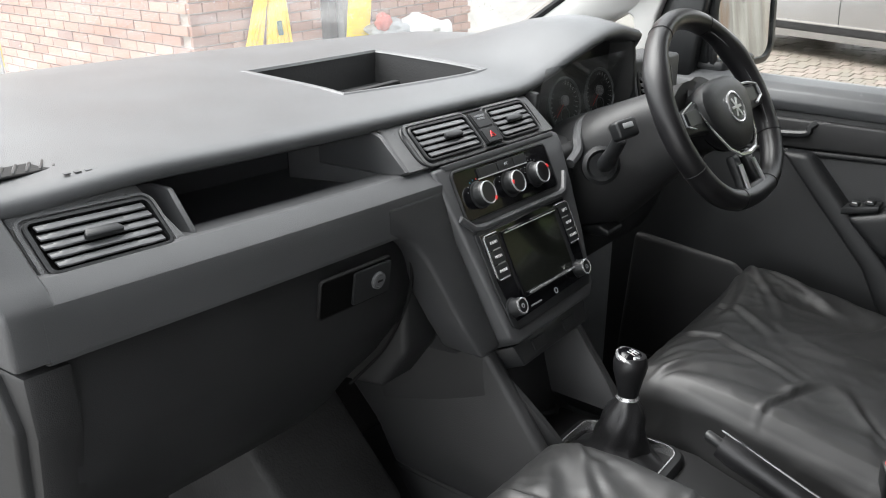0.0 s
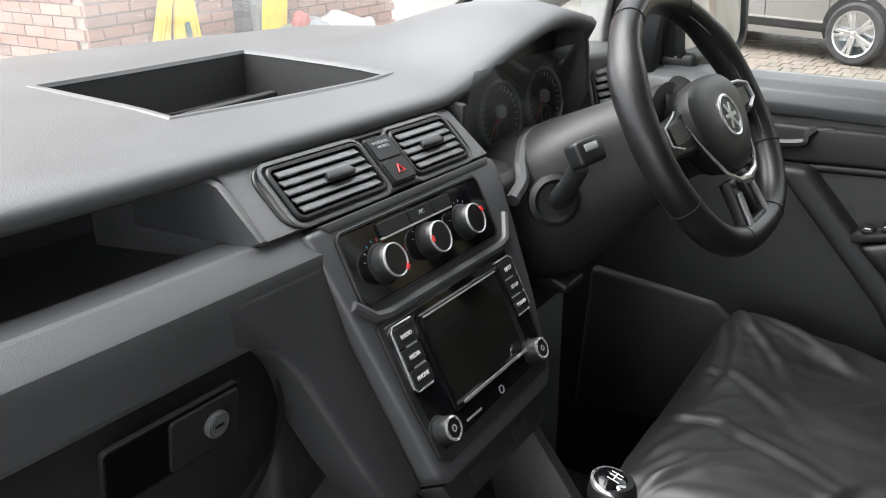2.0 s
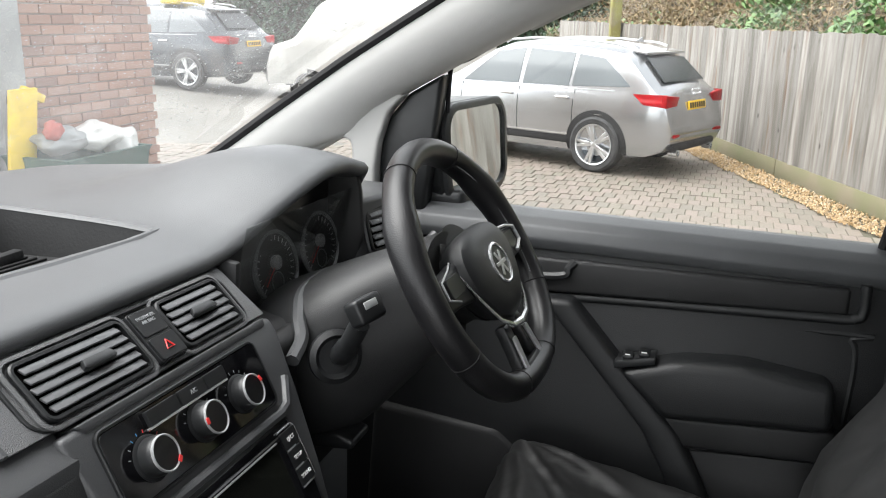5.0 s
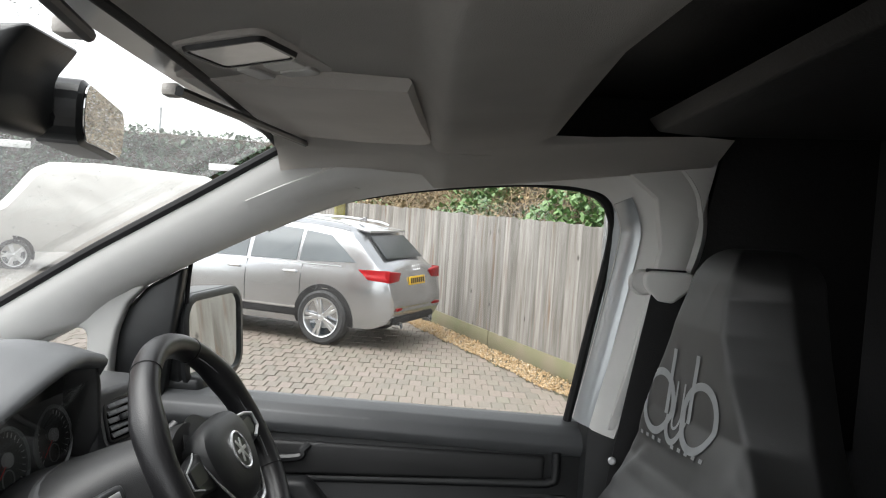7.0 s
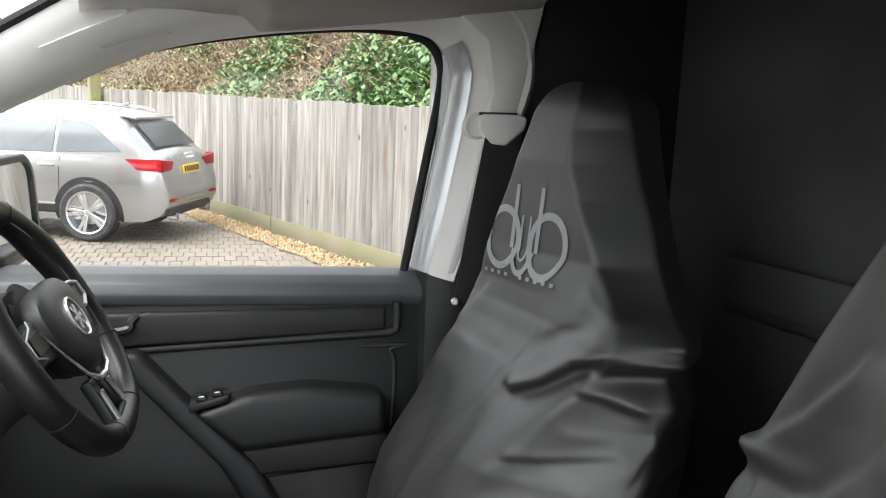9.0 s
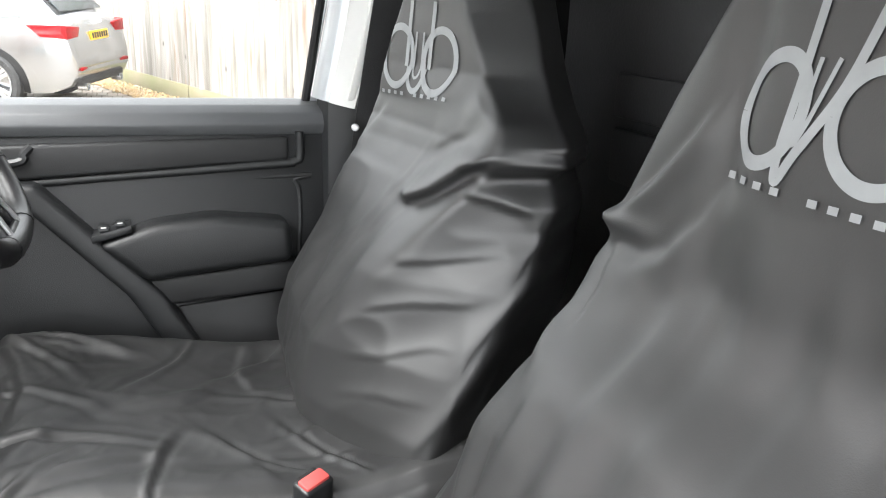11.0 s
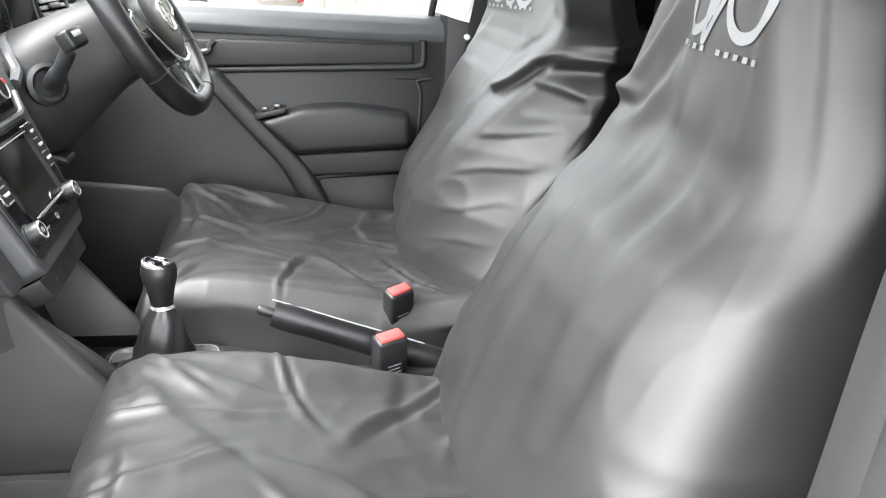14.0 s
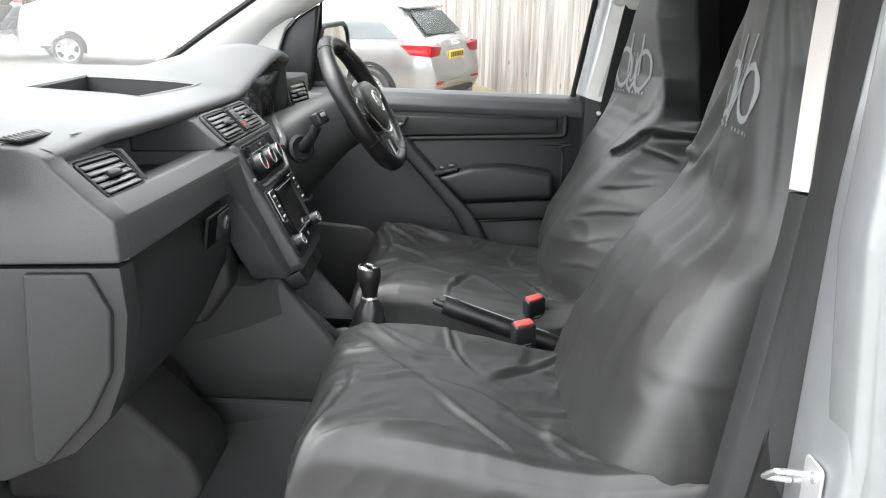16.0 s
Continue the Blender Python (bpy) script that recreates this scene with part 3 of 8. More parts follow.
# recessed band below the ledge, framed by a thin raised lip
part("upper_band", prism([(0.02, 1.064), (0.78, 1.046), (0.78, 1.112), (0.02, 1.104)], 0.700, 0.714, "x", 0.006, 3), M_LOWER, door)
bm = tube(smooth_line([(0.704, 0.80, 1.040), (0.703, 0.45, 1.046), (0.703, 0.06, 1.058), (0.703, 0.012, 1.062), (0.703, 0.002, 1.072), (0.703, 0.002, 1.112)], 8), 0.0075, 10)
part("lip", bm, M_PLASTIC, door)
bm = tube(smooth_line([(0.708, 0.78, 1.018), (0.708, 0.05, 1.036), (0.708, 0.012, 1.028), (0.708, 0.004, 0.99), (0.706, 0.010, 0.90)], 8), 0.005, 8)
part("lip", bm, M_PLASTIC, door)
# pull handle in a dark scoop
part("scoop", prism([(0.40, 1.068), (0.60, 1.063), (0.60, 1.110), (0.40, 1.106)], 0.697, 0.7015, "x", 0.005, 2), M_SMOOTH, door, "dark scoop of the inner handle")
bm = prism([(0.355, 1.062), (0.42, 1.062), (0.405, 1.085), (0.398, 1.108), (0.380, 1.108), (0.320, 1.066)], 0.694, 0.708, "x", 0.004, 3)
part("handle_surround", bm, M_PLASTIC, door)
bm = tube(smooth_line([(0.698, 0.406, 1.104), (0.694, 0.416, 1.095), (0.692, 0.43, 1.082), (0.692, 0.54, 1.077), (0.697, 0.56, 1.079)], 6), 0.007, 8)
part("door_handle", bm, M_SMOOTH, door, "black inner door handle")
# armrest with switch block
bm = prism([(0.33, 0.955), (0.24, 0.982), (0.15, 0.988), (0.03, 0.972), (0.028, 0.905), (0.26, 0.888)], 0.650, 0.715, "x", 0.016, 4)
part("armrest", bm, M_PLASTIC, door)
part("armrest_base", prism([(0.27, 0.886), (0.02, 0.902), (0.02, 0.850), (0.23, 0.840)], 0.672, 0.715, "x", 0.008, 3), M_LOWER, door)
sw = part("window_switch", prism([(0.335, 0.958), (0.275, 0.972), (0.275, 0.984), (0.335, 0.970)], 0.655, 0.690, "x", 0.002, 2), M_SMOOTH, door, "black window switch block")
for y in (0.292, 0.316):
    part("switch", box((0.022, 0.016, 0.006), pose(0.668, y, 0.988 - (y - 0.275) * 0.25, 0, 0, 0), 0.002), M_SMOOTH, sw)
    part("mark", box((0.003, 0.008, 0.001), pose(0.660, y, 0.9915 - (y - 0.275) * 0.25), 0.0002, 1), M_WHITE, sw)
# sloping beam from the handle down to the sill, with a dark gap in front
bm = prism([(0.455, 1.052), (0.405, 1.052), (0.235, 0.862), (0.10, 0.60), (0.02, 0.45), (0.09, 0.45), (0.15, 0.60), (0.29, 0.862)], 0.664, 0.715, "x", 0.010, 3)
part("sloping_beam", bm, M_PLASTIC, door)
bm = prism([(0.475, 1.03), (0.462, 1.03), (0.297, 0.85), (0.157, 0.58), (0.12, 0.50), (0.15, 0.50), (0.175, 0.58), (0.315, 0.85)], 0.700, 0.716, "x", 0.002, 1)
part("gap", bm, M_BULK, door)
part("door_pocket", prism([(0.02, 0.845), (0.22, 0.832), (0.09, 0.56), (0.02, 0.52)], 0.690, 0.715, "x", 0.008, 2), M_LOWER, door)
bm = prism([(0.74, 0.835), (0.52, 0.815), (0.42, 0.74), (0.36, 0.60), (0.76, 0.56)], 0.690, 0.715, "x", 0.02, 4)
part("speaker_panel", bm, M_LOWER, door)
# black mirror triangle and window run
part("mirror_triangle", prism([(0.632, 1.385), (0.690, 1.352), (0.722, 1.315), (0.737, 1.27), (0.742, 1.165), (0.660, 1.16), (0.648, 1.25)], 0.708, 0.748, "x", 0.008, 3), M_SMOOTH, door, "black plastic mirror corner panel")
bm = tube(smooth_line([(0.745, 0.635, 1.16), (0.745, 0.632, 1.385), (0.742, 0.60, 1.408), (0.742, 0.45, 1.486), (0.742, 0.30, 1.527), (0.742, 0.10, 1.553), (0.742, -0.02, 1.551)], 8), 0.004, 8)
part("window_run", bm, M_RUBBER, door, "black rubber window run")
bm = tube(smooth_line([(0.742, -0.015, 1.552), (0.742, -0.045, 1.540), (0.742, -0.064, 1.515), (0.743, -0.070, 1.465), (0.744, -0.044, 1.30), (0.745, -0.018, 1.15)], 8), 0.0075, 8)
part("window_run", bm, M_RUBBER, door, "black rubber window run")
part("door_frame", prism([(-0.010, 1.10), (-0.040, 1.30), (-0.066, 1.465), (-0.060, 1.515), (-0.042, 1.545), (-0.012, 1.560), (0.1, 1.570), (0.1, 1.60), (-0.13, 1.60), (-0.125, 1.50), (-0.046, 1.10)], 0.7425, 0.7475, "x", 0.003, 2), M_PAINT, door, "silver painted door frame")

# door mirror outside the driver's window
dm = thing("door_mirror", "door mirror with a black back on the driver's door", "door mirror", at=(0.82, 0.62, 1.12))
mc = Vector((0.846, 0.609, 1.250))
mdir = Vector((-0.17, -0.98, 0.07))
mm = frame_of(mc, mdir, (0.98, -0.17, 0))
part("shell", plate(0.240, 0.172, 0.045, 0.075, mm @ pose(0, 0, -0.082), bevel=0.018), M_SMOOTH, dm, "black mirror shell")
part("rim", ring_plate(0.238, 0.170, 0.044, 0.013, 0.010, mm @ pose(0, 0, -0.008)), M_SMOOTH, dm, "black plastic rim")
part("mirror_glass", plate(0.212, 0.146, 0.034, 0.003, mm @ pose(0, 0, -0.006), bevel=0.0005), M_MIRROR, dm, "reflecting mirror glass")
part("arm", prism([(0.735, 0.70), (0.735, 0.60), (0.86, 0.585), (0.90, 0.64), (0.86, 0.70)], 1.160, 1.195, "z", 0.012, 3), M_SMOOTH, dm, "black mirror arm")

# ---- dashboard ----
dash = thing("dashboard", "dark grey moulded plastic dashboard with open shelf and tray", "dashboard", at=(0, 0.9, 0.9))


def pad_z(x, y):
    """Height of the dashboard's top."""
    z = interp(y, ((0.69, 1.213), (0.715, 1.220), (0.76, 1.228), (0.84, 1.238), (1.0, 1.250), (1.15, 1.252), (1.35, 1.240)))
    hood = smoothstep(0.17, 0.40, x) * (1 - smoothstep(0.497, 0.503 + 0.5 * max(0.0, y - 0.73), x)) * (0.078 - 0.012 * smoothstep(0.42, 0.5, x))
    z += hood * (1 - smoothstep(0.72, 1.02, y)) ** 0.8
    z -= 0.010 * smoothstep(0.45, 0.62, abs(x))
    return z


TL, TR = -0.100, 0.196


def tray_front(x):
    return lerp(0.802, 0.790, (x - TL) / (TR - TL))


def tray_back(x):
    return lerp(0.985, 1.012, (x - TL) / (TR - TL))


xs = sorted(set([round(v, 4) for v in np.linspace(-0.622, TL, 22)] + [round(v, 4) for v in np.linspace(TL, TR, 12)] + [round(v, 4) for v in np.linspace(TR, 0.4965, 16)] + [0.5035] + [round(v, 4) for v in np.linspace(0.51, 0.64, 7)]))
rows = []
for x in xs:
    lip = 0.703 - 0.036 * smoothstep(0.18, 0.40, x)
    if x > 0.4999:
        lip = 0.70 + 0.04 * (x - 0.5) / 0.14
    hx = min(max(x, TL), TR)
    col = [(0.86, -0.030), (lip + 0.03, -0.026), (lip + 0.008, -0.022), (lip + 0.001, -0.016), (lip, -0.010), (lip + 0.006, -0.0035), (lip + 0.02, 0.0)]
    pts = [(x, y, pad_z(x, lip + 0.02 if i < 6 else y) + dz) for i, (y, dz) in enumerate(col)]
    for y in [*np.linspace(lip + 0.04, tray_front(hx), 6), *np.linspace(tray_front(hx), tray_back(hx), 6)[1:], *np.linspace(tray_back(hx), windscreen_base(x) + 0.02, 8)[1:]]:
        pts.append((x, y, pad_z(x, y)))
    rows.append(pts)
nr = len(rows[0])
bm = bmesh.new()
gv = [[bm.verts.new(p) for p in r] for r in rows]
for i in range(len(xs) - 1):
    for j in range(nr - 1):
        if TL - 1e-4 <= xs[i] and xs[i + 1] <= TR + 1e-4 and 12 <= j < 17:
            continue
        bm.faces.new((gv[i][j], gv[i + 1][j], gv[i + 1][j + 1], gv[i][j + 1]))
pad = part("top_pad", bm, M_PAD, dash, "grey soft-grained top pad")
pad.data.set_sharp_from_angle(angle=radians(70))

# sunken document tray in the top
def ring_of(inset, dz):
    pts = []
    c = [(TL, tray_front(TL)), (TR, tray_front(TR)), (TR, tray_back(TR)), (TL, tray_back(TL))]
    mx, my = sum(p[0] for p in c) / 4, sum(p[1] for p in c) / 4
    for (x0, y0), (x1, y1) in zip(c, c[1:] + c[:1]):
        for k in range(6):
            x, y = lerp(x0, x1, k / 6), lerp(y0, y1, k / 6)
            d = Vector((mx - x, my - y))
            q = Vector((x, y)) + d.normalized() * inset
            pts.append((q.x, q.y, pad_z(x, y) + dz if dz > -0.03 else 1.197))
    return pts


bm = loft([ring_of(-0.012, -0.002), ring_of(-0.008, 0.0010), ring_of(-0.001, 0.0010), ring_of(0.002, -0.003)], caps=False)
part("tray_lip", bm, M_PAD, dash, "soft rim round the document tray")
bm = loft([ring_of(0.001, -0.003), ring_of(0.010, -0.08)], caps=False)
fl = ring_of(0.010, -0.08)
bm.faces.new([bm.verts.new(p) for p in fl])
tray = part("tray", bm, M_SEAL, dash, "sunken dark document tray")
for k in range(13):
    part("rib", box((0.25, 0.003, 0.003), pose(0.048, 0.822 + 0.0125 * k, 1.1985), 0.001, 1), M_SEAL, tray)
part("divider", box((0.16, 0.014, 0.014), pose(0.09, 0.93, 1.202, 0, 0, 8), 0.004), M_SEAL, tray)

# open shelf under the top pad
bm = loft([[(x, 0.72, 1.196), (x, 0.86, 1.196), (x, 0.875, 1.185), (x, 0.875, 1.13), (x, 0.86, 1.122), (x, 0.69, 1.135), (x, 0.672, 1.146)] for x in np.linspace(-0.47, -0.14, 8)], closed=False)
part("shelf", bm, M_BEAM, dash, "dark open shelf")
bm = prism([(0.70, 1.192), (0.668, 1.150), (0.69, 1.13), (0.87, 1.12), (0.87, 1.195)], -0.452, -0.446, "x", 0.002, 1)
part("shelf_side", bm, M_BEAM, dash)

# padded beam below the shelf, with a leg that turns down beside the centre stack
prof = [(0.70, 1.150), (0.666, 1.1535), (0.661, 1.1525), (0.6425, 1.1395), (0.6395, 1.1365), (0.638, 1.132), (0.637, 1.120), (0.637, 1.093), (0.6385, 1.0885), (0.643, 1.0865), (0.70, 1.085)]
bm = loft([[(x, y, z) for y, z in prof] for x in np.linspace(-0.622, -0.105, 30)])
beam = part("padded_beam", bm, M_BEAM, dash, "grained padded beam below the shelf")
beam.data.set_sharp_from_angle(angle=radians(17))
leg = [(-0.215, 1.094), (-0.190, 1.086), (-0.172, 1.072), (-0.162, 1.050), (-0.153, 1.015), (-0.140, 0.965), (-0.126, 0.926), (-0.082, 0.926), (-0.090, 0.99), (-0.100, 1.06), (-0.104, 1.130), (-0.215, 1.130)]
bm = prism(leg, 0.6365, 0.70, "y", 0.007, 3)
for v in bm.verts:
    v.co.y -= 0.43 * max(0.0, 1.10 - v.co.z) * smoothstep(-0.215, -0.15, v.co.x)
# Beam's plastic in a darker copy, for the shade beside the stack.
part("beam_leg", bm, M_GLOVE, dash, "grained leg turning down beside the stack")

# glovebox under the beam
prof = [(0.665, 1.088), (0.655, 1.083), (0.646, 1.06), (0.640, 1.02), (0.645, 0.975), (0.660, 0.930), (0.685, 0.893), (0.715, 0.864), (0.76, 0.842), (0.84, 0.825), (0.95, 0.82)]
rings = []
for x in np.linspace(-0.615, -0.160, 28):
    pull = smoothstep(-0.30, -0.155, x)
    ring = []
    for y, z in prof:
        back = pull * 0.05 * smoothstep(1.0, 0.86, z) + 0.012 * smoothstep(-0.20, -0.16, x)
        ring.append((x, y + back, z + 0.02 * pull * smoothstep(0.95, 0.86, z)))
    rings.append(ring)
bm = loft(rings, closed=False)
bmesh.ops.solidify(bm, geom=bm.faces[:], thickness=0.012)
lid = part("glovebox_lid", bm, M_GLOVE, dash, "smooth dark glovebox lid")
gm = frame_of((-0.272, 0.6395, 1.052), (0, -1, -0.16))
part("latch_recess", ring_plate(0.116, 0.048, 0.005, 0.002, 0.0042, gm), M_BULK, lid)
# Flat plate painted black as the shade inside the latch opening.
part("latch_hollow", plate(0.112, 0.044, 0.004, 0.0042, gm, bevel=0.0003), M_SHADE, lid, "flat black plate for the shade behind the latch")
latch = part("latch", plate(0.062, 0.040, 0.003, 0.006, gm @ pose(0.024, 0, 0.001), bevel=0.002), M_SMOOTH, lid, "black latch with a key lock")
part("lock", lathe([(0.0105, 0), (0.0105, 0.0035), (0.009, 0.0045), (0.0075, 0.004), (0.0070, 0.0045)], gm @ pose(0.032, 0.001, 0.0066), 24), M_SLAT, latch, "round key lock")
part("keyhole", box((0.008, 0.0022, 0.001), gm @ pose(0.032, 0.001, 0.0113), 0.0002, 1), M_BULK, latch)

# seam and bay between glovebox and stack
bm = tube(smooth_line([(-0.170, 0.650, 1.086), (-0.160, 0.648, 1.05), (-0.160, 0.652, 1.0), (-0.175, 0.680, 0.93), (-0.20, 0.72, 0.875)], 8), 0.0022, 6)
part("seam", bm, M_BULK, dash)
bm = prism([(0.66, 1.09), (0.655, 1.03), (0.655, 0.92), (0.70, 0.86), (0.9, 0.84), (0.9, 1.09)], -0.165, -0.095, "x", 0.01, 3)
part("side_bay", bm, M_LOWER, dash)

# end of the dashboard at the passenger door: cap above, shut fuse cover below
cap = prism([(0.637, 1.090), (0.638, 1.136), (0.650, 1.148), (0.662, 1.158), (0.700, 1.196), (0.705, 1.205), (0.73, 1.214), (0.90, 1.23), (0.95, 1.23), (0.95, 1.088)], -0.652, -0.606, "x", 0.006, 3)
part("end_cap", cap, M_BEAM, dash)
part("end_frame", prism([(0.640, 1.085), (0.637, 1.03), (0.648, 0.96), (0.672, 0.905), (0.715, 0.864), (0.80, 0.83), (0.95, 0.83), (0.95, 1.085)], -0.646, -0.604, "x", 0.005, 2), M_LOWER, dash)
fuse = part("fuse_cover", prism([(0.672, 1.080), (0.652, 1.035), (0.660, 0.965), (0.690, 0.912), (0.745, 0.855), (0.760, 0.86), (0.742, 1.080)], -0.656, -0.640, "x", 0.004, 3), M_LOWER, dash, "shut fuse box cover in the dashboard's end")


# ---- air vents ----
def vent(name, parent, m, w, h, slats=5, tab=0.0, label=""):
    """A louvred outlet on the local xy plane of m: frame, black plate painted as its inner shade, slats, adjusting tab.
    """
    r = 0.009
    fr = part(name, ring_plate(w, h, r, 0.0036, 0.004, m), M_SMOOTH, parent, label)
    part("outer_frame", ring_plate(w + 0.012, h + 0.012, r + 0.004, 0.0035, 0.0022, m @ pose(0, 0, -0.0006)), M_WEAVE, fr)
    # Black plate stands in for the shade between the slats.
    part("throat", plate(w - 0.004, h - 0.004, r, 0.0010, m @ pose(0, 0, -0.001), bevel=0.0002), M_SHADE, fr)
    for k in range(slats):
        y = (k + 0.5) / slats * (h - 0.010) - (h - 0.010) / 2
        sl = bmesh.new()
        cutx = 0.010 * abs(y) / (h / 2)
        box((w - 0.012 - cutx, 0.0074, 0.0022), m @ pose(0, y, 0.0030, -24, 0, 0), 0.0008, 2, sl)
        for q in (-0.30, 0.28):
            box((0.016, 0.0066, 0.0024), m @ pose(w * q, y - 0.0006, 0.0034, -16, 0, 0), 0.0010, 2, sl)
        part("slat", sl, M_SLAT, fr)
    part("tab", prism([(-0.019, -0.003), (-0.016, -0.0055), (0.016, -0.0055), (0.019, -0.003), (0.015, 0.0040), (-0.015, 0.0040)], 0.003, 0.0095, "z", 0.0018, 2, None, m @ pose(tab, 0, 0, -12, 0, 0)), M_SMOOTH, fr, "adjusting tab")
    return fr


nrm45 = Vector((0, -0.72, 0.69))
# passenger vent and its surround
pm = frame_of((-0.533, 0.682, 1.1680), nrm45)
bm = prism([(-0.070, -0.034), (0.076, -0.034), (0.056, 0.047), (-0.070, 0.047)], -0.03, -0.001, "z", 0.003, 2, None, pm)
part("vent_block", bm, M_WEAVE, dash, "finely patterned vent surround")
vent("air_vent", dash, pm @ pose(-0.003, 0.001, 0), 0.120, 0.054, 5, 0.0, label="louvred passenger air vent")

# centre pod with twin vents and the hazard switch
rings = []
for x, sh in ((-0.152, 1), (-0.150, 0), (0.0, 0), (0.187, 0), (0.190, 1)):
    d = 0.004 * sh
    rings.append([(x, 0.673, 1.144), (x, 0.6555 + d, 1.1570), (x + (0.006 if x < 0 else -0.006), 0.699 + d, 1.1995), (x, 0.72, 1.206), (x, 0.86, 1.20), (x, 0.86, 1.12), (x, 0.66, 1.13)])
part("vent_pod", loft(rings), M_WEAVE, dash, "patterned pod carrying the centre vents")
part("pod_side", prism([(0.6530, 1.1575), (0.695, 1.1985), (0.72, 1.2055), (0.80, 1.203), (0.80, 1.15), (0.67, 1.15)], -0.1565, -0.1495, "x", 0.002, 1), M_BEAM, dash, "smooth grey side of the pod")
cm = frame_of((0.016, 0.6765, 1.1785), nrm45)
part("pod_frame", ring_plate(0.290, 0.0635, 0.018, 0.0025, 0.003, cm @ pose(0.004, 0.001, -0.001)), M_SMOOTH, dash)
vent("air_vent", dash, cm @ pose(-0.0655, 0.001, 0.001), 0.122, 0.0535, 5, 0.0105, label="louvred centre air vent")
vent("air_vent", dash, cm @ pose(0.0895, 0.001, 0.001), 0.098, 0.0535, 5, 0.0, label="louvred centre air vent")
hz = part("switch_strip", plate(0.036, 0.052, 0.003, 0.006, cm @ pose(0.019, 0, 0), bevel=0.0015), M_SMOOTH, dash, "strip with airbag lamp and hazard switch")
part("airbag_lamp", plate(0.033, 0.024, 0.002, 0.0015, cm @ pose(0.019, 0.0125, 0.006), bevel=0.0005), M_SMOOTH, hz)
writing("lettering", "PASSENGER\nAIR BAG", 0.0046, cm @ pose(0.019, 0.0155, 0.0078), M_GREYMARK, hz)
hb = part("hazard_switch", plate(0.033, 0.022, 0.002, 0.002, cm @ pose(0.019, -0.0135, 0.006), bevel=0.0007), M_SMOOTH, hz, "hazard switch with a red triangle")
bm = tube([cm @ Vector((0.019 + 0.0055 * math.sin(a), -0.0140 + 0.0055 * math.cos(a), 0.0084)) for a in (0, 2.094, 4.188, 6.283)], 0.0007, 6)
part("triangle", bm, M_REDMARK, hb, "red triangle outline")

# ---- centre stack ----
S0 = Vector((0.014, 0.6469, 1.152))
S_DOWN = Vector((0, -0.43, -0.903)).normalized()
S_OUT = Vector((0, -0.903, 0.43)).normalized()


def stack(u, v, h=0.0):
    """A pose on the stack's face: u to the right, v down it, h out of it."""
    return frame_of(S0 + Vector((u, 0, 0)) + S_DOWN * v + S_OUT * h, S_OUT)


st0 = stack(0, 0)
bm = prism([(-0.128, 0.002), (0.172, 0.004), (0.176, -0.012), (0.166, -0.075), (0.150, -0.150), (0.128, -0.225), (0.112, -0.240), (-0.085, -0.243), (-0.098, -0.232), (-0.108, -0.150), (-0.118, -0.075)], -0.075, 0.0, "z", 0.006, 3, None, st0)
part("fascia", bm, M_BEAM, dash, "dark grey centre stack fascia")
bm = prism([(-0.110, 0.004), (0.160, 0.005), (0.156, -0.003), (-0.104, -0.004)], -0.02, 0.0016, "z", 0.0015, 2, None, st0)
part("stack_ledge", bm, M_BEAM, dash)
# raised trapezoid lip under the heater controls
bm = tube([st0 @ Vector(p) for p in ((-0.113, -0.066, 0.001), (-0.095, -0.083, 0.002), (-0.080, -0.086, 0.002), (0.118, -0.086, 0.002), (0.132, -0.082, 0.002), (0.150, -0.058, 0.001))], 0.005, 8)
part("fascia_lip", bm, M_BEAM, dash)

heater = part("heater_panel", plate(0.222, 0.064, 0.008, 0.003, stack(0.010, 0.041), bevel=0.001), M_GLOSS, dash, "gloss black heater control panel with three knobs")
part("panel_frame", ring_plate(0.228, 0.070, 0.010, 0.003, 0.0035, stack(0.010, 0.041)), M_SMOOTH, heater)
for k, (u, mark) in enumerate(((-0.061, -45), (0.010, 175), (0.073, 25))):
    km = stack(u, 0.046, 0.003) @ Matrix.Scale(0.84, 4)
    part("knob_surround", lathe([(0.0225, 0), (0.0225, 0.0015), (0.0205, 0.003)], km, 36), M_SMOOTH, heater)
    kb = part("knob", lathe([(0.0195, 0.001), (0.0190, 0.012), (0.0182, 0.017), (0.0172, 0.0185)], km, 40), M_SMOOTH, heater, "round black heater knob with a chrome ring")
    part("chrome_ring", lathe([(0.0180, 0.0175), (0.0180, 0.0195), (0.0171, 0.0202), (0.0163, 0.0195), (0.0163, 0.0180)], km, 40, cap=False), M_SATIN, kb, "thin chrome ring")
    part("knob_face", lathe([(0.0163, 0.0180), (0.0157, 0.0188), (0.004, 0.0190)], km, 32), M_DIAL, kb)
    part("pointer", box((0.0045, 0.0065, 0.0012), km @ pose(0.0165 * math.cos(radians(mark)), 0.0165 * math.sin(radians(mark)), 0.0205, 0, 0, mark), 0.0003, 1), M_REDMARK, kb, "red pointer")
    for a in range(20, 161, 20):
        part("tick", box((0.003, 0.0007, 0.0004), km @ pose(0.0262 * math.cos(radians(a)), 0.0262 * math.sin(radians(a)), 0.0003, 0, 0, a), 0), M_REDMARK if (k == 0 and a < 90) else M_BLUEMARK if (k == 0 and a < 140) else M_GREYMARK, heater)
for k, (u, w) in enumerate(((-0.030, 0.040), (0.011, 0.036), (0.046, 0.030))):
    part("button", plate(w, 0.0125, 0.0015, 0.004, stack(u, 0.0185, 0.003), bevel=0.001), M_SMOOTH, heater, "black heater button")
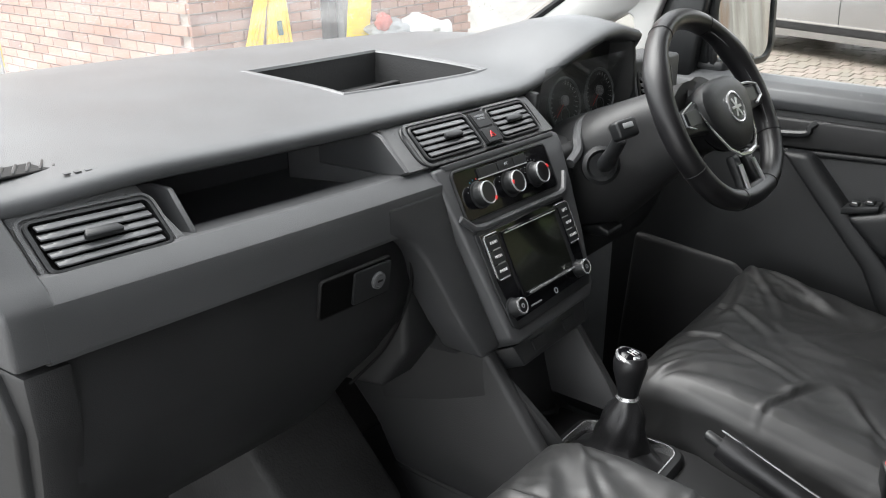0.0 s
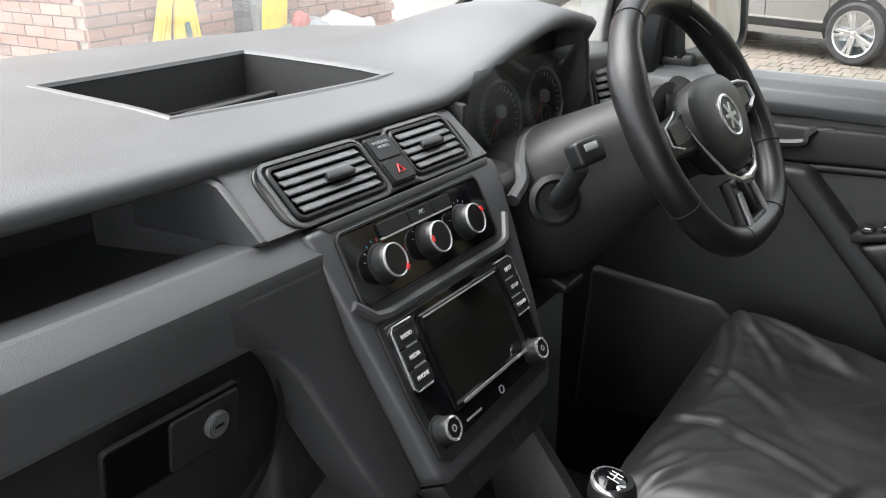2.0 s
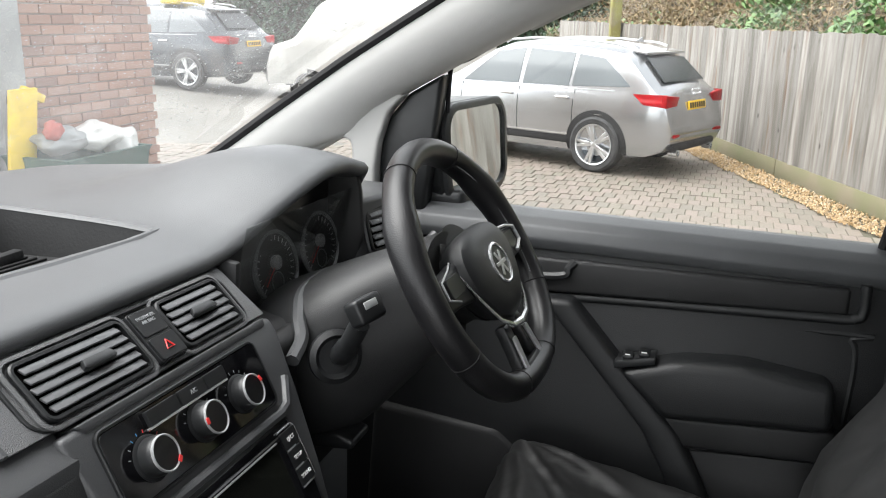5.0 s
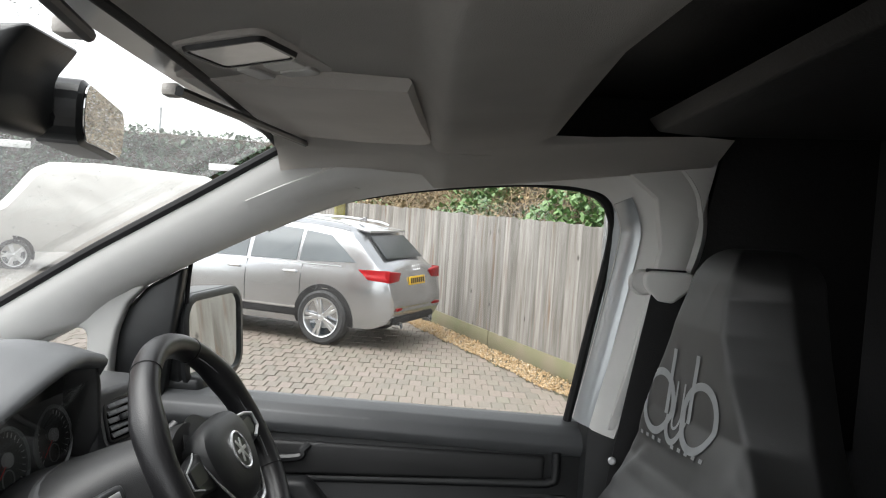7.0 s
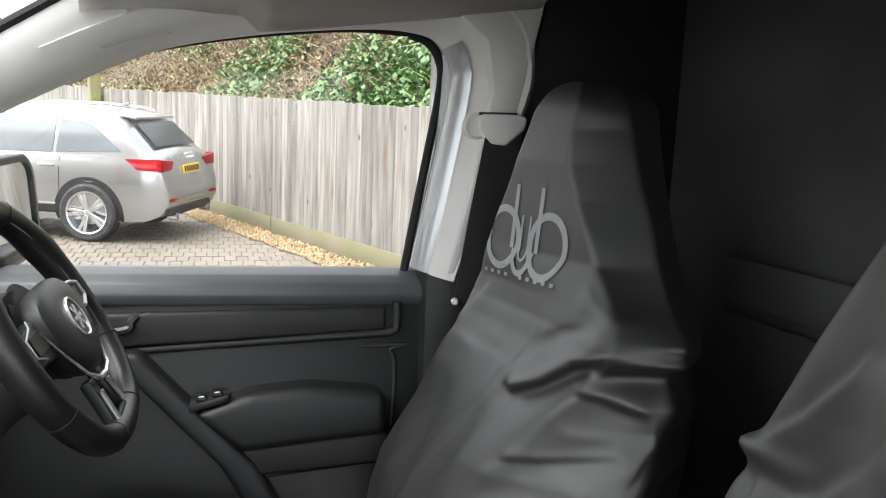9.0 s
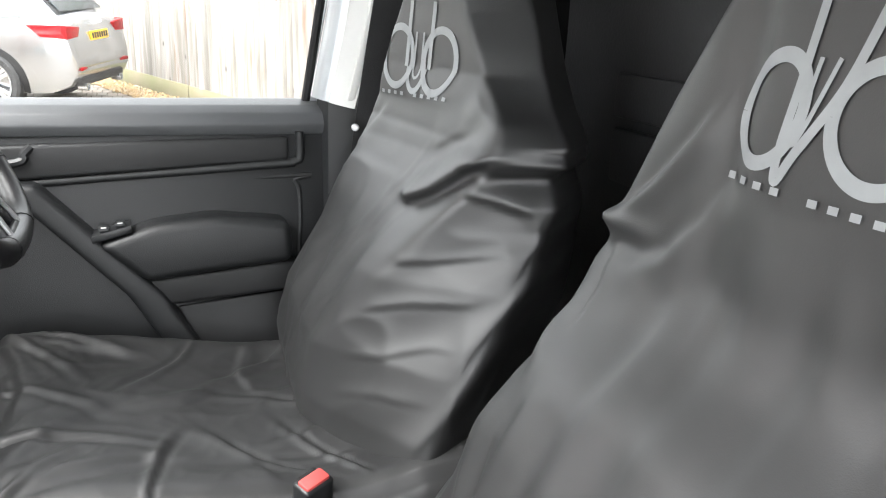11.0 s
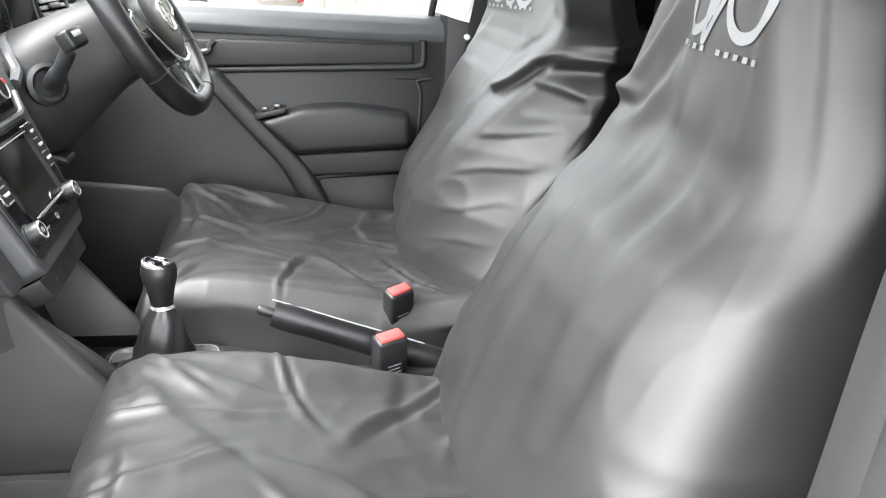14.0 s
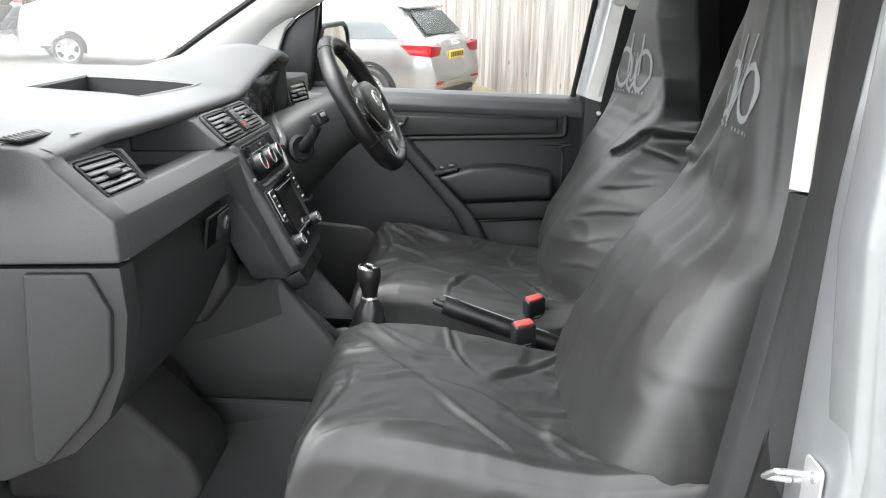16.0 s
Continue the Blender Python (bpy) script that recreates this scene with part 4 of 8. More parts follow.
part("chrome_line", plate(0.112, 0.0016, 0.0005, 0.004, stack(0.004, 0.0262, 0.003), bevel=0.0003), M_SATIN, heater)
writing("lettering", "A/C", 0.0055, stack(0.011, 0.0185, 0.0078), M_GREYMARK, heater)

radio = part("radio", prism([(-0.100, -0.092), (-0.090, -0.0885), (0.117, -0.0885), (0.124, -0.093), (0.1255, -0.150), (0.121, -0.208), (0.112, -0.222), (-0.078, -0.226), (-0.090, -0.218), (-0.097, -0.160)], 0.0, 0.004, "z", 0.0015, 2, None, st0), M_SMOOTH, dash, "black car radio with a dark screen and two knobs")
part("radio_face", prism([(-0.094, -0.0945), (0.118, -0.0925), (0.120, -0.150), (0.114, -0.208), (-0.080, -0.214), (-0.090, -0.160)], 0.004, 0.0052, "z", 0.0005, 1, None, st0), M_GLOSS, radio)
sc = (0.020, 0.146)
part("screen_frame", ring_plate(0.146, 0.092, 0.003, 0.0045, 0.0045, stack(*sc, 0.004)), M_GLOSS, radio)
part("screen", plate(0.132, 0.080, 0.002, 0.0008, stack(sc[0], sc[1], 0.0048), bevel=0.0002), M_SCREEN, radio, "unlit dark screen")
part("chrome_line", plate(0.128, 0.0014, 0.0005, 0.0012, stack(0.018, 0.1035, 0.0085), bevel=0.0003), M_SATIN, radio)
part("chrome_line", plate(0.120, 0.0030, 0.0010, 0.0014, stack(0.022, 0.1888, 0.0085), bevel=0.0004), M_CHROME, radio)
for side, u, words in ((-1, -0.075, ("RADIO", "MEDIA", "PHONE")), (1, 0.1065, ("EJECT", "SETUP", "SOUND"))):
    for k, word in enumerate(words):
        b = part("button", plate(0.027, 0.0170, 0.0015, 0.003, stack(u, 0.1085 + 0.0190 * k, 0.0052), bevel=0.0010), M_SMOOTH, radio, "black radio button")
        writing("lettering", word, 0.0052, stack(u, 0.1085 + 0.0190 * k, 0.0089), M_WHITE, b)
        part("chrome_line", plate(0.016, 0.0014, 0.0004, 0.0012, stack(u + side * -0.003, 0.1180 + 0.0190 * k, 0.0068), bevel=0.0003), M_SATIN, radio)
    ue = u + side * 0.0150
    bm = tube([stack(ue - side * 0.030, 0.0975, 0.0065).translation, stack(ue - side * 0.004, 0.0975, 0.0065).translation, stack(ue, 0.101, 0.0065).translation, stack(ue, 0.152, 0.0065).translation, stack(ue - side * 0.004, 0.1565, 0.0065).translation, stack(ue - side * 0.026, 0.1570, 0.0065).translation], 0.0011, 8)
    part("chrome_edge", bm, M_CHROME, radio, "chrome edging round the buttons")
for u, v in ((-0.079, 0.196), (0.092, 0.194)):
    km = stack(u, v, 0.004)
    kb = part("knob", lathe([(0.0135, 0), (0.0135, 0.002), (0.0118, 0.003), (0.0115, 0.015), (0.0108, 0.0165)], km, 32), M_SMOOTH, radio, "round radio knob with a chrome ring")
    part("chrome_ring", lathe([(0.0108, 0.0160), (0.0110, 0.0178), (0.0096, 0.0184), (0.0084, 0.0176)], km, 32, cap=False), M_CHROME, kb, "chrome ring")
    part("knob_face", lathe([(0.0086, 0.0166), (0.0080, 0.0174), (0.002, 0.0176)], km, 24), M_DIAL, kb)
    part("mark", lathe([(0.0032, 0.0176), (0.0032, 0.0181), (0.0020, 0.0181), (0.0020, 0.0176)], km, 16, cap=False), M_GREYMARK, kb)
bm = lathe([(0.0042, 0.0052), (0.0042, 0.0062), (0.0030, 0.0062), (0.0030, 0.0052)], stack(0.024, 0.205), 20, cap=False)
part("emblem", bm, M_GREYMARK, radio, "small round maker's mark")
part("slot", box((0.026, 0.0022, 0.001), stack(-0.028, 0.206, 0.0054), 0.0002, 1), M_GREYMARK, radio)

# switch row and open bin below the stack
part("switch_panel", prism([(-0.085, -0.244), (0.110, -0.241), (0.100, -0.272), (-0.075, -0.275)], -0.085, -0.012, "z", 0.004, 2, None, st0), M_SMOOTH, dash, "dark switch row")
for u in (-0.03, 0.05):
    part("switch", plate(0.030, 0.016, 0.002, 0.003, stack(u, 0.258, -0.013), bevel=0.001), M_SMOOTH, dash)
bm = prism([(0.64, 0.915), (0.72, 0.92), (0.72, 0.76), (0.55, 0.745), (0.575, 0.76)], -0.07, 0.13, "x", 0.004, 2)
part("bin", bm, M_LOWER, dash, "dark open bin at the foot of the stack")
part("bin_tray", box((0.15, 0.13, 0.01), pose(0.03, 0.575, 0.752, 3), 0.004), M_RUBBER, dash)
part("socket_cap", lathe([(0.022, 0), (0.022, 0.006), (0.018, 0.009), (0.015, 0.008)], pose(0.075, 0.585, 0.757), 24), M_SMOOTH, dash, "round black socket cap")
# flank panels that sweep from the stack down to the tunnel
for s, x0 in ((-1, -0.088), (1, 0.135)):
    rings = []
    for t in np.linspace(0, 1, 14):
        yf, zf = lerp(0.592, 0.470, smoothstep(0, 1, t) * 0.5 + t * 0.5), lerp(0.928, 0.768, t)
        xb = x0 + (0.045 if s < 0 else -0.03) * t
        rings.append([(xb, yf, zf), (xb - s * 0.006, yf + 0.004, zf + 0.006), (xb - s * 0.010, yf + 0.02, zf + 0.012), (xb - s * 0.010, 0.74, zf + 0.02), (xb + s * 0.03, 0.76, zf - 0.02), (xb + s * 0.014, yf + 0.03, zf - 0.02)])
    part("flank", loft(rings), M_LOWER, dash)
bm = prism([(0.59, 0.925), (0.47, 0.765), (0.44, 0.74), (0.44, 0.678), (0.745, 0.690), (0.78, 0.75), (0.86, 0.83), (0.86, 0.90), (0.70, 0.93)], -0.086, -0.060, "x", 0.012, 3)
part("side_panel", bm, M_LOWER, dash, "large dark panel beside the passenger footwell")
bm = prism([(0.44, 0.672), (0.75, 0.684), (0.72, 0.64), (0.69, 0.615), (0.44, 0.600)], -0.078, -0.060, "x", 0.004, 2)
part("lower_panel", bm, M_LOWER, dash)
bm = prism([(0.70, 0.68), (0.685, 0.63), (0.70, 0.605), (0.75, 0.60), (1.0, 0.62), (1.0, 0.86), (0.86, 0.85), (0.80, 0.78)], -0.30, -0.118, "x", 0.03, 4)
part("footwell_lining", bm, M_FLOOR, dash, "dark carpet-like footwell lining")
bm = prism([(0.59, 0.92), (0.47, 0.765), (0.44, 0.74), (0.44, 0.60), (0.72, 0.60), (0.86, 0.83), (0.70, 0.93)], 0.115, 0.140, "x", 0.010, 3)
part("side_panel", bm, M_LOWER, dash, "dark panel beside the driver's footwell")

# ---- instrument binnacle, driver's side lower dash ----
bm = prism([(0.205, 1.085), (0.205, 1.215), (0.30, 1.255), (0.40, 1.275), (0.487, 1.268), (0.487, 1.085)], 0.722, 0.80, "y", 0.004, 2)
clus = part("instrument_panel", bm, M_DIAL, dash, "black instrument panel with round dials")
for x, r in ((0.326, 0.043), (0.446, 0.043)):
    dmx = frame_of((x, 0.718, 1.166), (-0.08, -1, 0.16))
    dial = part("dial", lathe([(r + 0.003, 0), (r + 0.003, 0.004), (r, 0.006), (r - 0.002, 0.003)], dmx, 48, cap=False), M_GREYMARK, clus, "round dial with a thin grey ring")
    part("dial_face", lathe([(r - 0.001, 0), (r - 0.001, 0.001)], dmx, 40), M_DIAL, dial)
    part("inner_ring", lathe([(0.0125, 0.001), (0.0125, 0.0024), (0.0115, 0.0024), (0.0115, 0.001)], dmx @ pose(0, -0.018, 0), 24, cap=False), M_GREYMARK, dial)
    part("hub", lathe([(0.009, 0.001), (0.009, 0.006), (0.007, 0.007)], dmx @ pose(0, 0.006, 0), 24), M_SATIN, dial)
    ticks = bmesh.new()
    for a in range(-40, 221, 13):
        box((0.006, 0.0011, 0.0006), dmx @ pose((r - 0.007) * math.cos(radians(a)), (r - 0.007) * math.sin(radians(a)), 0.0014, 0, 0, a), 0, 1, ticks)
    part("scale", ticks, M_WHITE, dial)
    part("needle", box((0.036, 0.0012, 0.001), dmx @ pose(-0.014, -0.006, 0.0045, 0, 0, 40), 0), M_REDMARK, dial)
glz = part("cluster_lens", box((0.27, 0.002, 0.15), pose(0.345, 0.702, 1.168, 14), 0), M_CLEAR, clus, "clear lens")
glz.visible_shadow = False
bm = prism([(0.690, 1.205), (0.70, 1.085), (0.80, 1.085), (0.80, 1.22)], 0.196, 0.208, "x", 0.004, 2)
part("binnacle_wall", bm, M_LOWER, dash)
bm = prism([(0.684, 1.276), (0.676, 1.235), (0.672, 1.17), (0.70, 1.085), (0.80, 1.085), (0.80, 1.27)], 0.488, 0.500, "x", 0.004, 3)
part("binnacle_wall", bm, M_LOWER, dash)
bm = prism([(0.655, 1.128), (0.69, 1.112), (0.80, 1.10), (0.80, 1.07), (0.64, 1.09), (0.64, 1.12)], 0.19, 0.50, "x", 0.006, 3)
part("binnacle_floor", bm, M_LOWER, dash)
bm = tube(smooth_line([(0.195, 0.628, 1.105), (0.225, 0.632, 1.118), (0.245, 0.645, 1.135), (0.285, 0.660, 1.150), (0.345, 0.664, 1.154), (0.405, 0.660, 1.150), (0.445, 0.645, 1.135), (0.475, 0.640, 1.115)], 6), 0.008, 8)
part("binnacle_lip", bm, M_BEAM, dash)
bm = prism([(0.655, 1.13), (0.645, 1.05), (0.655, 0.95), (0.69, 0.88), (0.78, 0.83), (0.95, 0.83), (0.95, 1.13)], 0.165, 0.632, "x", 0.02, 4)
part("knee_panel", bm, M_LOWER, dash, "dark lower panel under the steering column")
# driver's outer vent turned towards the seat
bm = prism([(0.488, 0.676), (0.628, 0.648), (0.648, 0.74), (0.495, 0.76)], 1.10, 1.222, "z", 0.008, 3)
part("outer_block", bm, M_BEAM, dash)
vent("air_vent", dash, frame_of((0.548, 0.6600, 1.176), (-0.22, -0.95, 0.25), (1, -0.22, 0)), 0.096, 0.062, 5, 0.0, label="louvred driver's side air vent")

# demister slot and small lettering bars in the passenger end of the top
SZ = pad_z(-0.565, 0.752)
dmst = part("demister_slot", box((0.130, 0.024, 0.003), pose(-0.570, 0.752, SZ + 0.0008, 7, 0, 6), 0.001, 1), M_BULK, dash, "black slatted demister slot")
for k in range(10):
    part("slat", box((0.0035, 0.026, 0.003), pose(-0.628 + 0.0128 * k, 0.746 + 0.0013 * k, SZ + 0.0022, 7, 0, -34), 0.001, 1), M_SMOOTH, dmst)
for k in range(4):
    part("mark", box((0.006, 0.004, 0.0012), pose(-0.535 + 0.010 * k, 0.722, pad_z(-0.52, 0.722) + 0.0004, 10), 0.0003, 1), M_PAD, dash)

# ---- steering column and wheel ----
col = thing("steering_column", "black plastic steering column shroud with a stalk", "steering column", at=(0.345, 0.62, 1.1))
rings = []
for t in np.linspace(0, 1, 9):
    y = lerp(0.515, 0.72, t)
    zc = lerp(1.165, 1.055, t)
    hw, up_, dn = lerp(0.055, 0.105, smoothstep(0, 0.6, t)), lerp(0.055, 0.085, t), lerp(0.07, 0.125, smoothstep(0, 0.7, t))
    ring = []
    for k in range(28):
        a = 2 * math.pi * k / 28
        cx, cz = math.cos(a), math.sin(a)
        ring.append((0.345 + hw * abs(cx) ** 0.75 * (1 if cx > 0 else -1), y + 0.03 * (1 if cz < 0 else 0) * cz, zc + (up_ if cz > 0 else dn) * abs(cz) ** 0.75 * (1 if cz > 0 else -1)))
    rings.append(ring)
part("shroud", loft(rings), M_LOWER, col)
part("stalk_socket", lathe([(0.030, -0.004), (0.030, 0.003), (0.024, 0.007), (0.019, 0.002)], frame_of((0.238, 0.598, 1.098), (-0.72, -0.66, 0.2)), 28), M_PLASTIC, col)
bm = tube(smooth_line([(0.255, 0.605, 1.095), (0.236, 0.588, 1.104), (0.222, 0.572, 1.125), (0.217, 0.560, 1.146)], 6), [0.013] * 10 + [0.011] * 9, 12)
stalk = part("stalk", bm, M_SMOOTH, col, "black indicator stalk")
box_m = frame_of((0.215, 0.553, 1.163), (-0.3, -0.85, 0.45), (1, -0.3, 0.1))
part("stalk_tip", box((0.040, 0.028, 0.022), box_m, 0.005, 3), M_SMOOTH, stalk)
# Pale plate painted as the small glint on the stalk's tip.
part("end_cap", box((0.020, 0.008, 0.003), box_m @ pose(0, 0.004, 0.0105), 0.001, 2), M_SATIN, stalk, "pale plate for the glint on the stalk's tip")
part("lever", prism([(0.588, 0.985), (0.61, 0.992), (0.66, 0.985), (0.66, 0.97), (0.592, 0.974)], 0.265, 0.315, "x", 0.005, 3), M_SMOOTH, col, "black column release lever")
part("ignition_barrel", lathe([(0.017, 0), (0.017, 0.008), (0.012, 0.010)], frame_of((0.435, 0.60, 1.095), (0.6, -0.8, 0)), 24), M_SATIN, col)
part("stalk", tube(smooth_line([(0.42, 0.60, 1.13), (0.455, 0.575, 1.165), (0.475, 0.56, 1.185)], 5), 0.010, 10), M_SMOOTH, col, "black wiper stalk")

wheel = thing("steering_wheel", "black leather steering wheel with chrome-edged spokes", "steering wheel", at=(0.348, 0.455, 1.185))
WN = Vector((-0.05, -0.862, 0.503)).normalized()
wm = frame_of((0.386, 0.479, 1.171), WN) @ Matrix.Scale(0.905, 4)
R = 0.173


def rim_radius(a):
    return R - 0.018 * max(0.0, -math.sin(a)) ** 6


rings = []
for k in range(96):
    a = 2 * math.pi * k / 96
    r = rim_radius(a)
    fat = 1 + 0.14 * (math.exp(-((math.cos(a) - 0.86) / 0.10) ** 2) * (math.sin(a) > 0) + math.exp(-((math.cos(a) + 0.86) / 0.10) ** 2) * (math.sin(a) > 0))
    c, s_ = Vector((r * math.cos(a), r * math.sin(a), 0)), Vector((math.cos(a), math.sin(a), 0))
    rings.append([wm @ (c + s_ * (0.0180 * fat * math.cos(b)) + Vector((0, 0, 0.0205 * fat * math.sin(b)))) for b in (2 * math.pi * j / 16 for j in range(16))])
rings.append(rings[0])
bm = loft(rings, caps=False)
bmesh.ops.remove_doubles(bm, verts=bm.verts, dist=1e-5)
rim = part("rim", bm, M_LEATHER, wheel, "black leather rim with stitched seams")
for a0 in (62, 118, 205, 335, 248, 292):
    a = radians(a0)
    r = rim_radius(a)
    c, s_ = Vector((r * math.cos(a), r * math.sin(a), 0)), Vector((math.cos(a), math.sin(a), 0))
    part("seam", tube([wm @ (c + s_ * (0.0183 * math.cos(b)) + Vector((0, 0, 0.0208 * math.sin(b)))) for b in (2 * math.pi * j / 16 for j in range(17))], 0.0008, 6), M_RUBBER, rim)
st = bmesh.new()
for k in range(60):
    a = radians(-20 + 80 * k / 60)
    r = rim_radius(a) - 0.0158
    box((0.0030, 0.0012, 0.0012), wm @ pose(r * math.cos(a), r * math.sin(a), 0.009, 0, 40, math.degrees(a) + 35), 0, 1, st)
part("stitching", st, M_GREYMARK, rim, "pale stitching")
# airbag cover: rounded shield
rings = []
for h, sc_ in ((-0.02, 0.80), (0.0, 0.95), (0.012, 1.0), (0.022, 0.96), (0.029, 0.82), (0.032, 0.5), (0.033, 0.1)):
    ring = []
    for k in range(40):
        a = 2 * math.pi * k / 40
        cx, cy = math.cos(a), math.sin(a)
        w = 0.088 * (1 - 0.30 * max(0, -cy)) if cy < 0.0 else 0.088
        hgt = 0.050 if cy > 0 else 0.080
        ring.append(wm @ Vector((w * sc_ * abs(cx) ** 0.70 * (1 if cx > 0 else -1), 0.004 + hgt * sc_ * abs(cy) ** 0.80 * (1 if cy > 0 else -1), h)))
    rings.append(ring)
hub = part("airbag_cover", loft(rings), M_PLASTIC, wheel, "soft black airbag cover")
part("emblem_ring", lathe([(0.029, 0.030), (0.029, 0.0345), (0.0265, 0.0355), (0.0245, 0.0345), (0.0245, 0.031)], wm @ pose(0, -0.006, 0), 40, cap=False), M_CHROME, hub, "round chrome emblem")
part("emblem_disc", lathe([(0.0245, 0.031), (0.0245, 0.0332), (0.02, 0.0335)], wm @ pose(0, -0.006, 0), 36), M_SMOOTH, hub)
for a in (60, 120):
    part("emblem_bar", box((0.036, 0.005, 0.0016), wm @ pose(0, -0.006, 0.0342, 0, 0, a), 0.0005, 1), M_SATIN, hub)
part("emblem_bar", box((0.034, 0.005, 0.0016), wm @ pose(0, -0.006, 0.0342), 0.0005, 1), M_SATIN, hub)
for s in (1, -1):
    bm = prism([(s * 0.060, 0.030), (s * 0.10, 0.026), (s * 0.163, 0.018), (s * 0.163, -0.020), (s * 0.11, -0.022), (s * 0.060, -0.030)], -0.010, 0.012, "z", 0.005, 3, None, wm)
    sp = part("spoke", bm, M_SMOOTH, wheel)
    bm = tube([wm @ Vector(p) for p in ((s * 0.085, 0.030, 0.008 + 0.003 * s), (s * 0.120, 0.026, 0.0155), (s * 0.150, 0.018, 0.0155), (s * 0.152, -0.004, 0.0155), (s * 0.125, -0.014, 0.0155))], 0.0024 if s > 0 else 0.0012, 8)
    part("chrome_edge", bm, M_SATIN, sp, "chrome edging")
    part("switch_pad", plate(0.045, 0.026, 0.006, 0.004, wm @ pose(s * 0.116, 0.005, 0.011), bevel=0.0015), M_SMOOTH, sp)
    bm = tube([wm @ Vector(p) for p in ((s * 0.090, 0.012, 0.012), (s * 0.078, -0.030, 0.018), (s * 0.055, -0.066, 0.020), (s * 0.030, -0.083, 0.021), (0, -0.087, 0.021))], [0.0012, 0.0015, 0.002, 0.0038, 0.0045], 8)
    part("chrome_edge", bm, M_CHROME, hub, "chrome edging below the cover")
    bm = prism([(s * 0.012, -0.080), (s * 0.036, -0.078), (s * 0.040, -0.120), (s * 0.050, -0.158), (s * 0.024, -0.166), (s * 0.016, -0.120)], -0.006, 0.010, "z", 0.004, 2, None, wm)
    lo = part("spoke", bm, M_SMOOTH, wheel)
    bm = prism([(s * 0.021, -0.098), (s * 0.032, -0.098), (s * 0.040, -0.150), (s * 0.030, -0.156)], 0.010, 0.014, "z", 0.001, 1, None, wm)
    part("spoke_trim", bm, M_SATIN, lo, "satin silver spoke trim")
part("bottom_trim", prism([(-0.028, -0.135), (0.028, -0.135), (0.036, -0.162), (-0.036, -0.162)], 0.004, 0.014, "z", 0.004, 2, None, wm), M_SMOOTH, wheel)
part("wheel_boss", lathe([(0.062, -0.06), (0.060, -0.03), (0.070, -0.012)], wm, 32), M_LOWER, wheel)

# ---- tunnel, gear lever, handbrake ----
tun = thing("centre_console", "dark plastic tunnel console between the seats", "centre console", at=(0.02, 0.2, 0.43))
bm = prism([(0.62, 0.74), (0.50, 0.752), (0.36, 0.752), (0.30, 0.735), (0.22, 0.715), (-0.10, 0.700), (-0.30, 0.69), (-0.30, 0.43), (0.95, 0.43), (0.95, 0.60), (0.70, 0.72)], -0.075, 0.118, "x", 0.015, 4)
part("body", bm, M_LOWER, tun)
part("cup_holder", lathe([(0.042, 0.0), (0.042, 0.008), (0.038, 0.010), (0.036, -0.02)], pose(0.03, 0.20, 0.712), 36), M_SMOOTH, tun, "round black cup holder")
gl = thing("gear_lever", "black gear lever with leather gaiter and chrome-ringed knob", "gear lever", at=(0.035, 0.45, 0.752))
part("base_frame", ring_plate(0.120, 0.165, 0.03, 0.012, 0.016, pose(0.035, 0.445, 0.748)), M_SMOOTH, gl)
part("chrome_line", ring_plate(0.098, 0.143, 0.022, 0.0025, 0.019, pose(0.035, 0.445, 0.748)), M_CHROME, gl, "chrome line round the gaiter")
rings = []
for i, (t, rx, ry) in enumerate(((0, 0.047, 0.066), (0.08, 0.042, 0.058), (0.18, 0.034, 0.041), (0.34, 0.031, 0.035), (0.5, 0.030, 0.032), (0.66, 0.028, 0.029), (0.80, 0.025, 0.025), (0.92, 0.019, 0.019), (1, 0.014, 0.014))):
    z, yy = lerp(0.756, 0.840, t), lerp(0.445, 0.441, t)
    ring = []
    for k in range(40):
        a = 2 * math.pi * k / 40
        f = 1 + 0.07 * math.sin(4 * a + 5 * t) * (1 - t) + 0.05 * math.sin(7 * a - 6 * t) + 0.05 * math.sin(2 * a + 14 * t)
        ring.append((0.036 + 0.008 * t + rx * f * math.cos(a), yy + ry * f * math.sin(a), z))
    rings.append(ring)
part("gaiter", loft(rings), M_GAITER, gl, "creased black leather gaiter")
kmx = frame_of((0.047, 0.441, 0.836), (0.06, 0.02, 1))
part("collar", lathe([(0.0150, 0), (0.0162, 0.003), (0.0148, 0.007)], kmx, 32), M_CHROME, gl, "chrome collar")
kb = part("knob", lathe([(0.0140, 0.006), (0.0152, 0.014), (0.0182, 0.028), (0.0222, 0.042), (0.0234, 0.051), (0.0224, 0.058), (0.0200, 0.064)], kmx, 36), M_LEATHER, gl, "black leather gear knob")
tm = kmx @ pose(0, 0, 0.060, 16, 0, 0)
part("chrome_ring", lathe([(0.0212, -0.002), (0.0218, 0.002), (0.0200, 0.0045), (0.0188, 0.0035)], tm, 36, cap=False), M_CHROME, kb, "chrome ring")
part("knob_cap", lathe([(0.0190, 0.0025), (0.0165, 0.0060), (0.009, 0.0085), (0.002, 0.0092)], tm, 32), M_GLOSS, kb)
for x, y, w, h in ((-0.006, 0, 0.0011, 0.012), (0, 0, 0.0011, 0.012), (0.006, 0, 0.0011, 0.012), (0, 0, 0.013, 0.0011)):
    part("gate_mark", box((w, h, 0.0006), tm @ pose(x, y, 0.0093 - 10 * abs(x) * 0.01), 0), M_WHITE, kb)
part("gate_swoosh", tube([tm @ Vector((-0.012 + 0.001 * k, -0.010 + 0.0035 * math.sin(k * 0.5), 0.0070 + 0.0001 * k)) for k in range(9)], 0.0018, 6, flat=0.4), M_SATIN, kb)

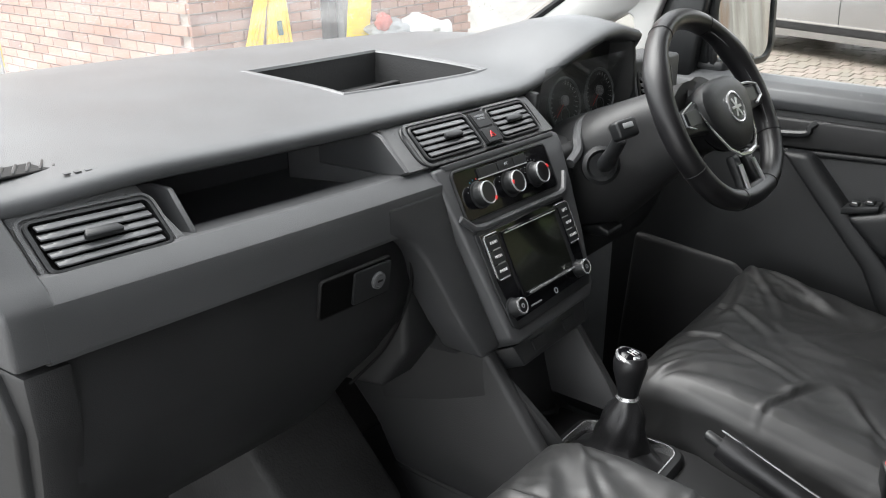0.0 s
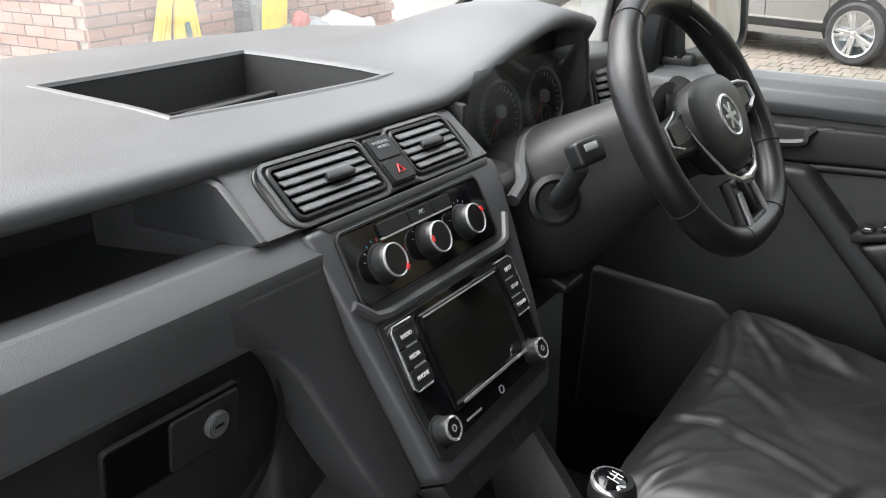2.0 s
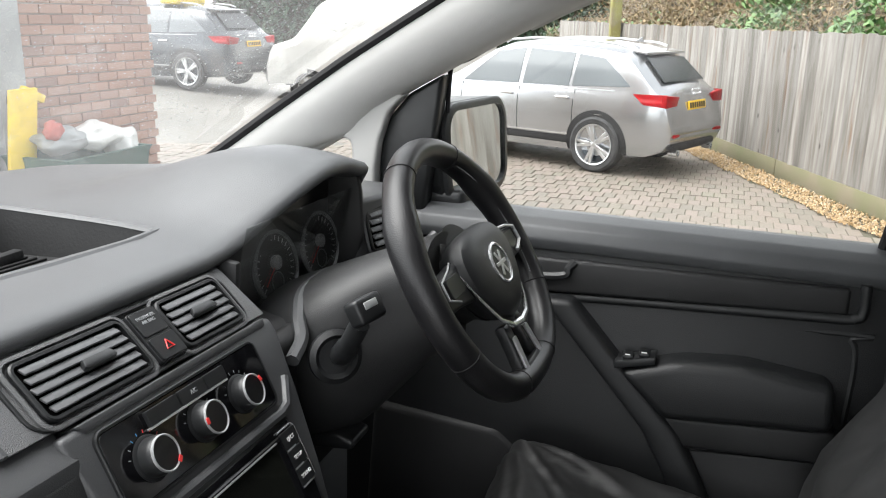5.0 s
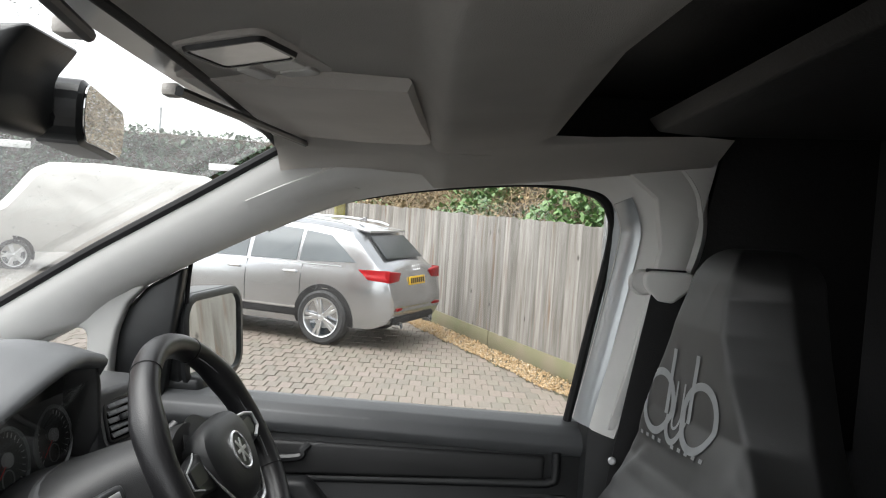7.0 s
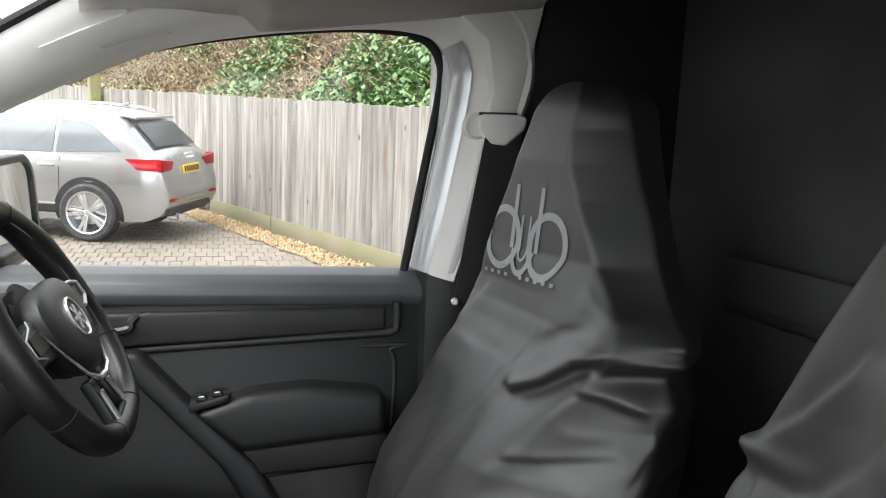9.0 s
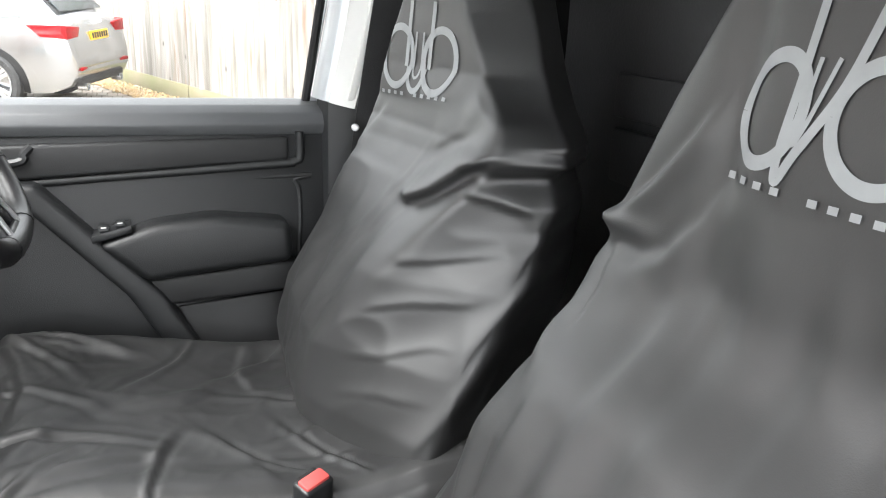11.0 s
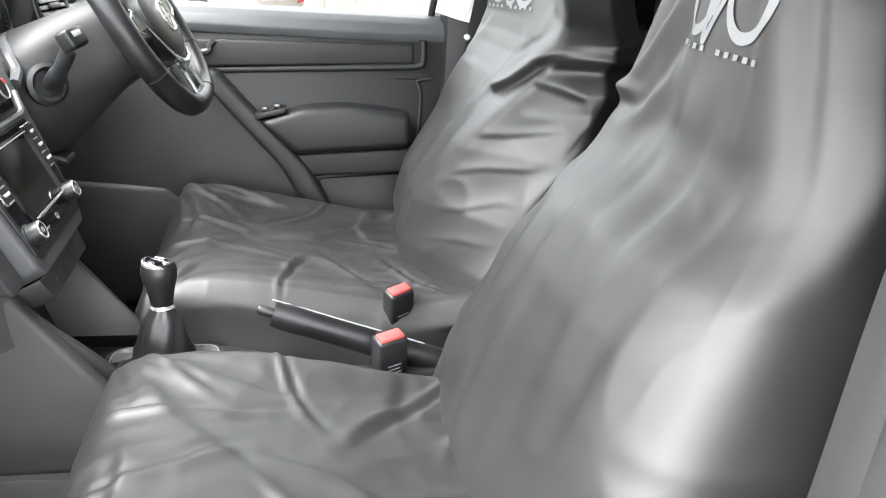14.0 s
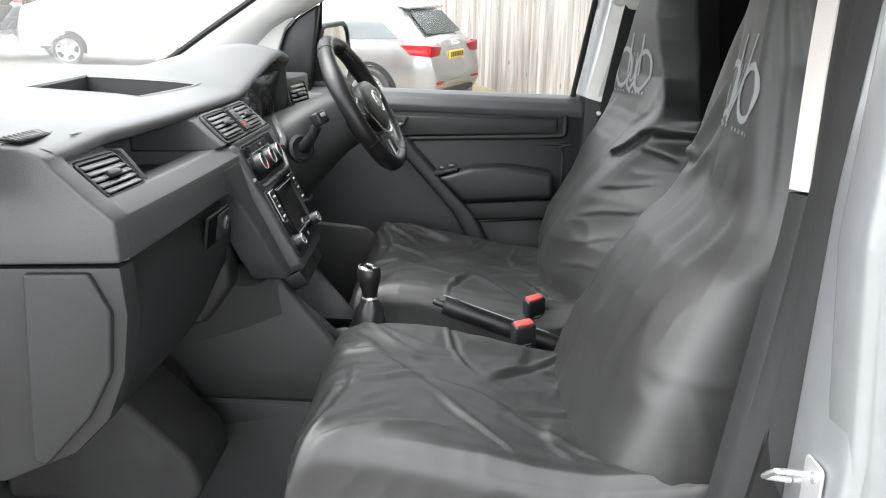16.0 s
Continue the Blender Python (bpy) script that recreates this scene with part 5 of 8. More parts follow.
hbk = thing("handbrake", "black handbrake lever with a push button", "handbrake", at=(0.012, 0.15, 0.74))
p0, p1 = Vector((0.007, 0.298, 0.842)), Vector((0.004, 0.10, 0.772))
ax = (p0 - p1).normalized()
bm = tube([p1 - ax * 0.10, p1, lerp(p1, p0, 0.25), lerp(p1, p0, 0.6), lerp(p1, p0, 0.9), p0], [0.016, 0.017, 0.0165, 0.0155, 0.0165, 0.0150], 16, flat=1.15)
part("grip", bm, M_LEATHER, hbk, "black grip")
part("button", tube([p0 - ax * 0.005, p0 + ax * 0.018, p0 + ax * 0.021], [0.0070, 0.0070, 0.0050], 14), M_SMOOTH, hbk, "push button at the tip")
part("seam", tube([p1 + Vector((0.0, 0, 0.0205)), p0 + Vector((0, 0, 0.0188))], 0.0010, 6), M_GREYMARK, hbk)
part("mount", prism([(0.04, 0.70), (0.16, 0.70), (0.13, 0.765), (0.06, 0.765)], -0.022, 0.032, "x", 0.008, 3), M_RUBBER, hbk)

# seat belt buckles beside the seats
def buckle(m, label):
    b = thing("belt_buckle", label, "belt buckle", "seat belt buckles", at=m.translation)
    part("housing", box((0.042, 0.026, 0.085), m, 0.005, 3), M_SMOOTH, b)
    part("release_button", box((0.034, 0.018, 0.010), m @ pose(0, -0.001, 0.041), 0.003, 2), M_RED, b, "red release button")
    part("slot", box((0.026, 0.004, 0.002), m @ pose(0, 0.011, 0.0425), 0.0005, 1), M_BULK, b)
    part("tag", box((0.026, 0.0006, 0.026), m @ pose(0, -0.0133, -0.006), 0), M_SMOOTH, b)
    for k in range(4):
        part("mark", box((0.020 - 0.003 * (k % 2), 0.0006, 0.0018), m @ pose(0, -0.0137, 0.004 - 0.006 * k), 0), M_GREYMARK, b)
    part("stem", box((0.030, 0.008, 0.10), m @ pose(0, 0, -0.085), 0.003, 2), M_SATIN, b, "steel stem")
    return b


buckle(pose(0.152, 0.117, 0.776, 14, -8, -62), "black belt buckle with red button beside the driver's seat")
buckle(pose(-0.034, 0.152, 0.786, 12, -6, -68), "black belt buckle with red button beside the passenger seat")

# ---- seats in loose nylon covers ----
from mathutils.bvhtree import BVHTree


def fold(x, y, z, seed):
    """Loose cloth: broad sags and tight creases."""
    p = Vector((x * 4.0, y * 4.0 + seed * 7.3, z * 2.6))
    q = Vector((x * 13 + seed, y * 13, z * 5.5))
    n1 = noise.noise(p)
    ridge = 1 - abs(noise.noise(q + Vector((n1 * 1.3, 0, 0))))
    return 0.0035 * n1 + 0.003 * (ridge ** 5 - 0.3)


def crease(x, z, lines):
    """Raised (or sunken) tucks in the cloth along short straight lines, fading at both ends."""
    h = 0.0
    for x0, z0, x1, z1, depth, width in lines:
        dx, dz = x1 - x0, z1 - z0
        ln = dx * dx + dz * dz
        t = ((x - x0) * dx + (z - z0) * dz) / ln
        if -0.15 < t < 1.15:
            bend = 0.012 * math.sin(3.0 * t + 40 * x0)
            d = ((x - x0) * dz - (z - z0) * dx) / math.sqrt(ln) + bend
            fade = smoothstep(-0.15, 0.12, t) * smoothstep(1.15, 0.5, t)
            w = max(width, 0.005) * (0.75 + 0.6 * t)
            h += depth * fade * (math.exp(-(d / w) ** 2) - 0.75 * math.exp(-((d + 1.7 * w) / (0.8 * w)) ** 2))
    return h


def tuck(x, z, folds):
    """Folded-over cloth along bent lines: it swells towards the fold on one side and drops sharply behind it."""
    h = 0.0
    for depth, width, line in folds:
        best, along, total = None, 0.0, sum(math.dist(a, b) for a, b in zip(line, line[1:]))
        for a, b in zip(line, line[1:]):
            dx, dz = b[0] - a[0], b[1] - a[1]
            ln = math.hypot(dx, dz)
            t = min(1.0, max(0.0, ((x - a[0]) * dx + (z - a[1]) * dz) / ln / ln))
            far = math.hypot(x - a[0] - t * dx, z - a[1] - t * dz)
            if best is None or far < best[0]:
                side = (x - a[0]) * dz - (z - a[1]) * dx
                best = (far, 1 if side > 0 else -1, (along + t * ln) / total)
            along += ln
        far, side, t = best
        if far < 5 * width:
            fade = smoothstep(-0.02, 0.22, t) * smoothstep(1.02, 0.65, t)
            h += depth * fade * (math.exp(-(far / (2.2 * width)) ** 2) if side > 0 else 1.35 * math.exp(-(far / (0.75 * width)) ** 2) - 0.35 * math.exp(-(far / (2.0 * width)) ** 2))
    return h


# swelling side of each fold: to the right of the line's direction as x and z are drawn
BACK_FOLDS = {
    -1: ((0.022, 0.013, ((0.365, 1.094), (0.325, 1.092), (0.285, 1.112), (0.250, 1.142), (0.212, 1.160), (0.168, 1.171))),
         (0.006, 0.008, ((0.240, 1.120), (0.205, 1.110), (0.175, 1.092), (0.160, 1.084))),
         (0.0022, 0.004, ((0.275, 1.020), (0.230, 1.030), (0.185, 1.045), (0.150, 1.052))),
         (0.0020, 0.004, ((0.290, 0.955), (0.240, 0.975), (0.190, 0.985), (0.150, 1.000))),
         (0.0020, 0.004, ((0.290, 0.895), (0.250, 0.905), (0.200, 0.930), (0.150, 0.935))),
         (0.0020, 0.004, ((0.300, 0.840), (0.250, 0.858), (0.150, 0.870))),
         (0.006, 0.022, ((0.300, 1.060), (0.330, 1.010), (0.345, 0.940), (0.350, 0.850))),
         (0.005, 0.024, ((0.430, 1.060), (0.455, 1.000), (0.430, 0.940), (0.440, 0.850))),
         (0.005, 0.022, ((0.555, 1.020), (0.560, 0.960), (0.530, 0.900), (0.520, 0.820))),
         (0.004, 0.012, ((0.500, 1.185), (0.530, 1.150), (0.560, 1.110))),
         (0.0035, 0.010, ((0.205, 1.190), (0.255, 1.200), (0.300, 1.225))),
         (0.003, 0.012, ((0.350, 1.150), (0.310, 1.170), (0.255, 1.190)))),
    1: ((0.0055, 0.008, ((-0.170, 1.275), (-0.150, 1.235), (-0.110, 1.190), (-0.075, 1.163), (-0.034, 1.146))),
        (0.007, 0.012, ((-0.190, 1.215), (-0.178, 1.170), (-0.150, 1.135), (-0.114, 1.119), (-0.085, 1.122), (-0.055, 1.142))),
        (0.003, 0.005, ((-0.075, 1.135), (-0.088, 1.100), (-0.090, 1.055))),
        (0.007, 0.020, ((-0.185, 1.130), (-0.200, 1.000), (-0.195, 0.860))),
        (0.007, 0.022, ((-0.255, 1.200), (-0.272, 1.020), (-0.275, 0.830))),
        (0.007, 0.022, ((-0.325, 1.180), (-0.345, 1.020), (-0.355, 0.850))),
        (0.006, 0.020, ((-0.395, 1.150), (-0.425, 1.000), (-0.440, 0.860))),
        (0.007, 0.018, ((-0.120, 1.040), (-0.135, 0.940), (-0.120, 0.790))),
        (0.006, 0.016, ((-0.050, 1.000), (-0.068, 0.900), (-0.050, 0.780))),
        (0.007, 0.016, ((-0.235, 0.960), (-0.228, 0.870), (-0.245, 0.740))),
        (0.006, 0.018, ((-0.315, 0.970), (-0.300, 0.870), (-0.312, 0.740))),
        (0.008, 0.008, ((-0.322, 1.455), (-0.352, 1.360), (-0.385, 1.270), (-0.430, 1.160), (-0.465, 1.060))),
        (0.007, 0.006, ((-0.335, 1.455), (-0.362, 1.370), (-0.392, 1.300), (-0.420, 1.256))),
        (0.004, 0.012, ((-0.300, 1.440), (-0.325, 1.330), (-0.352, 1.220), (-0.370, 1.100))),
        (0.0025, 0.004, ((-0.100, 0.985), (-0.115, 0.955), (-0.130, 0.920))),
        (0.0025, 0.004, ((-0.075, 0.945), (-0.095, 0.915), (-0.110, 0.870))),
        (0.0025, 0.004, ((-0.110, 0.905), (-0.125, 0.880), (-0.140, 0.840)))),
}
# across the cushion: from the tugged outer corner, the front edge and the hollow at the back
SEAT_LINES = ((-0.24, 0.49, -0.08, 0.36, 0.006, 0.00806), (-0.24, 0.47, -0.15, 0.28, 0.0045, 0.00744), (-0.23, 0.5, 0, 0.45, 0.0045, 0.00744), (-0.05, 0.46, 0.02, 0.3, 0.00375, 0.00868), (0.08, 0.47, 0.1, 0.26, 0.006, 0.00744),
              (0.22, 0.45, 0.1, 0.33, 0.0045, 0.00682), (0.21, 0.1, 0.05, 0.22, 0.0045, 0.00682), (0.2, 0.06, 0.02, 0.12, 0.00525, 0.0062), (-0.2, 0.08, -0.05, 0.2, 0.0045, 0.00744), (0, 0.06, -0.04, 0.24, 0.00375, 0.00868), (-0.2, 0.22, -0.02, 0.3, 0.00525, 0.0062), (0.22, 0.3, 0.06, 0.24, 0.006, 0.00558))
# short tight creases fanning from the cushion's front corners and back edge
CUSHION_FOLDS = (
    (0.006, 0.016, ((0.215, 0.450), (0.165, 0.390), (0.130, 0.300), (0.120, 0.220))), (0.005, 0.018, ((0.205, 0.455), (0.060, 0.400), (-0.050, 0.300), (-0.090, 0.200))),
    (0.006, 0.014, ((-0.225, 0.480), (-0.150, 0.440), (-0.050, 0.425), (0.060, 0.440))), (0.005, 0.012, ((-0.225, 0.460), (-0.180, 0.370), (-0.170, 0.250))),
    (0.004, 0.012, ((0.225, 0.150), (0.130, 0.175), (0.030, 0.240))), (0.004, 0.010, ((-0.210, 0.120), (-0.120, 0.150), (-0.040, 0.130))), (0.004, 0.010, ((0.010, 0.330), (-0.020, 0.240), (-0.080, 0.170))))
SEAT_LINES += tuple((sx * 0.235, 0.485, sx * (0.235 - 0.20 * math.cos(a)), 0.485 - 0.20 * math.sin(a), 0.0024, 0.0085) for sx in (-1, 1) for a in (0.25, 0.55, 0.85, 1.15))
SEAT_LINES += tuple((x, 0.05, x + 0.03, 0.17, 0.0026, 0.0085) for x in (-0.15, -0.08, -0.02, 0.06, 0.13))


# the upper cover hangs in flat planes with edges: corners across each height, from the inside or outside edge round to the back
HEADS = {
    -1: {"face": ((0.70, -0.10), (1.00, -0.03), (1.05, 0.05), (1.10, 0.11), (1.15, 0.125), (1.195, 0.130), (1.244, 0.20)), "angles": (-40, 38, 128, 182, 232),
         "x0": ((0.70, 0.620), (0.80, 0.632), (0.90, 0.628), (1.00, 0.606), (1.07, 0.582), (1.10, 0.572), (1.165, 0.566), (1.22, 0.548), (1.284, 0.525), (1.348, 0.496), (1.40, 0.478), (1.444, 0.462)),
         "x1": ((0.70, 0.375), (0.82, 0.350), (0.95, 0.300), (1.05, 0.252), (1.12, 0.218), (1.16, 0.200), (1.195, 0.215), (1.244, 0.292), (1.32, 0.348), (1.366, 0.371), (1.41, 0.380), (1.454, 0.372)),
         "y1": ((0.70, 0.085), (0.82, 0.090), (0.90, 0.066), (1.00, 0.005), (1.06, -0.045), (1.11, -0.090), (1.14, -0.110), (1.165, -0.123), (1.195, -0.130), (1.244, -0.140), (1.366, -0.132), (1.45, -0.140)),
         "x2": ((0.70, 0.150), (0.90, 0.146), (1.00, 0.152), (1.07, 0.172), (1.10, 0.168), (1.135, 0.188), (1.171, 0.166), (1.21, 0.215), (1.253, 0.255), (1.342, 0.318), (1.41, 0.355), (1.46, 0.375)),
         "y2": ((0.70, 0.020), (0.82, -0.020), (0.92, -0.080), (1.02, -0.145), (1.10, -0.182), (1.171, -0.190), (1.30, -0.205), (1.46, -0.205)), "top": (0.425, -0.190)},
    1: {"face": ((1.05, 0.0), (1.40, 0.0)), "angles": (-45, 40, 132, 180, 228),
        "x0": ((1.05, 0.010), (1.148, -0.036), (1.175, -0.050), (1.259, -0.088), (1.346, -0.132), (1.412, -0.170), (1.45, -0.190)),
        "x1": ((1.05, -0.435), (1.15, -0.405), (1.256, -0.362), (1.33, -0.340), (1.41, -0.318), (1.45, -0.312)),
        "y1": ((1.10, -0.085), (1.20, -0.100), (1.30, -0.112), (1.45, -0.130)),
        "x2": ((1.05, -0.500), (1.107, -0.485), (1.153, -0.470), (1.20, -0.447), (1.256, -0.424), (1.30, -0.398), (1.353, -0.390), (1.404, -0.386), (1.45, -0.374)),
        "y2": ((1.05, -0.155), (1.30, -0.170), (1.46, -0.190)), "top": (-0.265, -0.195)},
}


def head_ring(z, inner, na):
    """The upper cover's outline at a height: flat faces between softly rounded corners."""
    h = HEADS[inner]
    x0, x1, x2 = interp(z, h["x0"]), interp(z, h["x1"]), interp(z, h["x2"])
    y1, y2 = interp(z, h["y1"]), interp(z, h["y2"])
    y0 = y1 + interp(z, h["face"]) * (x0 - x1) - (0.020 if inner > 0 else 0.0)
    back = lerp(-0.17, -0.255, smoothstep(0.70, 1.10, z))
    corners = [(x0 - 0.03, back), (x0, y0), (x1, y1), (x2, y2), (lerp(x2, x0, 0.18), back)]
    shrink = math.sqrt(max(0.0, 1 - (max(0.0, z - 1.425) / 0.048) ** 2))
    corners = [(lerp(h["top"][0], x, shrink), lerp(h["top"][1], y, lerp(0.35, 1, shrink) if shrink > 0.02 else 0.0)) for x, y in corners]
    ang = [a % 360 for a in h["angles"]]
    order = sorted(range(5), key=lambda i: ang[i])
    knots = [ang[order[-1]] - 360] + [ang[i] for i in order] + [ang[order[0]] + 360]
    loop = [order[-1]] + order + [order[0]]
    a = np.arange(na) * 360.0 / na
    pts = np.stack([np.interp(a, knots, [corners[i][c] for i in loop]) for c in (0, 1)], 1)
    wide = int(na * (lerp(0.034, 0.020, smoothstep(1.0, 1.2, z)) if inner < 0 else 0.055))
    kern = np.hanning(2 * wide + 3)[1:-1]
    kern /= kern.sum()
    pad_ = np.concatenate([pts[-wide:], pts, pts[:wide]])
    return np.stack([np.convolve(pad_[:, c], kern, "valid") for c in (0, 1)], 1)


def seat_meshes(cx, seed, inner):
    """Backrest and cushion covers. inner: +1 where the tunnel lies to the seat's right, else -1."""
    nz, na = 210, 240
    tab_w = ((0.70, 0.325), (0.80, 0.318), (0.90, 0.298), (1.00, 0.274), (1.08, 0.252), (1.13, 0.232), (1.17, 0.205), (1.22, 0.170), (1.30, 0.128), (1.38, 0.096), (1.43, 0.072), (1.455, 0.050), (1.468, 0.028), (1.472, 0.004))
    tab_f = ((0.70, 0.140), (0.76, 0.120), (0.82, 0.096), (0.88, 0.069), (0.93, 0.044), (0.98, 0.016), (1.04, -0.025), (1.10, -0.070), (1.15, -0.105), (1.20, -0.127), (1.30, -0.133), (1.38, -0.137), (1.43, -0.150), (1.455, -0.166), (1.472, -0.190))
    tab_b = ((0.70, -0.17), (0.85, -0.19), (1.00, -0.225), (1.10, -0.25), (1.20, -0.262), (1.32, -0.258), (1.40, -0.242), (1.43, -0.232), (1.455, -0.218), (1.472, -0.200))
    back = []
    for i in range(nz + 1):
        t = i / nz
        z = 0.70 + 0.772 * (1 - (1 - t) ** 1.25) if t < 1 else 1.472
        w, f, b = interp(z, tab_w), interp(z, tab_f), interp(z, tab_b)
        up = smoothstep(1.10, 1.22, z)
        c, d = (f + b) / 2, (f - b) / 2
        ring, head, hang = [], head_ring(z, inner, na), 1.0 if inner < 0 else smoothstep(1.03, 1.15, z)
        for k in range(na):
            a = 2 * math.pi * k / na
            ca, sa = math.cos(a), math.sin(a)
            front = sa > 0
            fr = smoothstep(0.0, 0.35, sa)
            e = lerp(0.60, 0.72, smoothstep(1.1, 1.4, z))
            x = w * abs(ca) ** e * (1 if ca > 0 else -1)
            y = c + d * abs(sa) ** (lerp(0.50, 0.40, up) if front else 0.66) * (1 if sa > 0 else -1)
            side = inner * x
            if inner > 0 and side < 0:
                x *= 1 + 0.09 * smoothstep(1.26, 1.36, z)
                x *= lerp(1.0, 0.72, smoothstep(1.27, 1.08, z))
            lower = smoothstep(1.20, 1.05, z)
            # bolsters forward at the sides, hollow between
            y += 0.008 * smoothstep(0.55, 0.92, abs(x) / max(w, 0.01)) * smoothstep(1.14, 1.0, z) * fr
            n = Vector((ca, sa * 0.8, 0))
            off = 0.7 * fold(x + cx, y, z, seed) * (0.25 + 1.1 * lower) * smoothstep(1.47, 1.40, z)
            # tugged points of cloth at the inner shoulder
            edge = smoothstep(0.55, 0.98, side / max(w, 0.02))
            off += edge * (0.014 * math.exp(-((z - 1.150) / 0.009) ** 2) - 0.007 * math.exp(-((z - 1.128) / 0.012) ** 2))
            # tight gathers along the inner seam
            off += (0.0045 if inner > 0 else 0.0014) * math.sin(95 * (z + 0.75 * y) + 5 * noise.noise(Vector((x * 6, z * 7, seed)))) * smoothstep(0.70, 0.95, side / max(w, 0.02)) * smoothstep(1.10, 1.04, z)
            # hanging pleats below the printed mark, and long diagonals across the front
            pleat = noise.noise(Vector((x * 9.0 + 0.6 * z, 4.0 + seed * 3, z * 1.3)))
            diag = 1 - abs(noise.noise(Vector((x * 7 + inner * z * 8, seed * 5, z * 5 - inner * x * 3))))
            off += (0.003 * pleat + 0.0016 * (diag ** 6 - 0.25)) * smoothstep(1.24, 1.02, z) * fr
            px, py = lerp(cx + x + 0.046 * smoothstep(0.9, 1.3, z), head[k][0], hang), lerp(y, head[k][1], hang)
            off += tuck(px, z, BACK_FOLDS[inner]) * (fr if inner < 0 else smoothstep(-0.15, 0.12, sa))
            # level crease low on the outer side of the passenger backrest
            if inner > 0:
                q = z - 0.918 - 0.006 * math.sin(18 * y)
                off += (0.0012 * math.exp(-(q / 0.010) ** 2) - 0.0010 * math.exp(-((q + 0.018) / 0.011) ** 2)) * smoothstep(-0.13, -0.20, x) * smoothstep(-0.13, -0.05, y)
            # the printed front is drawn in along a slack line down its middle
            if inner > 0:
                off -= 0.010 * math.exp(-((px + 0.185 - 0.10 * (z - 1.2)) / 0.022) ** 2) * smoothstep(1.10, 1.18, z) * smoothstep(1.42, 1.30, z) * fr
            ring.append(Vector((px, py, z)) + n * off)
        back.append(ring)
    verts = [v for r in back for v in r]
    faces = [(i * na + k, i * na + (k + 1) % na, (i + 1) * na + (k + 1) % na, (i + 1) * na + k) for i in range(nz) for k in range(na)]
    cushion_v, cushion_f = [], []
    line = [(0.462, 0.56), (0.480, 0.62), (0.496, 0.70), (0.502, 0.755), (0.495, 0.795), (0.475, 0.822), (0.445, 0.835), (0.39, 0.836), (0.32, 0.824), (0.24, 0.808), (0.16, 0.792), (0.09, 0.784), (0.03, 0.788), (-0.04, 0.80), (-0.12, 0.81), (-0.20, 0.815)]
    line = smooth_line([(0, y, z) for y, z in line], 18)
    ns = 220
    for p in line:
        for k in range(ns + 1):
            s = -1 + 2 * k / ns
            # across the top, then rolled over and hanging down the side
            arc = abs(s) * 0.56
            if arc < 0.205:
                x, drop = arc, 0.0
            elif arc < 0.265:
                a = (arc - 0.205) / 0.06 * math.pi / 2
                x, drop = 0.205 + 0.040 * math.sin(a), 0.040 * (1 - math.cos(a))
            else:
                x, drop = 0.245 + 0.012 * smoothstep(0.265, 0.46, arc), 0.040 + (arc - 0.265)
            z = max(p.z - drop, 0.49 + 0.02 * math.sin(9 * p.y + s * 3))
            y = p.y - 0.022 * (abs(s) ** 4) * smoothstep(0.3, 0.5, p.y)
            z += 0.012 * smoothstep(0.14, 0.215, x) * (drop < 0.01) * smoothstep(0.45, 0.3, p.y)
            sx = x if s > 0 else -x
            w = Vector((cx + sx, y, z))
            nn = (0.8 * crease(-sx if inner < 0 else sx, y, SEAT_LINES) + tuck(-sx if inner < 0 else sx, y, CUSHION_FOLDS)) * (drop < 0.03) * (p.z > 0.77) + 0.0045 * noise.noise(Vector((sx * 6, y * 6, seed * 3.1))) + 0.003 * ((1 - abs(noise.noise(Vector((sx * 11 + 5 * y, y * 7 - 3 * sx, seed + z * 7))))) ** 3 - 0.35)
            nn += 0.0012 * ((1 - abs(noise.noise(Vector((sx * 22 - 9 * y, y * 20 + 12 * sx, seed * 2 + z * 11))))) ** 4 - 0.3)
            if drop > 0.03 or p.z < 0.79:
                nn += 0.007 * noise.noise(Vector(((y + sx) * 16, z * 2.5, seed))) * smoothstep(0.80, 0.72, z)
            nrm = Vector((1 if s > 0 else -1, 0, 0.2)) if drop > 0.03 else (Vector((0, 1, 0.1)) if p.z < 0.79 and p.y > 0.46 else Vector((0, 0, 1)))
            # cloth tugged out to a point at the outer front corner
            tug = math.exp(-(((sx + inner * 0.225) / 0.06) ** 2 + ((y - 0.48) / 0.05) ** 2)) * (z > 0.72)
            cushion_v.append(w + nrm * nn + Vector((-inner * 0.006, -0.006, 0.016)) * tug)
    m = ns + 1
    cushion_f = [(i * m + k, i * m + k + 1, (i + 1) * m + k + 1, (i + 1) * m + k) for i in range(len(line) - 1) for k in range(ns)]
    seam = [r[na // 2 + 12 if inner > 0 else -12] for r in back[25:185:4]]
    return verts, faces, cushion_v, cushion_f, seam


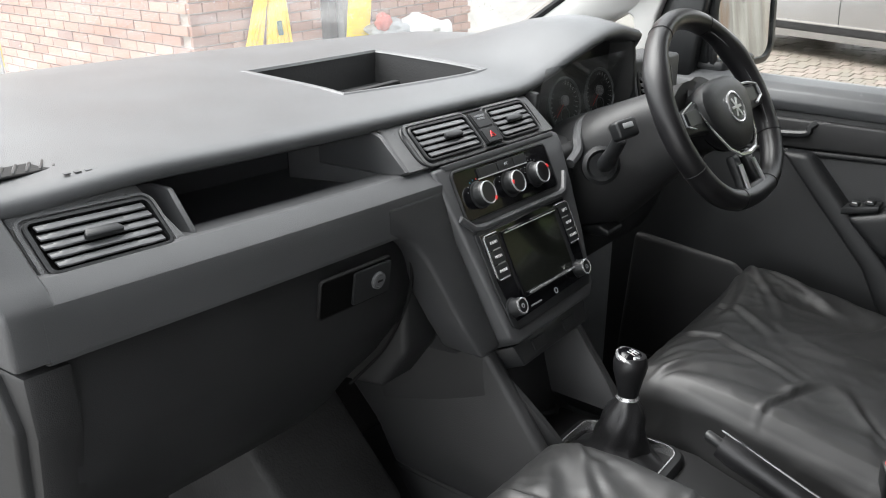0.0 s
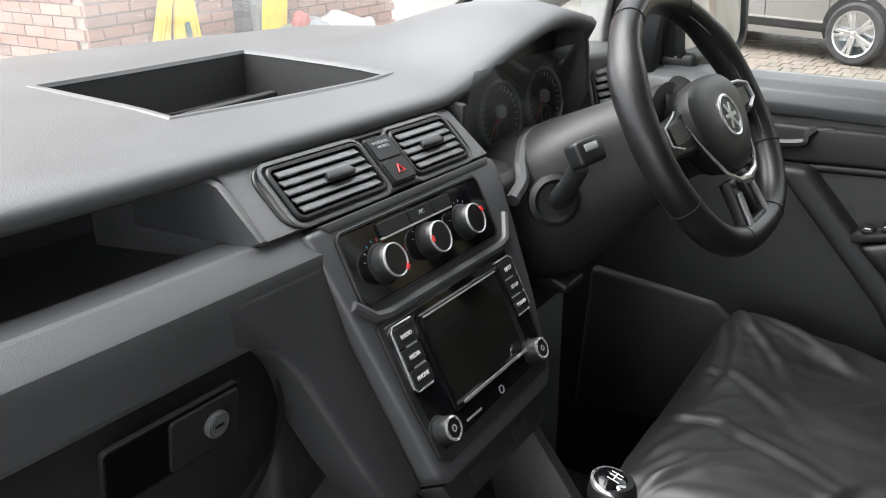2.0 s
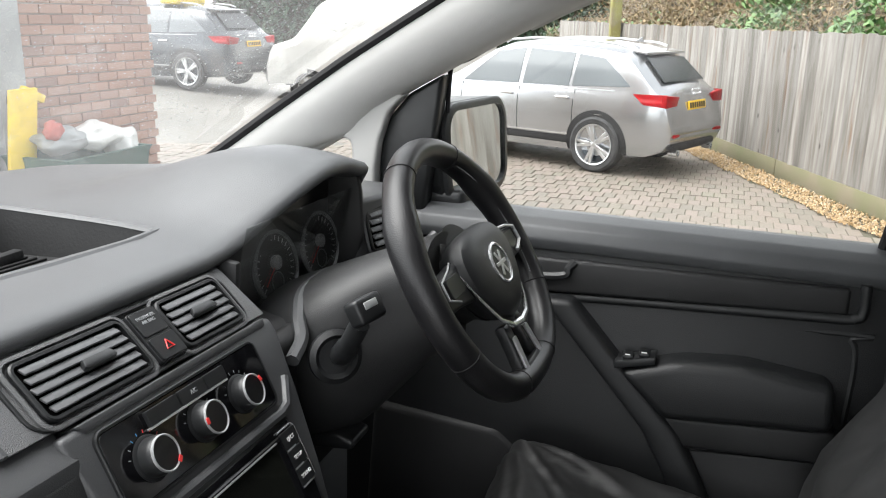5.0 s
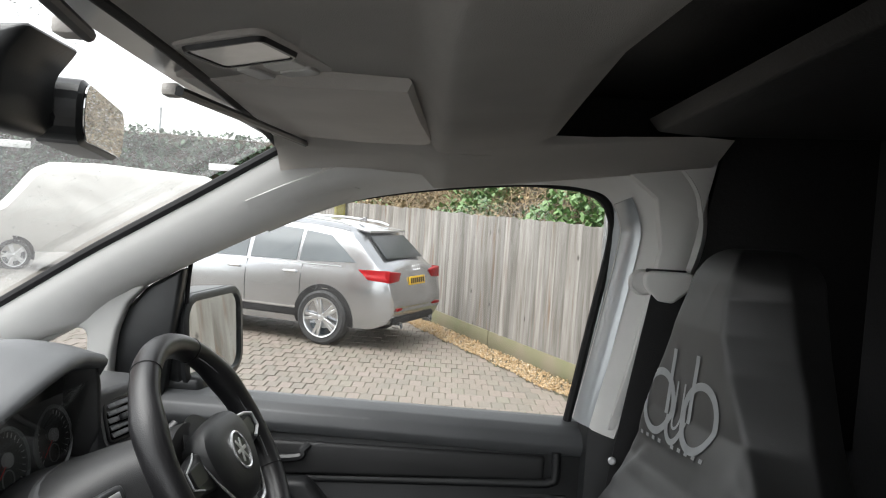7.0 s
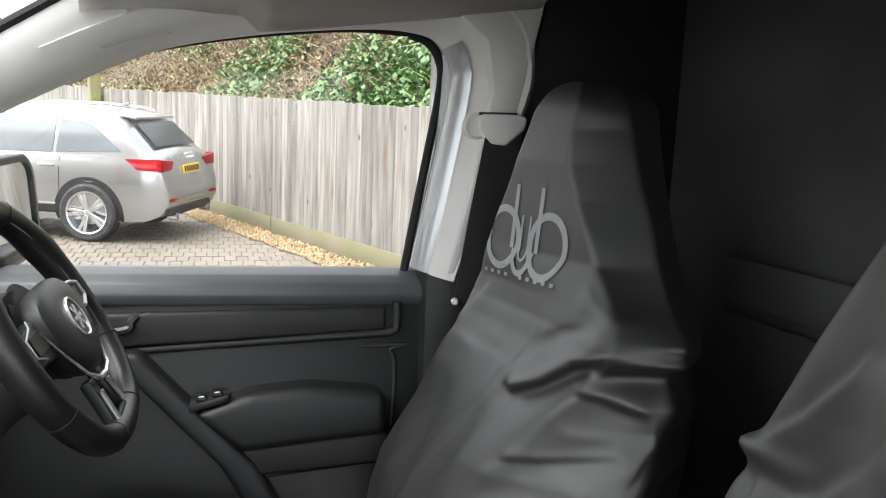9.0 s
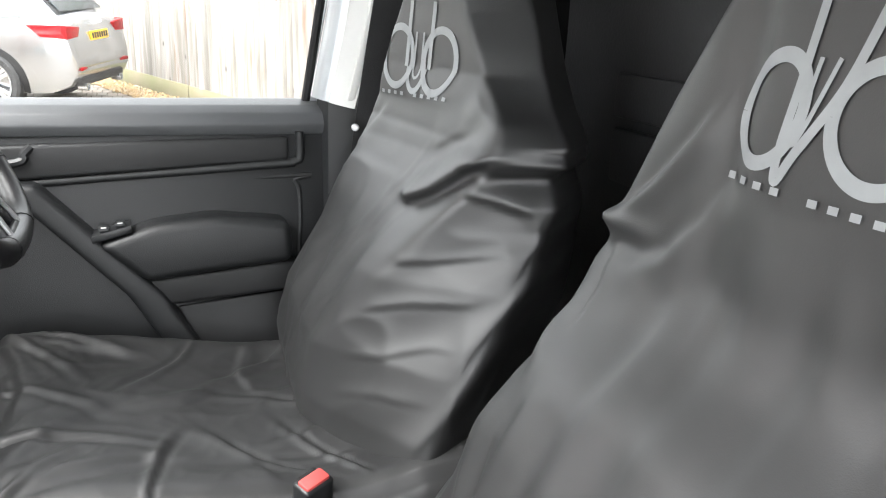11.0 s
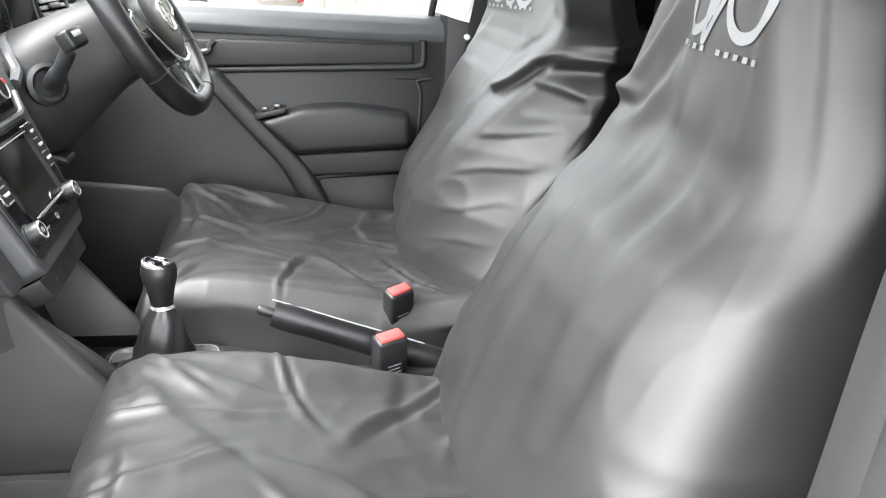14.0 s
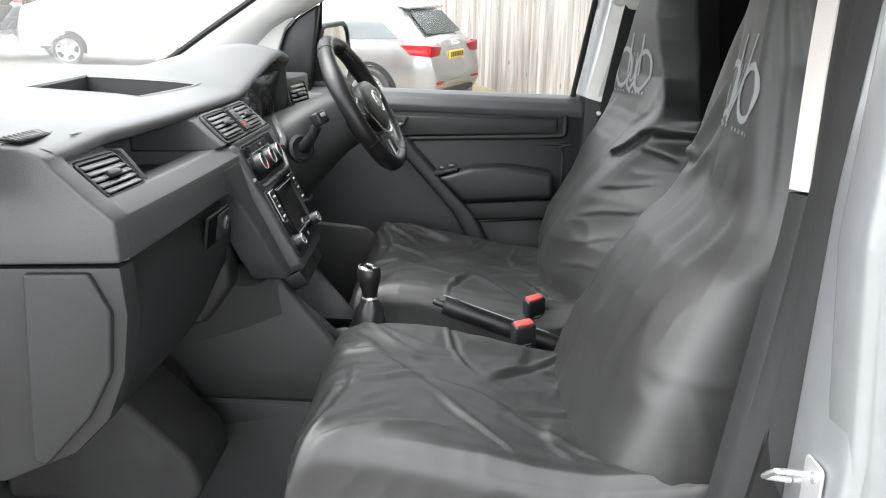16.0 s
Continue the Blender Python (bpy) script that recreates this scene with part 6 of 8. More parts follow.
def build_seat(cx, seed, inner, label, lx, wide):
    seat = thing("driver_chair" if inner < 0 else "passenger_chair", label, "car seat", "covered front seats", at=(cx, 0.1, 0.43))
    bv, bf, cv, cf, seam = seat_meshes(cx, seed, inner)
    back = mesh_ob("backrest_cover", bv, bf, M_COVER, seat, "creased nylon cover over backrest and head restraint")
    back.data.set_sharp_from_angle(angle=radians(180))
    cush = mesh_ob("cushion_cover", cv, cf, M_COVER, seat, "creased nylon cover over the seat cushion")
    cush.data.set_sharp_from_angle(angle=radians(180))
    part("piping", tube([p + Vector((-0.001 * inner, 0, 0)) for p in seam], 0.0018, 8), M_COVER, back, "raised seam down the cover's outer edge")
    part("seat_base", box((0.42, 0.46, 0.17), pose(cx, 0.16, 0.515), 0.02, 3), M_LOWER, seat, "dark plastic seat base")
    tree = BVHTree.FromPolygons(bv, bf)

    def on_back(x, z, lift=0.0012):
        hit, nrm, _, _ = tree.ray_cast(Vector((cx + x, 0.6, z)), Vector((0, -1, 0)))
        return (hit + Vector((0, lift, 0))) if hit else Vector((cx + x, -0.13, z))

    def strip(name, centre, width, parent_):
        centre = [(lx + wide * (x - lx), z) for x, z in centre]
        stroke(name, centre, width, parent_)

    def stroke(name, centre, width, parent_):
        """A printed stroke of that width along points of the backrest's front."""
        v, f = [], []
        for i, (x, z) in enumerate(centre):
            a, b = centre[max(i - 1, 0)], centre[min(i + 1, len(centre) - 1)]
            dx, dz = b[0] - a[0], b[1] - a[1]
            ln = math.hypot(dx, dz) or 1
            nx, nz_ = -dz / ln * width / 2, dx / ln * width / 2
            for q in (-1, -0.33, 0.33, 1):
                v.append(on_back(x + nx * q, z + nz_ * q))
            if i:
                n0 = len(v) - 8
                f += [(n0 + j, n0 + j + 1, n0 + j + 5, n0 + j + 4) for j in range(3)]
        mesh_ob(name, v, f, M_PRINT, parent_, "pale grey printed mark")

    # printed maker's mark: two rings, two tall bars, a looped stroke, and a row of small bars
    lz = 1.2535 if inner < 0 else 1.263
    arc = [(math.cos(a), math.sin(a)) for a in np.linspace(0, 2 * math.pi, 61)]
    if inner < 0:
        for sx in (-1, 1):
            strip("printed_mark", [(lx + sx * 0.0545 + 0.0395 * c, lz + 0.041 * s) for c, s in arc], 0.0105, back)
            strip("printed_mark", [(lx + sx * 0.0300, lz + z) for z in np.linspace(-0.012, 0.077, 18)], 0.0085, back)
        strip("printed_mark", [(lx - 0.0225 * math.cos(a), lz - 0.012 - 0.032 * math.sin(a)) for a in np.linspace(0, math.pi, 28)], 0.0085, back)
        strip("printed_mark", [(lx - 0.0095, lz + z) for z in np.linspace(0.036, -0.010, 8)] + [(lx - 0.0095 * math.cos(a), lz - 0.012 - 0.014 * math.sin(a)) for a in np.linspace(0.1, math.pi - 0.1, 12)] + [(lx + 0.0095, lz + z) for z in np.linspace(-0.010, 0.036, 8)], 0.0040, back)
    else:
        # the looped stroke is drawn in to a point and the outer ring spread to fit the camera's view of the slack cloth
        strip("printed_mark", [(lx + 0.0575 + 0.034 * c, lz + 0.0365 * s - 0.004 * c) for c, s in arc], 0.0105, back)
        strip("printed_mark", [(lx - 0.0490 + 0.0425 * c, lz - 0.002 + 0.0360 * s + 0.003 * c) for c, s in arc], 0.0110, back)
        loop = smooth_line([(lx + 0.0300, 0, lz + 0.077), (lx + 0.0330, 0, lz + 0.020), (lx + 0.0365, 0, lz - 0.026), (lx + 0.0330, 0, lz - 0.045), (lx + 0.0200, 0, lz - 0.025), (lx - 0.0100, 0, lz + 0.020), (lx - 0.0300, 0, lz + 0.077)], 8)
        strip("printed_mark", [(p.x, p.z) for p in loop], 0.0080, back)
        loop = smooth_line([(lx + 0.0190, 0, lz + 0.036), (lx + 0.0235, 0, lz - 0.002), (lx + 0.0250, 0, lz - 0.020), (lx + 0.0160, 0, lz - 0.004), (lx + 0.0010, 0, lz + 0.036)], 6)
        strip("printed_mark", [(p.x, p.z) for p in loop], 0.0040, back)
    for j in range(10):
        if j == 4:
            continue
        x = lx + 0.090 - 0.0200 * j
        zt = lz - 0.053 + 0.0009 * j if inner < 0 else lz - 0.050 - 0.0006 * j
        stroke("printed_bar", [(lx + wide * (x - lx) + 0.0045 - 0.0028 * q, zt) for q in range(4)], 0.0052, back)
    return seat


build_seat(0.378, 1.0, -1, "driver's seat under a creased black nylon cover", 0.0645, 0.96)
build_seat(-0.312, 2.0, 1, "passenger seat under a creased black nylon cover", 0.042, 0.90)

# ---- cab fittings ----
# seat belt guide on the driver's pillar with webbing
sb = thing("seat_belt", "black seat belt hanging from a pale pillar guide", "seat belt", at=(0.66, -0.16, 1.3))
gm = frame_of((0.662, -0.138, 1.402), (-1, 0.1, 0), (0, 1, 0))
part("guide", prism([(-0.044, -0.020), (-0.040, 0.000), (-0.012, 0.026), (0.012, 0.024), (0.032, 0.002), (0.034, -0.016), (0.026, -0.024), (-0.034, -0.024)], 0, 0.028, "z", 0.008, 3, None, gm), M_TRIM, sb, "pale grey belt guide")
part("bolt_cap", lathe([(0.021, 0.0), (0.021, 0.010), (0.017, 0.014)], gm @ pose(0.032, -0.004, 0), 24), M_TRIM, sb, "pale round bolt cap")
part("slot", box((0.060, 0.006, 0.008), gm @ pose(0, -0.024, 0.014), 0.002, 2), M_SMOOTH, sb)
rings = []
for t in np.linspace(0, 1, 12):
    z = lerp(1.395, 0.60, t)
    x, y = lerp(0.640, 0.560, t), lerp(-0.140, 0.010, t)
    rings.append([(x - 0.0012, y - 0.034, z), (x - 0.0012, y + 0.024, z), (x + 0.0012, y + 0.024, z), (x + 0.0012, y - 0.034, z)])
part("webbing", loft(rings), M_BELT, sb, "black woven webbing")
part("clasp", lathe([(0.006, 0), (0.006, 0.003), (0.004, 0.005)], frame_of((0.606, -0.066, 1.133), (-1, 0.2, 0)), 16), M_SATIN, sb)

# sun visors, overhead lamp, grab clips
for s in (1, -1):
    v = thing("sun_visor", "folded grey vinyl sun visor under the headliner", "sun visor", "sun visors", at=(s * 0.32, 0.35, 1.60))
    rows = [(s * (0.115 if s > 0 else 0.17), 0.470, 0.255), (s * 0.30, 0.455, 0.245), (s * 0.46, 0.43, 0.232), (s * 0.500, 0.415, 0.236), (s * 0.510, 0.405, 0.245)]
    rings = []
    for x, yf, yb in rows:
        zf = 1.594 + 0.012 * (1 - (x / 0.6) ** 2)
        zb = zf - 0.001
        rings.append([(x, yf, zf), (x, yf + 0.003, zf + 0.008), (x, yf - 0.004, zf + 0.014), (x, yb + 0.006, zb + 0.014), (x, yb, zb + 0.006), (x, yb + 0.004, zb - 0.003), (x, (yf + yb) / 2, (zf + zb) / 2 - 0.004)])
    part("visor_panel", loft(rings), M_VISOR, v)
    # Black strip painted as the shadow where the visor ends.
    part("recess", prism([(s * 0.512, 0.40), (s * 0.530, 0.385), (s * 0.528, 0.24), (s * 0.512, 0.235)], 1.600, 1.606, "z", 0.001, 1), M_BULK, v, "black strip for the shadow at the visor's end")
    part("pivot_rod", tube([(s * 0.10, 0.463, 1.590), (s * 0.54, 0.415, 1.590)], 0.005, 8), M_SMOOTH, v)
    part("clip", box((0.02, 0.016, 0.012), pose(s * 0.11, 0.472, 1.592), 0.003), M_VISOR, v)
    g = thing("grab_strip", "slim grey strip along the roof edge", "roof strip", "roof edge strips", at=(s * 0.58, 0.16, 1.60))
    part("strip", tube(smooth_line([(s * 0.590, 0.235, 1.590), (s * 0.594, 0.22, 1.584), (s * 0.598, 0.16, 1.582), (s * 0.594, 0.09, 1.584), (s * 0.590, 0.075, 1.590)], 5), 0.008, 10, flat=0.7), M_VISOR, g)

lamp = thing("roof_lamp", "unlit overhead reading lamp in a grey housing", "roof lamp", at=(0.04, 0.42, 1.61))
lm = frame_of((0.050, 0.380, 1.619), (0, -0.12, -1), (0.96, -0.25, 0))
part("housing", plate(0.165, 0.080, 0.012, 0.012, lm @ pose(0, 0, -0.004), bevel=0.004), M_VISOR, lamp)
part("lens", plate(0.066, 0.062, 0.008, 0.004, lm @ pose(-0.038, 0, 0.007), bevel=0.002), mat("lamp_lens", (0.75, 0.75, 0.73), 0.15, var=0.04, var_scale=50), lamp, "clear ribbed lens")
for k, x in enumerate((0.022, 0.056)):
    part("switch", plate(0.026, 0.030, 0.004, 0.004, lm @ pose(x, 0.010, 0.007), bevel=0.001), M_TRIM, lamp)
part("switch", plate(0.056, 0.014, 0.003, 0.004, lm @ pose(0.040, -0.024, 0.007), bevel=0.001), M_TRIM, lamp)
part("lens_rim", ring_plate(0.074, 0.070, 0.009, 0.004, 0.012, lm @ pose(-0.038, 0, 0)), M_SMOOTH, lamp)

# interior mirror on its stalk
im = thing("interior_mirror", "black interior mirror on a windscreen stalk", "interior mirror", at=(0, 0.52, 1.58))
mn = Vector((0.20, -0.98, -0.03))
mmx = frame_of((0.120, 0.536, 1.558), mn, (0.98, 0.20, 0))
part("shell", plate(0.205, 0.056, 0.024, 0.040, mmx @ pose(0, 0, -0.041), bevel=0.012), M_SMOOTH, im)
part("mirror_glass", plate(0.195, 0.048, 0.020, 0.002, mmx @ pose(0, 0, -0.0005), bevel=0.0005), M_MIRROR, im, "reflecting glass")
part("stalk", tube(smooth_line([(0.075, 0.548, 1.556), (0.045, 0.545, 1.553), (0.010, 0.548, 1.550)], 5), 0.012, 10), M_SMOOTH, im)
part("sensor_housing", prism([(0.515, 1.605), (0.535, 1.580), (0.536, 1.552), (0.541, 1.534), (0.560, 1.530), (0.595, 1.560), (0.600, 1.600)], -0.075, 0.020, "x", 0.008, 3), M_SMOOTH, im, "black sensor housing on the glass")

# scrap of card in the passenger footwell
tagged(part("card", box((0.09, 0.06, 0.003), pose(-0.34, 0.80, 0.436, 0, 4, 25), 0.001, 1), M_CARD), "scrap of brown card on the footwell floor", "card")
tagged(part("rubber_mat", box((0.42, 0.50, 0.008), pose(-0.36, 0.68, 0.436), 0.004, 2), M_RUBBER), "black ribbed rubber mat in the passenger footwell", "floor mat")
tagged(part("rubber_mat", box((0.42, 0.50, 0.008), pose(0.36, 0.68, 0.436), 0.004, 2), M_RUBBER), "black ribbed rubber mat in the driver's footwell", "floor mat")

# ---- cab warped by a fitted polynomial to suit the camera's view ----
VIEW_WARP = (
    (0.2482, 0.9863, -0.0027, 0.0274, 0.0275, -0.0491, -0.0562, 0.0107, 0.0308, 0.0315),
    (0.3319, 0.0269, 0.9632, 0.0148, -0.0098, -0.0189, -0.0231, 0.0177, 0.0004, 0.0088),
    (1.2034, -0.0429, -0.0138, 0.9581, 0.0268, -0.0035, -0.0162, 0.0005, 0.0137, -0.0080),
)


def warp_to_view(p):
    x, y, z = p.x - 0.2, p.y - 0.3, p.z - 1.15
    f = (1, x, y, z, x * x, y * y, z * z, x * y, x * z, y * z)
    return Vector([sum(a * b for a, b in zip(r, f)) for r in VIEW_WARP])


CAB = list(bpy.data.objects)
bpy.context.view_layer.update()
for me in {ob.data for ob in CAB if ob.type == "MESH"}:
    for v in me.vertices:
        v.co = warp_to_view(v.co)

# ---- outside ----
def island_mat(name, colors, rough=0.8, bump=0.3, bump_scale=80, stretch=(1, 1, 1)):
    """Colour picked for each loose piece of a mesh, with a little noise on top."""
    m = mat(name, colors[0], rough, var=0.12, var_scale=30, bump=bump, bump_scale=bump_scale, stretch=stretch)
    n, l = m.node_tree.nodes, m.node_tree.links
    geo = n.new("ShaderNodeNewGeometry")
    r = n.new("ShaderNodeValToRGB")
    r.color_ramp.elements[0].color, r.color_ramp.elements[1].color = (*colors[0], 1), (*colors[-1], 1)
    for k, c in enumerate(colors[1:-1]):
        r.color_ramp.elements.new((k + 1) / (len(colors) - 1)).color = (*c, 1)
    l.new(geo.outputs["Random Per Island"], r.inputs["Fac"])
    l.new(r.outputs[0], n["Principled BSDF"].inputs["Base Color"])
    return m


def piece_mat(name, colors, rough=0.8, bump=0.3, bump_scale=80):
    """Colour picked for each object."""
    m = mat(name, colors[0], rough, bump=bump, bump_scale=bump_scale)
    n, l = m.node_tree.nodes, m.node_tree.links
    oi = n.new("ShaderNodeObjectInfo")
    r = n.new("ShaderNodeValToRGB")
    r.color_ramp.elements[0].color, r.color_ramp.elements[1].color = (*colors[0], 1), (*colors[-1], 1)
    for k, c in enumerate(colors[1:-1]):
        r.color_ramp.elements.new((k + 1) / (len(colors) - 1)).color = (*c, 1)
    l.new(oi.outputs["Random"], r.inputs["Fac"])
    t = n.new("ShaderNodeTexNoise")
    t.inputs["Scale"].default_value, t.inputs["Detail"].default_value = 14, 5
    mx = n.new("ShaderNodeMixRGB")
    mx.blend_type, mx.inputs[0].default_value = "OVERLAY", 0.45
    l.new(r.outputs[0], mx.inputs[1]), l.new(t.outputs["Fac"], mx.inputs[2])
    l.new(mx.outputs[0], n["Principled BSDF"].inputs["Base Color"])
    return m


M_GROUND = mat("grey_yard_surface", (0.155, 0.148, 0.132), 0.62, var=0.18, var_scale=0.5, bump=0.3, bump_scale=40)
PAVE = [(0.196, 0.172, 0.142), (0.222, 0.186, 0.157), (0.180, 0.163, 0.136), (0.234, 0.194, 0.168), (0.198, 0.182, 0.146)]
M_PAVE = piece_mat("paving_block", PAVE, 0.55)
M_PAVES = island_mat("paving_blocks", PAVE, 0.55)
M_JOINT = mat("sandy_joint", (0.108, 0.098, 0.074), 0.85, color2=(0.098, 0.106, 0.060), var_scale=1.2, bump=0.4, bump_scale=90)
BRICK = [(0.34, 0.185, 0.135), (0.40, 0.235, 0.175), (0.30, 0.165, 0.125), (0.42, 0.26, 0.20), (0.24, 0.14, 0.115)]
M_BRICK = piece_mat("red_brown_brick", BRICK, 0.85)
M_BRICKS = island_mat("red_brown_bricks", BRICK, 0.85)
M_MORTAR = mat("mortar", (0.40, 0.345, 0.30), 0.9, var=0.1, var_scale=9, bump=0.4, bump_scale=200)
M_SILVER = mat("silver_car_paint", (0.43, 0.44, 0.455), 0.26, 0.85, var=0.02, var_scale=3, coat=0.7)
M_DARKCAR = mat("dark_grey_car_paint", (0.055, 0.065, 0.075), 0.25, 0.3, var=0.05, var_scale=3, coat=0.7)
M_TYRE = mat("tyre_rubber", (0.022, 0.022, 0.023), 0.75, var=0.2, var_scale=9, bump=0.3, bump_scale=150)
M_ALLOY = mat("alloy_wheel", (0.66, 0.67, 0.68), 0.28, 0.9, var=0.05, var_scale=9)
M_LAMP = mat("red_tail_lamp", (0.30, 0.004, 0.007), 0.30, var=0.2, var_scale=20, spec=0.15)
M_PLATE = mat("yellow_plate", (0.85, 0.52, 0.02), 0.4, var=0.04, var_scale=20)
# Base raised so the side windows keep the sky's reflection in their colour.
M_SIDEGLASS = mat("sky_bright_side_glass", (0.085, 0.10, 0.11), 0.38, var=0.1, var_scale=2, spec=1.0)
M_CARGLASS = mat("dark_car_glass", (0.02, 0.026, 0.03), 0.22, var=0.1, var_scale=2, spec=0.35)
M_SHEET = mat("pale_car_sheet", (0.56, 0.55, 0.52), 0.75, var=0.06, var_scale=1.5, bump=0.2, bump_scale=30)
M_YELLOW = mat("yellow_hose", (0.85, 0.62, 0.03), 0.45, var=0.08, var_scale=12)
M_ZINC = mat("grey_metal_box", (0.34, 0.36, 0.37), 0.5, 0.2, var=0.1, var_scale=5, bump=0.1, bump_scale=60)
M_BIN = mat("dark_green_plastic", (0.03, 0.10, 0.085), 0.5, var=0.15, var_scale=6)
M_BAG = mat("white_plastic_bag", (0.72, 0.73, 0.72), 0.4, var=0.08, var_scale=15, bump=0.6, bump_scale=25)
M_SOIL = mat("bank_soil", (0.045, 0.036, 0.024), 0.95, color2=(0.07, 0.057, 0.037), var_scale=2, bump=0.6, bump_scale=25)
M_TWIG = island_mat("dry_bramble_stem", [(0.224, 0.161, 0.098), (0.336, 0.252, 0.154), (0.154, 0.112, 0.077), (0.420, 0.336, 0.210)], 0.9)
M_LEAF = island_mat("bramble_leaf", [(0.066, 0.118, 0.048), (0.120, 0.215, 0.072), (0.165, 0.270, 0.095), (0.080, 0.150, 0.068)], 0.5, bump=0.1)
M_DRY = island_mat("dry_leaf", [(0.280, 0.196, 0.098), (0.196, 0.140, 0.077), (0.140, 0.140, 0.070), (0.364, 0.266, 0.154)], 0.8, bump=0.1)
M_IVY = island_mat("ivy_leaf", [(0.06, 0.10, 0.065), (0.09, 0.15, 0.09), (0.05, 0.08, 0.05), (0.14, 0.19, 0.13)], 0.6, bump=0.1)
M_GRAVEL = island_mat("golden_gravel", [(0.377, 0.246, 0.115), (0.492, 0.361, 0.205), (0.295, 0.189, 0.090), (0.558, 0.459, 0.328)], 0.7)
M_WOOD = mat("weathered_fence_wood", (0.285, 0.270, 0.250), 0.85, color2=(0.165, 0.150, 0.132), var_scale=2.6, rand=0.26, bump=0.5, bump_scale=40, stretch=(7, 7, 0.6))


def weather(m):
    """Knots and rusty streaks on the boards, shifted from board to board."""
    n, l = m.node_tree.nodes, m.node_tree.links
    b = n["Principled BSDF"]
    base = b.inputs["Base Color"].links[0].from_socket
    oi, tc, add = n.new("ShaderNodeObjectInfo"), n.new("ShaderNodeTexCoord"), n.new("ShaderNodeVectorMath")
    mul = n.new("ShaderNodeVectorMath")
    mul.operation = "MULTIPLY"
    mul.inputs[1].default_value = (0.0, 5.0, 37.0)
    l.new(oi.outputs["Random"], mul.inputs[0])
    l.new(tc.outputs["Object"], add.inputs[0]), l.new(mul.outputs[0], add.inputs[1])
    for q in [q for q in n if q.bl_idname == "ShaderNodeMapping"]:
        l.new(add.outputs[0], q.inputs["Vector"])
    for kind, stretch, scale, lo, hi, tone, amount in (("ShaderNodeTexNoise", (9, 9, 0.9), 1.6, 0.60, 0.74, (0.16, 0.085, 0.045), 0.65), ("ShaderNodeTexVoronoi", (1.0, 1.0, 0.62), 6.0, 0.13, 0.05, (0.045, 0.038, 0.034), 0.85)):
        mp, t, mr, mx = n.new("ShaderNodeMapping"), n.new(kind), n.new("ShaderNodeMapRange"), n.new("ShaderNodeMixRGB")
        mp.inputs["Scale"].default_value, t.inputs["Scale"].default_value = stretch, scale
        mr.inputs["From Min"].default_value, mr.inputs["From Max"].default_value, mr.inputs["To Max"].default_value = lo, hi, amount
        mx.inputs[2].default_value = (*tone, 1)
        l.new(add.outputs[0], mp.inputs["Vector"]), l.new(mp.outputs[0], t.inputs["Vector"])
        l.new(t.outputs[0], mr.inputs["Value"]), l.new(mr.outputs[0], mx.inputs[0])
        l.new(base, mx.inputs[1])
        base = mx.outputs[0]
    l.new(base, b.inputs["Base Color"])


weather(M_WOOD)
M_GBOARD = mat("mossy_gravel_board", (0.22, 0.19, 0.13), 0.9, color2=(0.17, 0.17, 0.09), var_scale=3, bump=0.4, bump_scale=50)

bm = bmesh.new()
bm.faces.new([bm.verts.new(p) for p in ((-400, -400, -0.06), (400, -400, -0.06), (400, 400, -0.06), (-400, 400, -0.06))])
# Dark tone added to cut the light bounced up into the cab.
tagged(part("ground", bm, mat("low_bounce_tarmac", (0.12, 0.115, 0.105), 0.75, var=0.2, var_scale=0.6, bump=0.4, bump_scale=60)), "worn grey tarmac out to the horizon", "ground", kind="structure")

# ---- fence ----
F0, FDIR = Vector((3.2, -2.388, 0)), Vector((0.9215, 0.3884, 0)).normalized()
FANG = math.degrees(math.atan2(FDIR.y, FDIR.x))
FOUT = Vector((-FDIR.y, FDIR.x, 0))
FLEN = 16.0
fence = thing("fence", "weathered silver-grey close-board timber fence", "fence", at=F0)
shapes = []
for k in range(4):
    w, lean = 0.118, (k - 1.5) * 0.002
    pts = [(-w / 2, -0.004), (-w / 2 + 0.003, 0.006), (w / 2, 0.014), (w / 2, -0.004)]
    bb = prism(pts, 0.0, 1.205 + 0.006 * (k % 3), "z", 0.002, 1)
    bmesh.ops.transform(bb, matrix=Matrix.Rotation(lean, 4, "Y"), verts=bb.verts)
    bmesh.ops.recalc_face_normals(bb, faces=bb.faces)
    me = bpy.data.meshes.new("board")
    bb.to_mesh(me)
    bb.free()
    me.materials.append(M_WOOD)
    shapes.append(me)
rf = random.Random(8)
fence_inv = Matrix.Translation(-F0)
for k in range(int(FLEN / 0.104)):
    ob = new("board", shapes[rf.randrange(4)])
    ob.parent, ob.matrix_parent_inverse = fence, fence_inv
    p = F0 + FDIR * (0.104 * k) + FOUT * rf.uniform(-0.003, 0.003)
    ob.matrix_basis = Matrix.Translation((p.x, p.y, 0.172 + rf.uniform(-0.006, 0.006))) @ Matrix.Rotation(radians(FANG + rf.uniform(-1, 1)), 4, "Z")
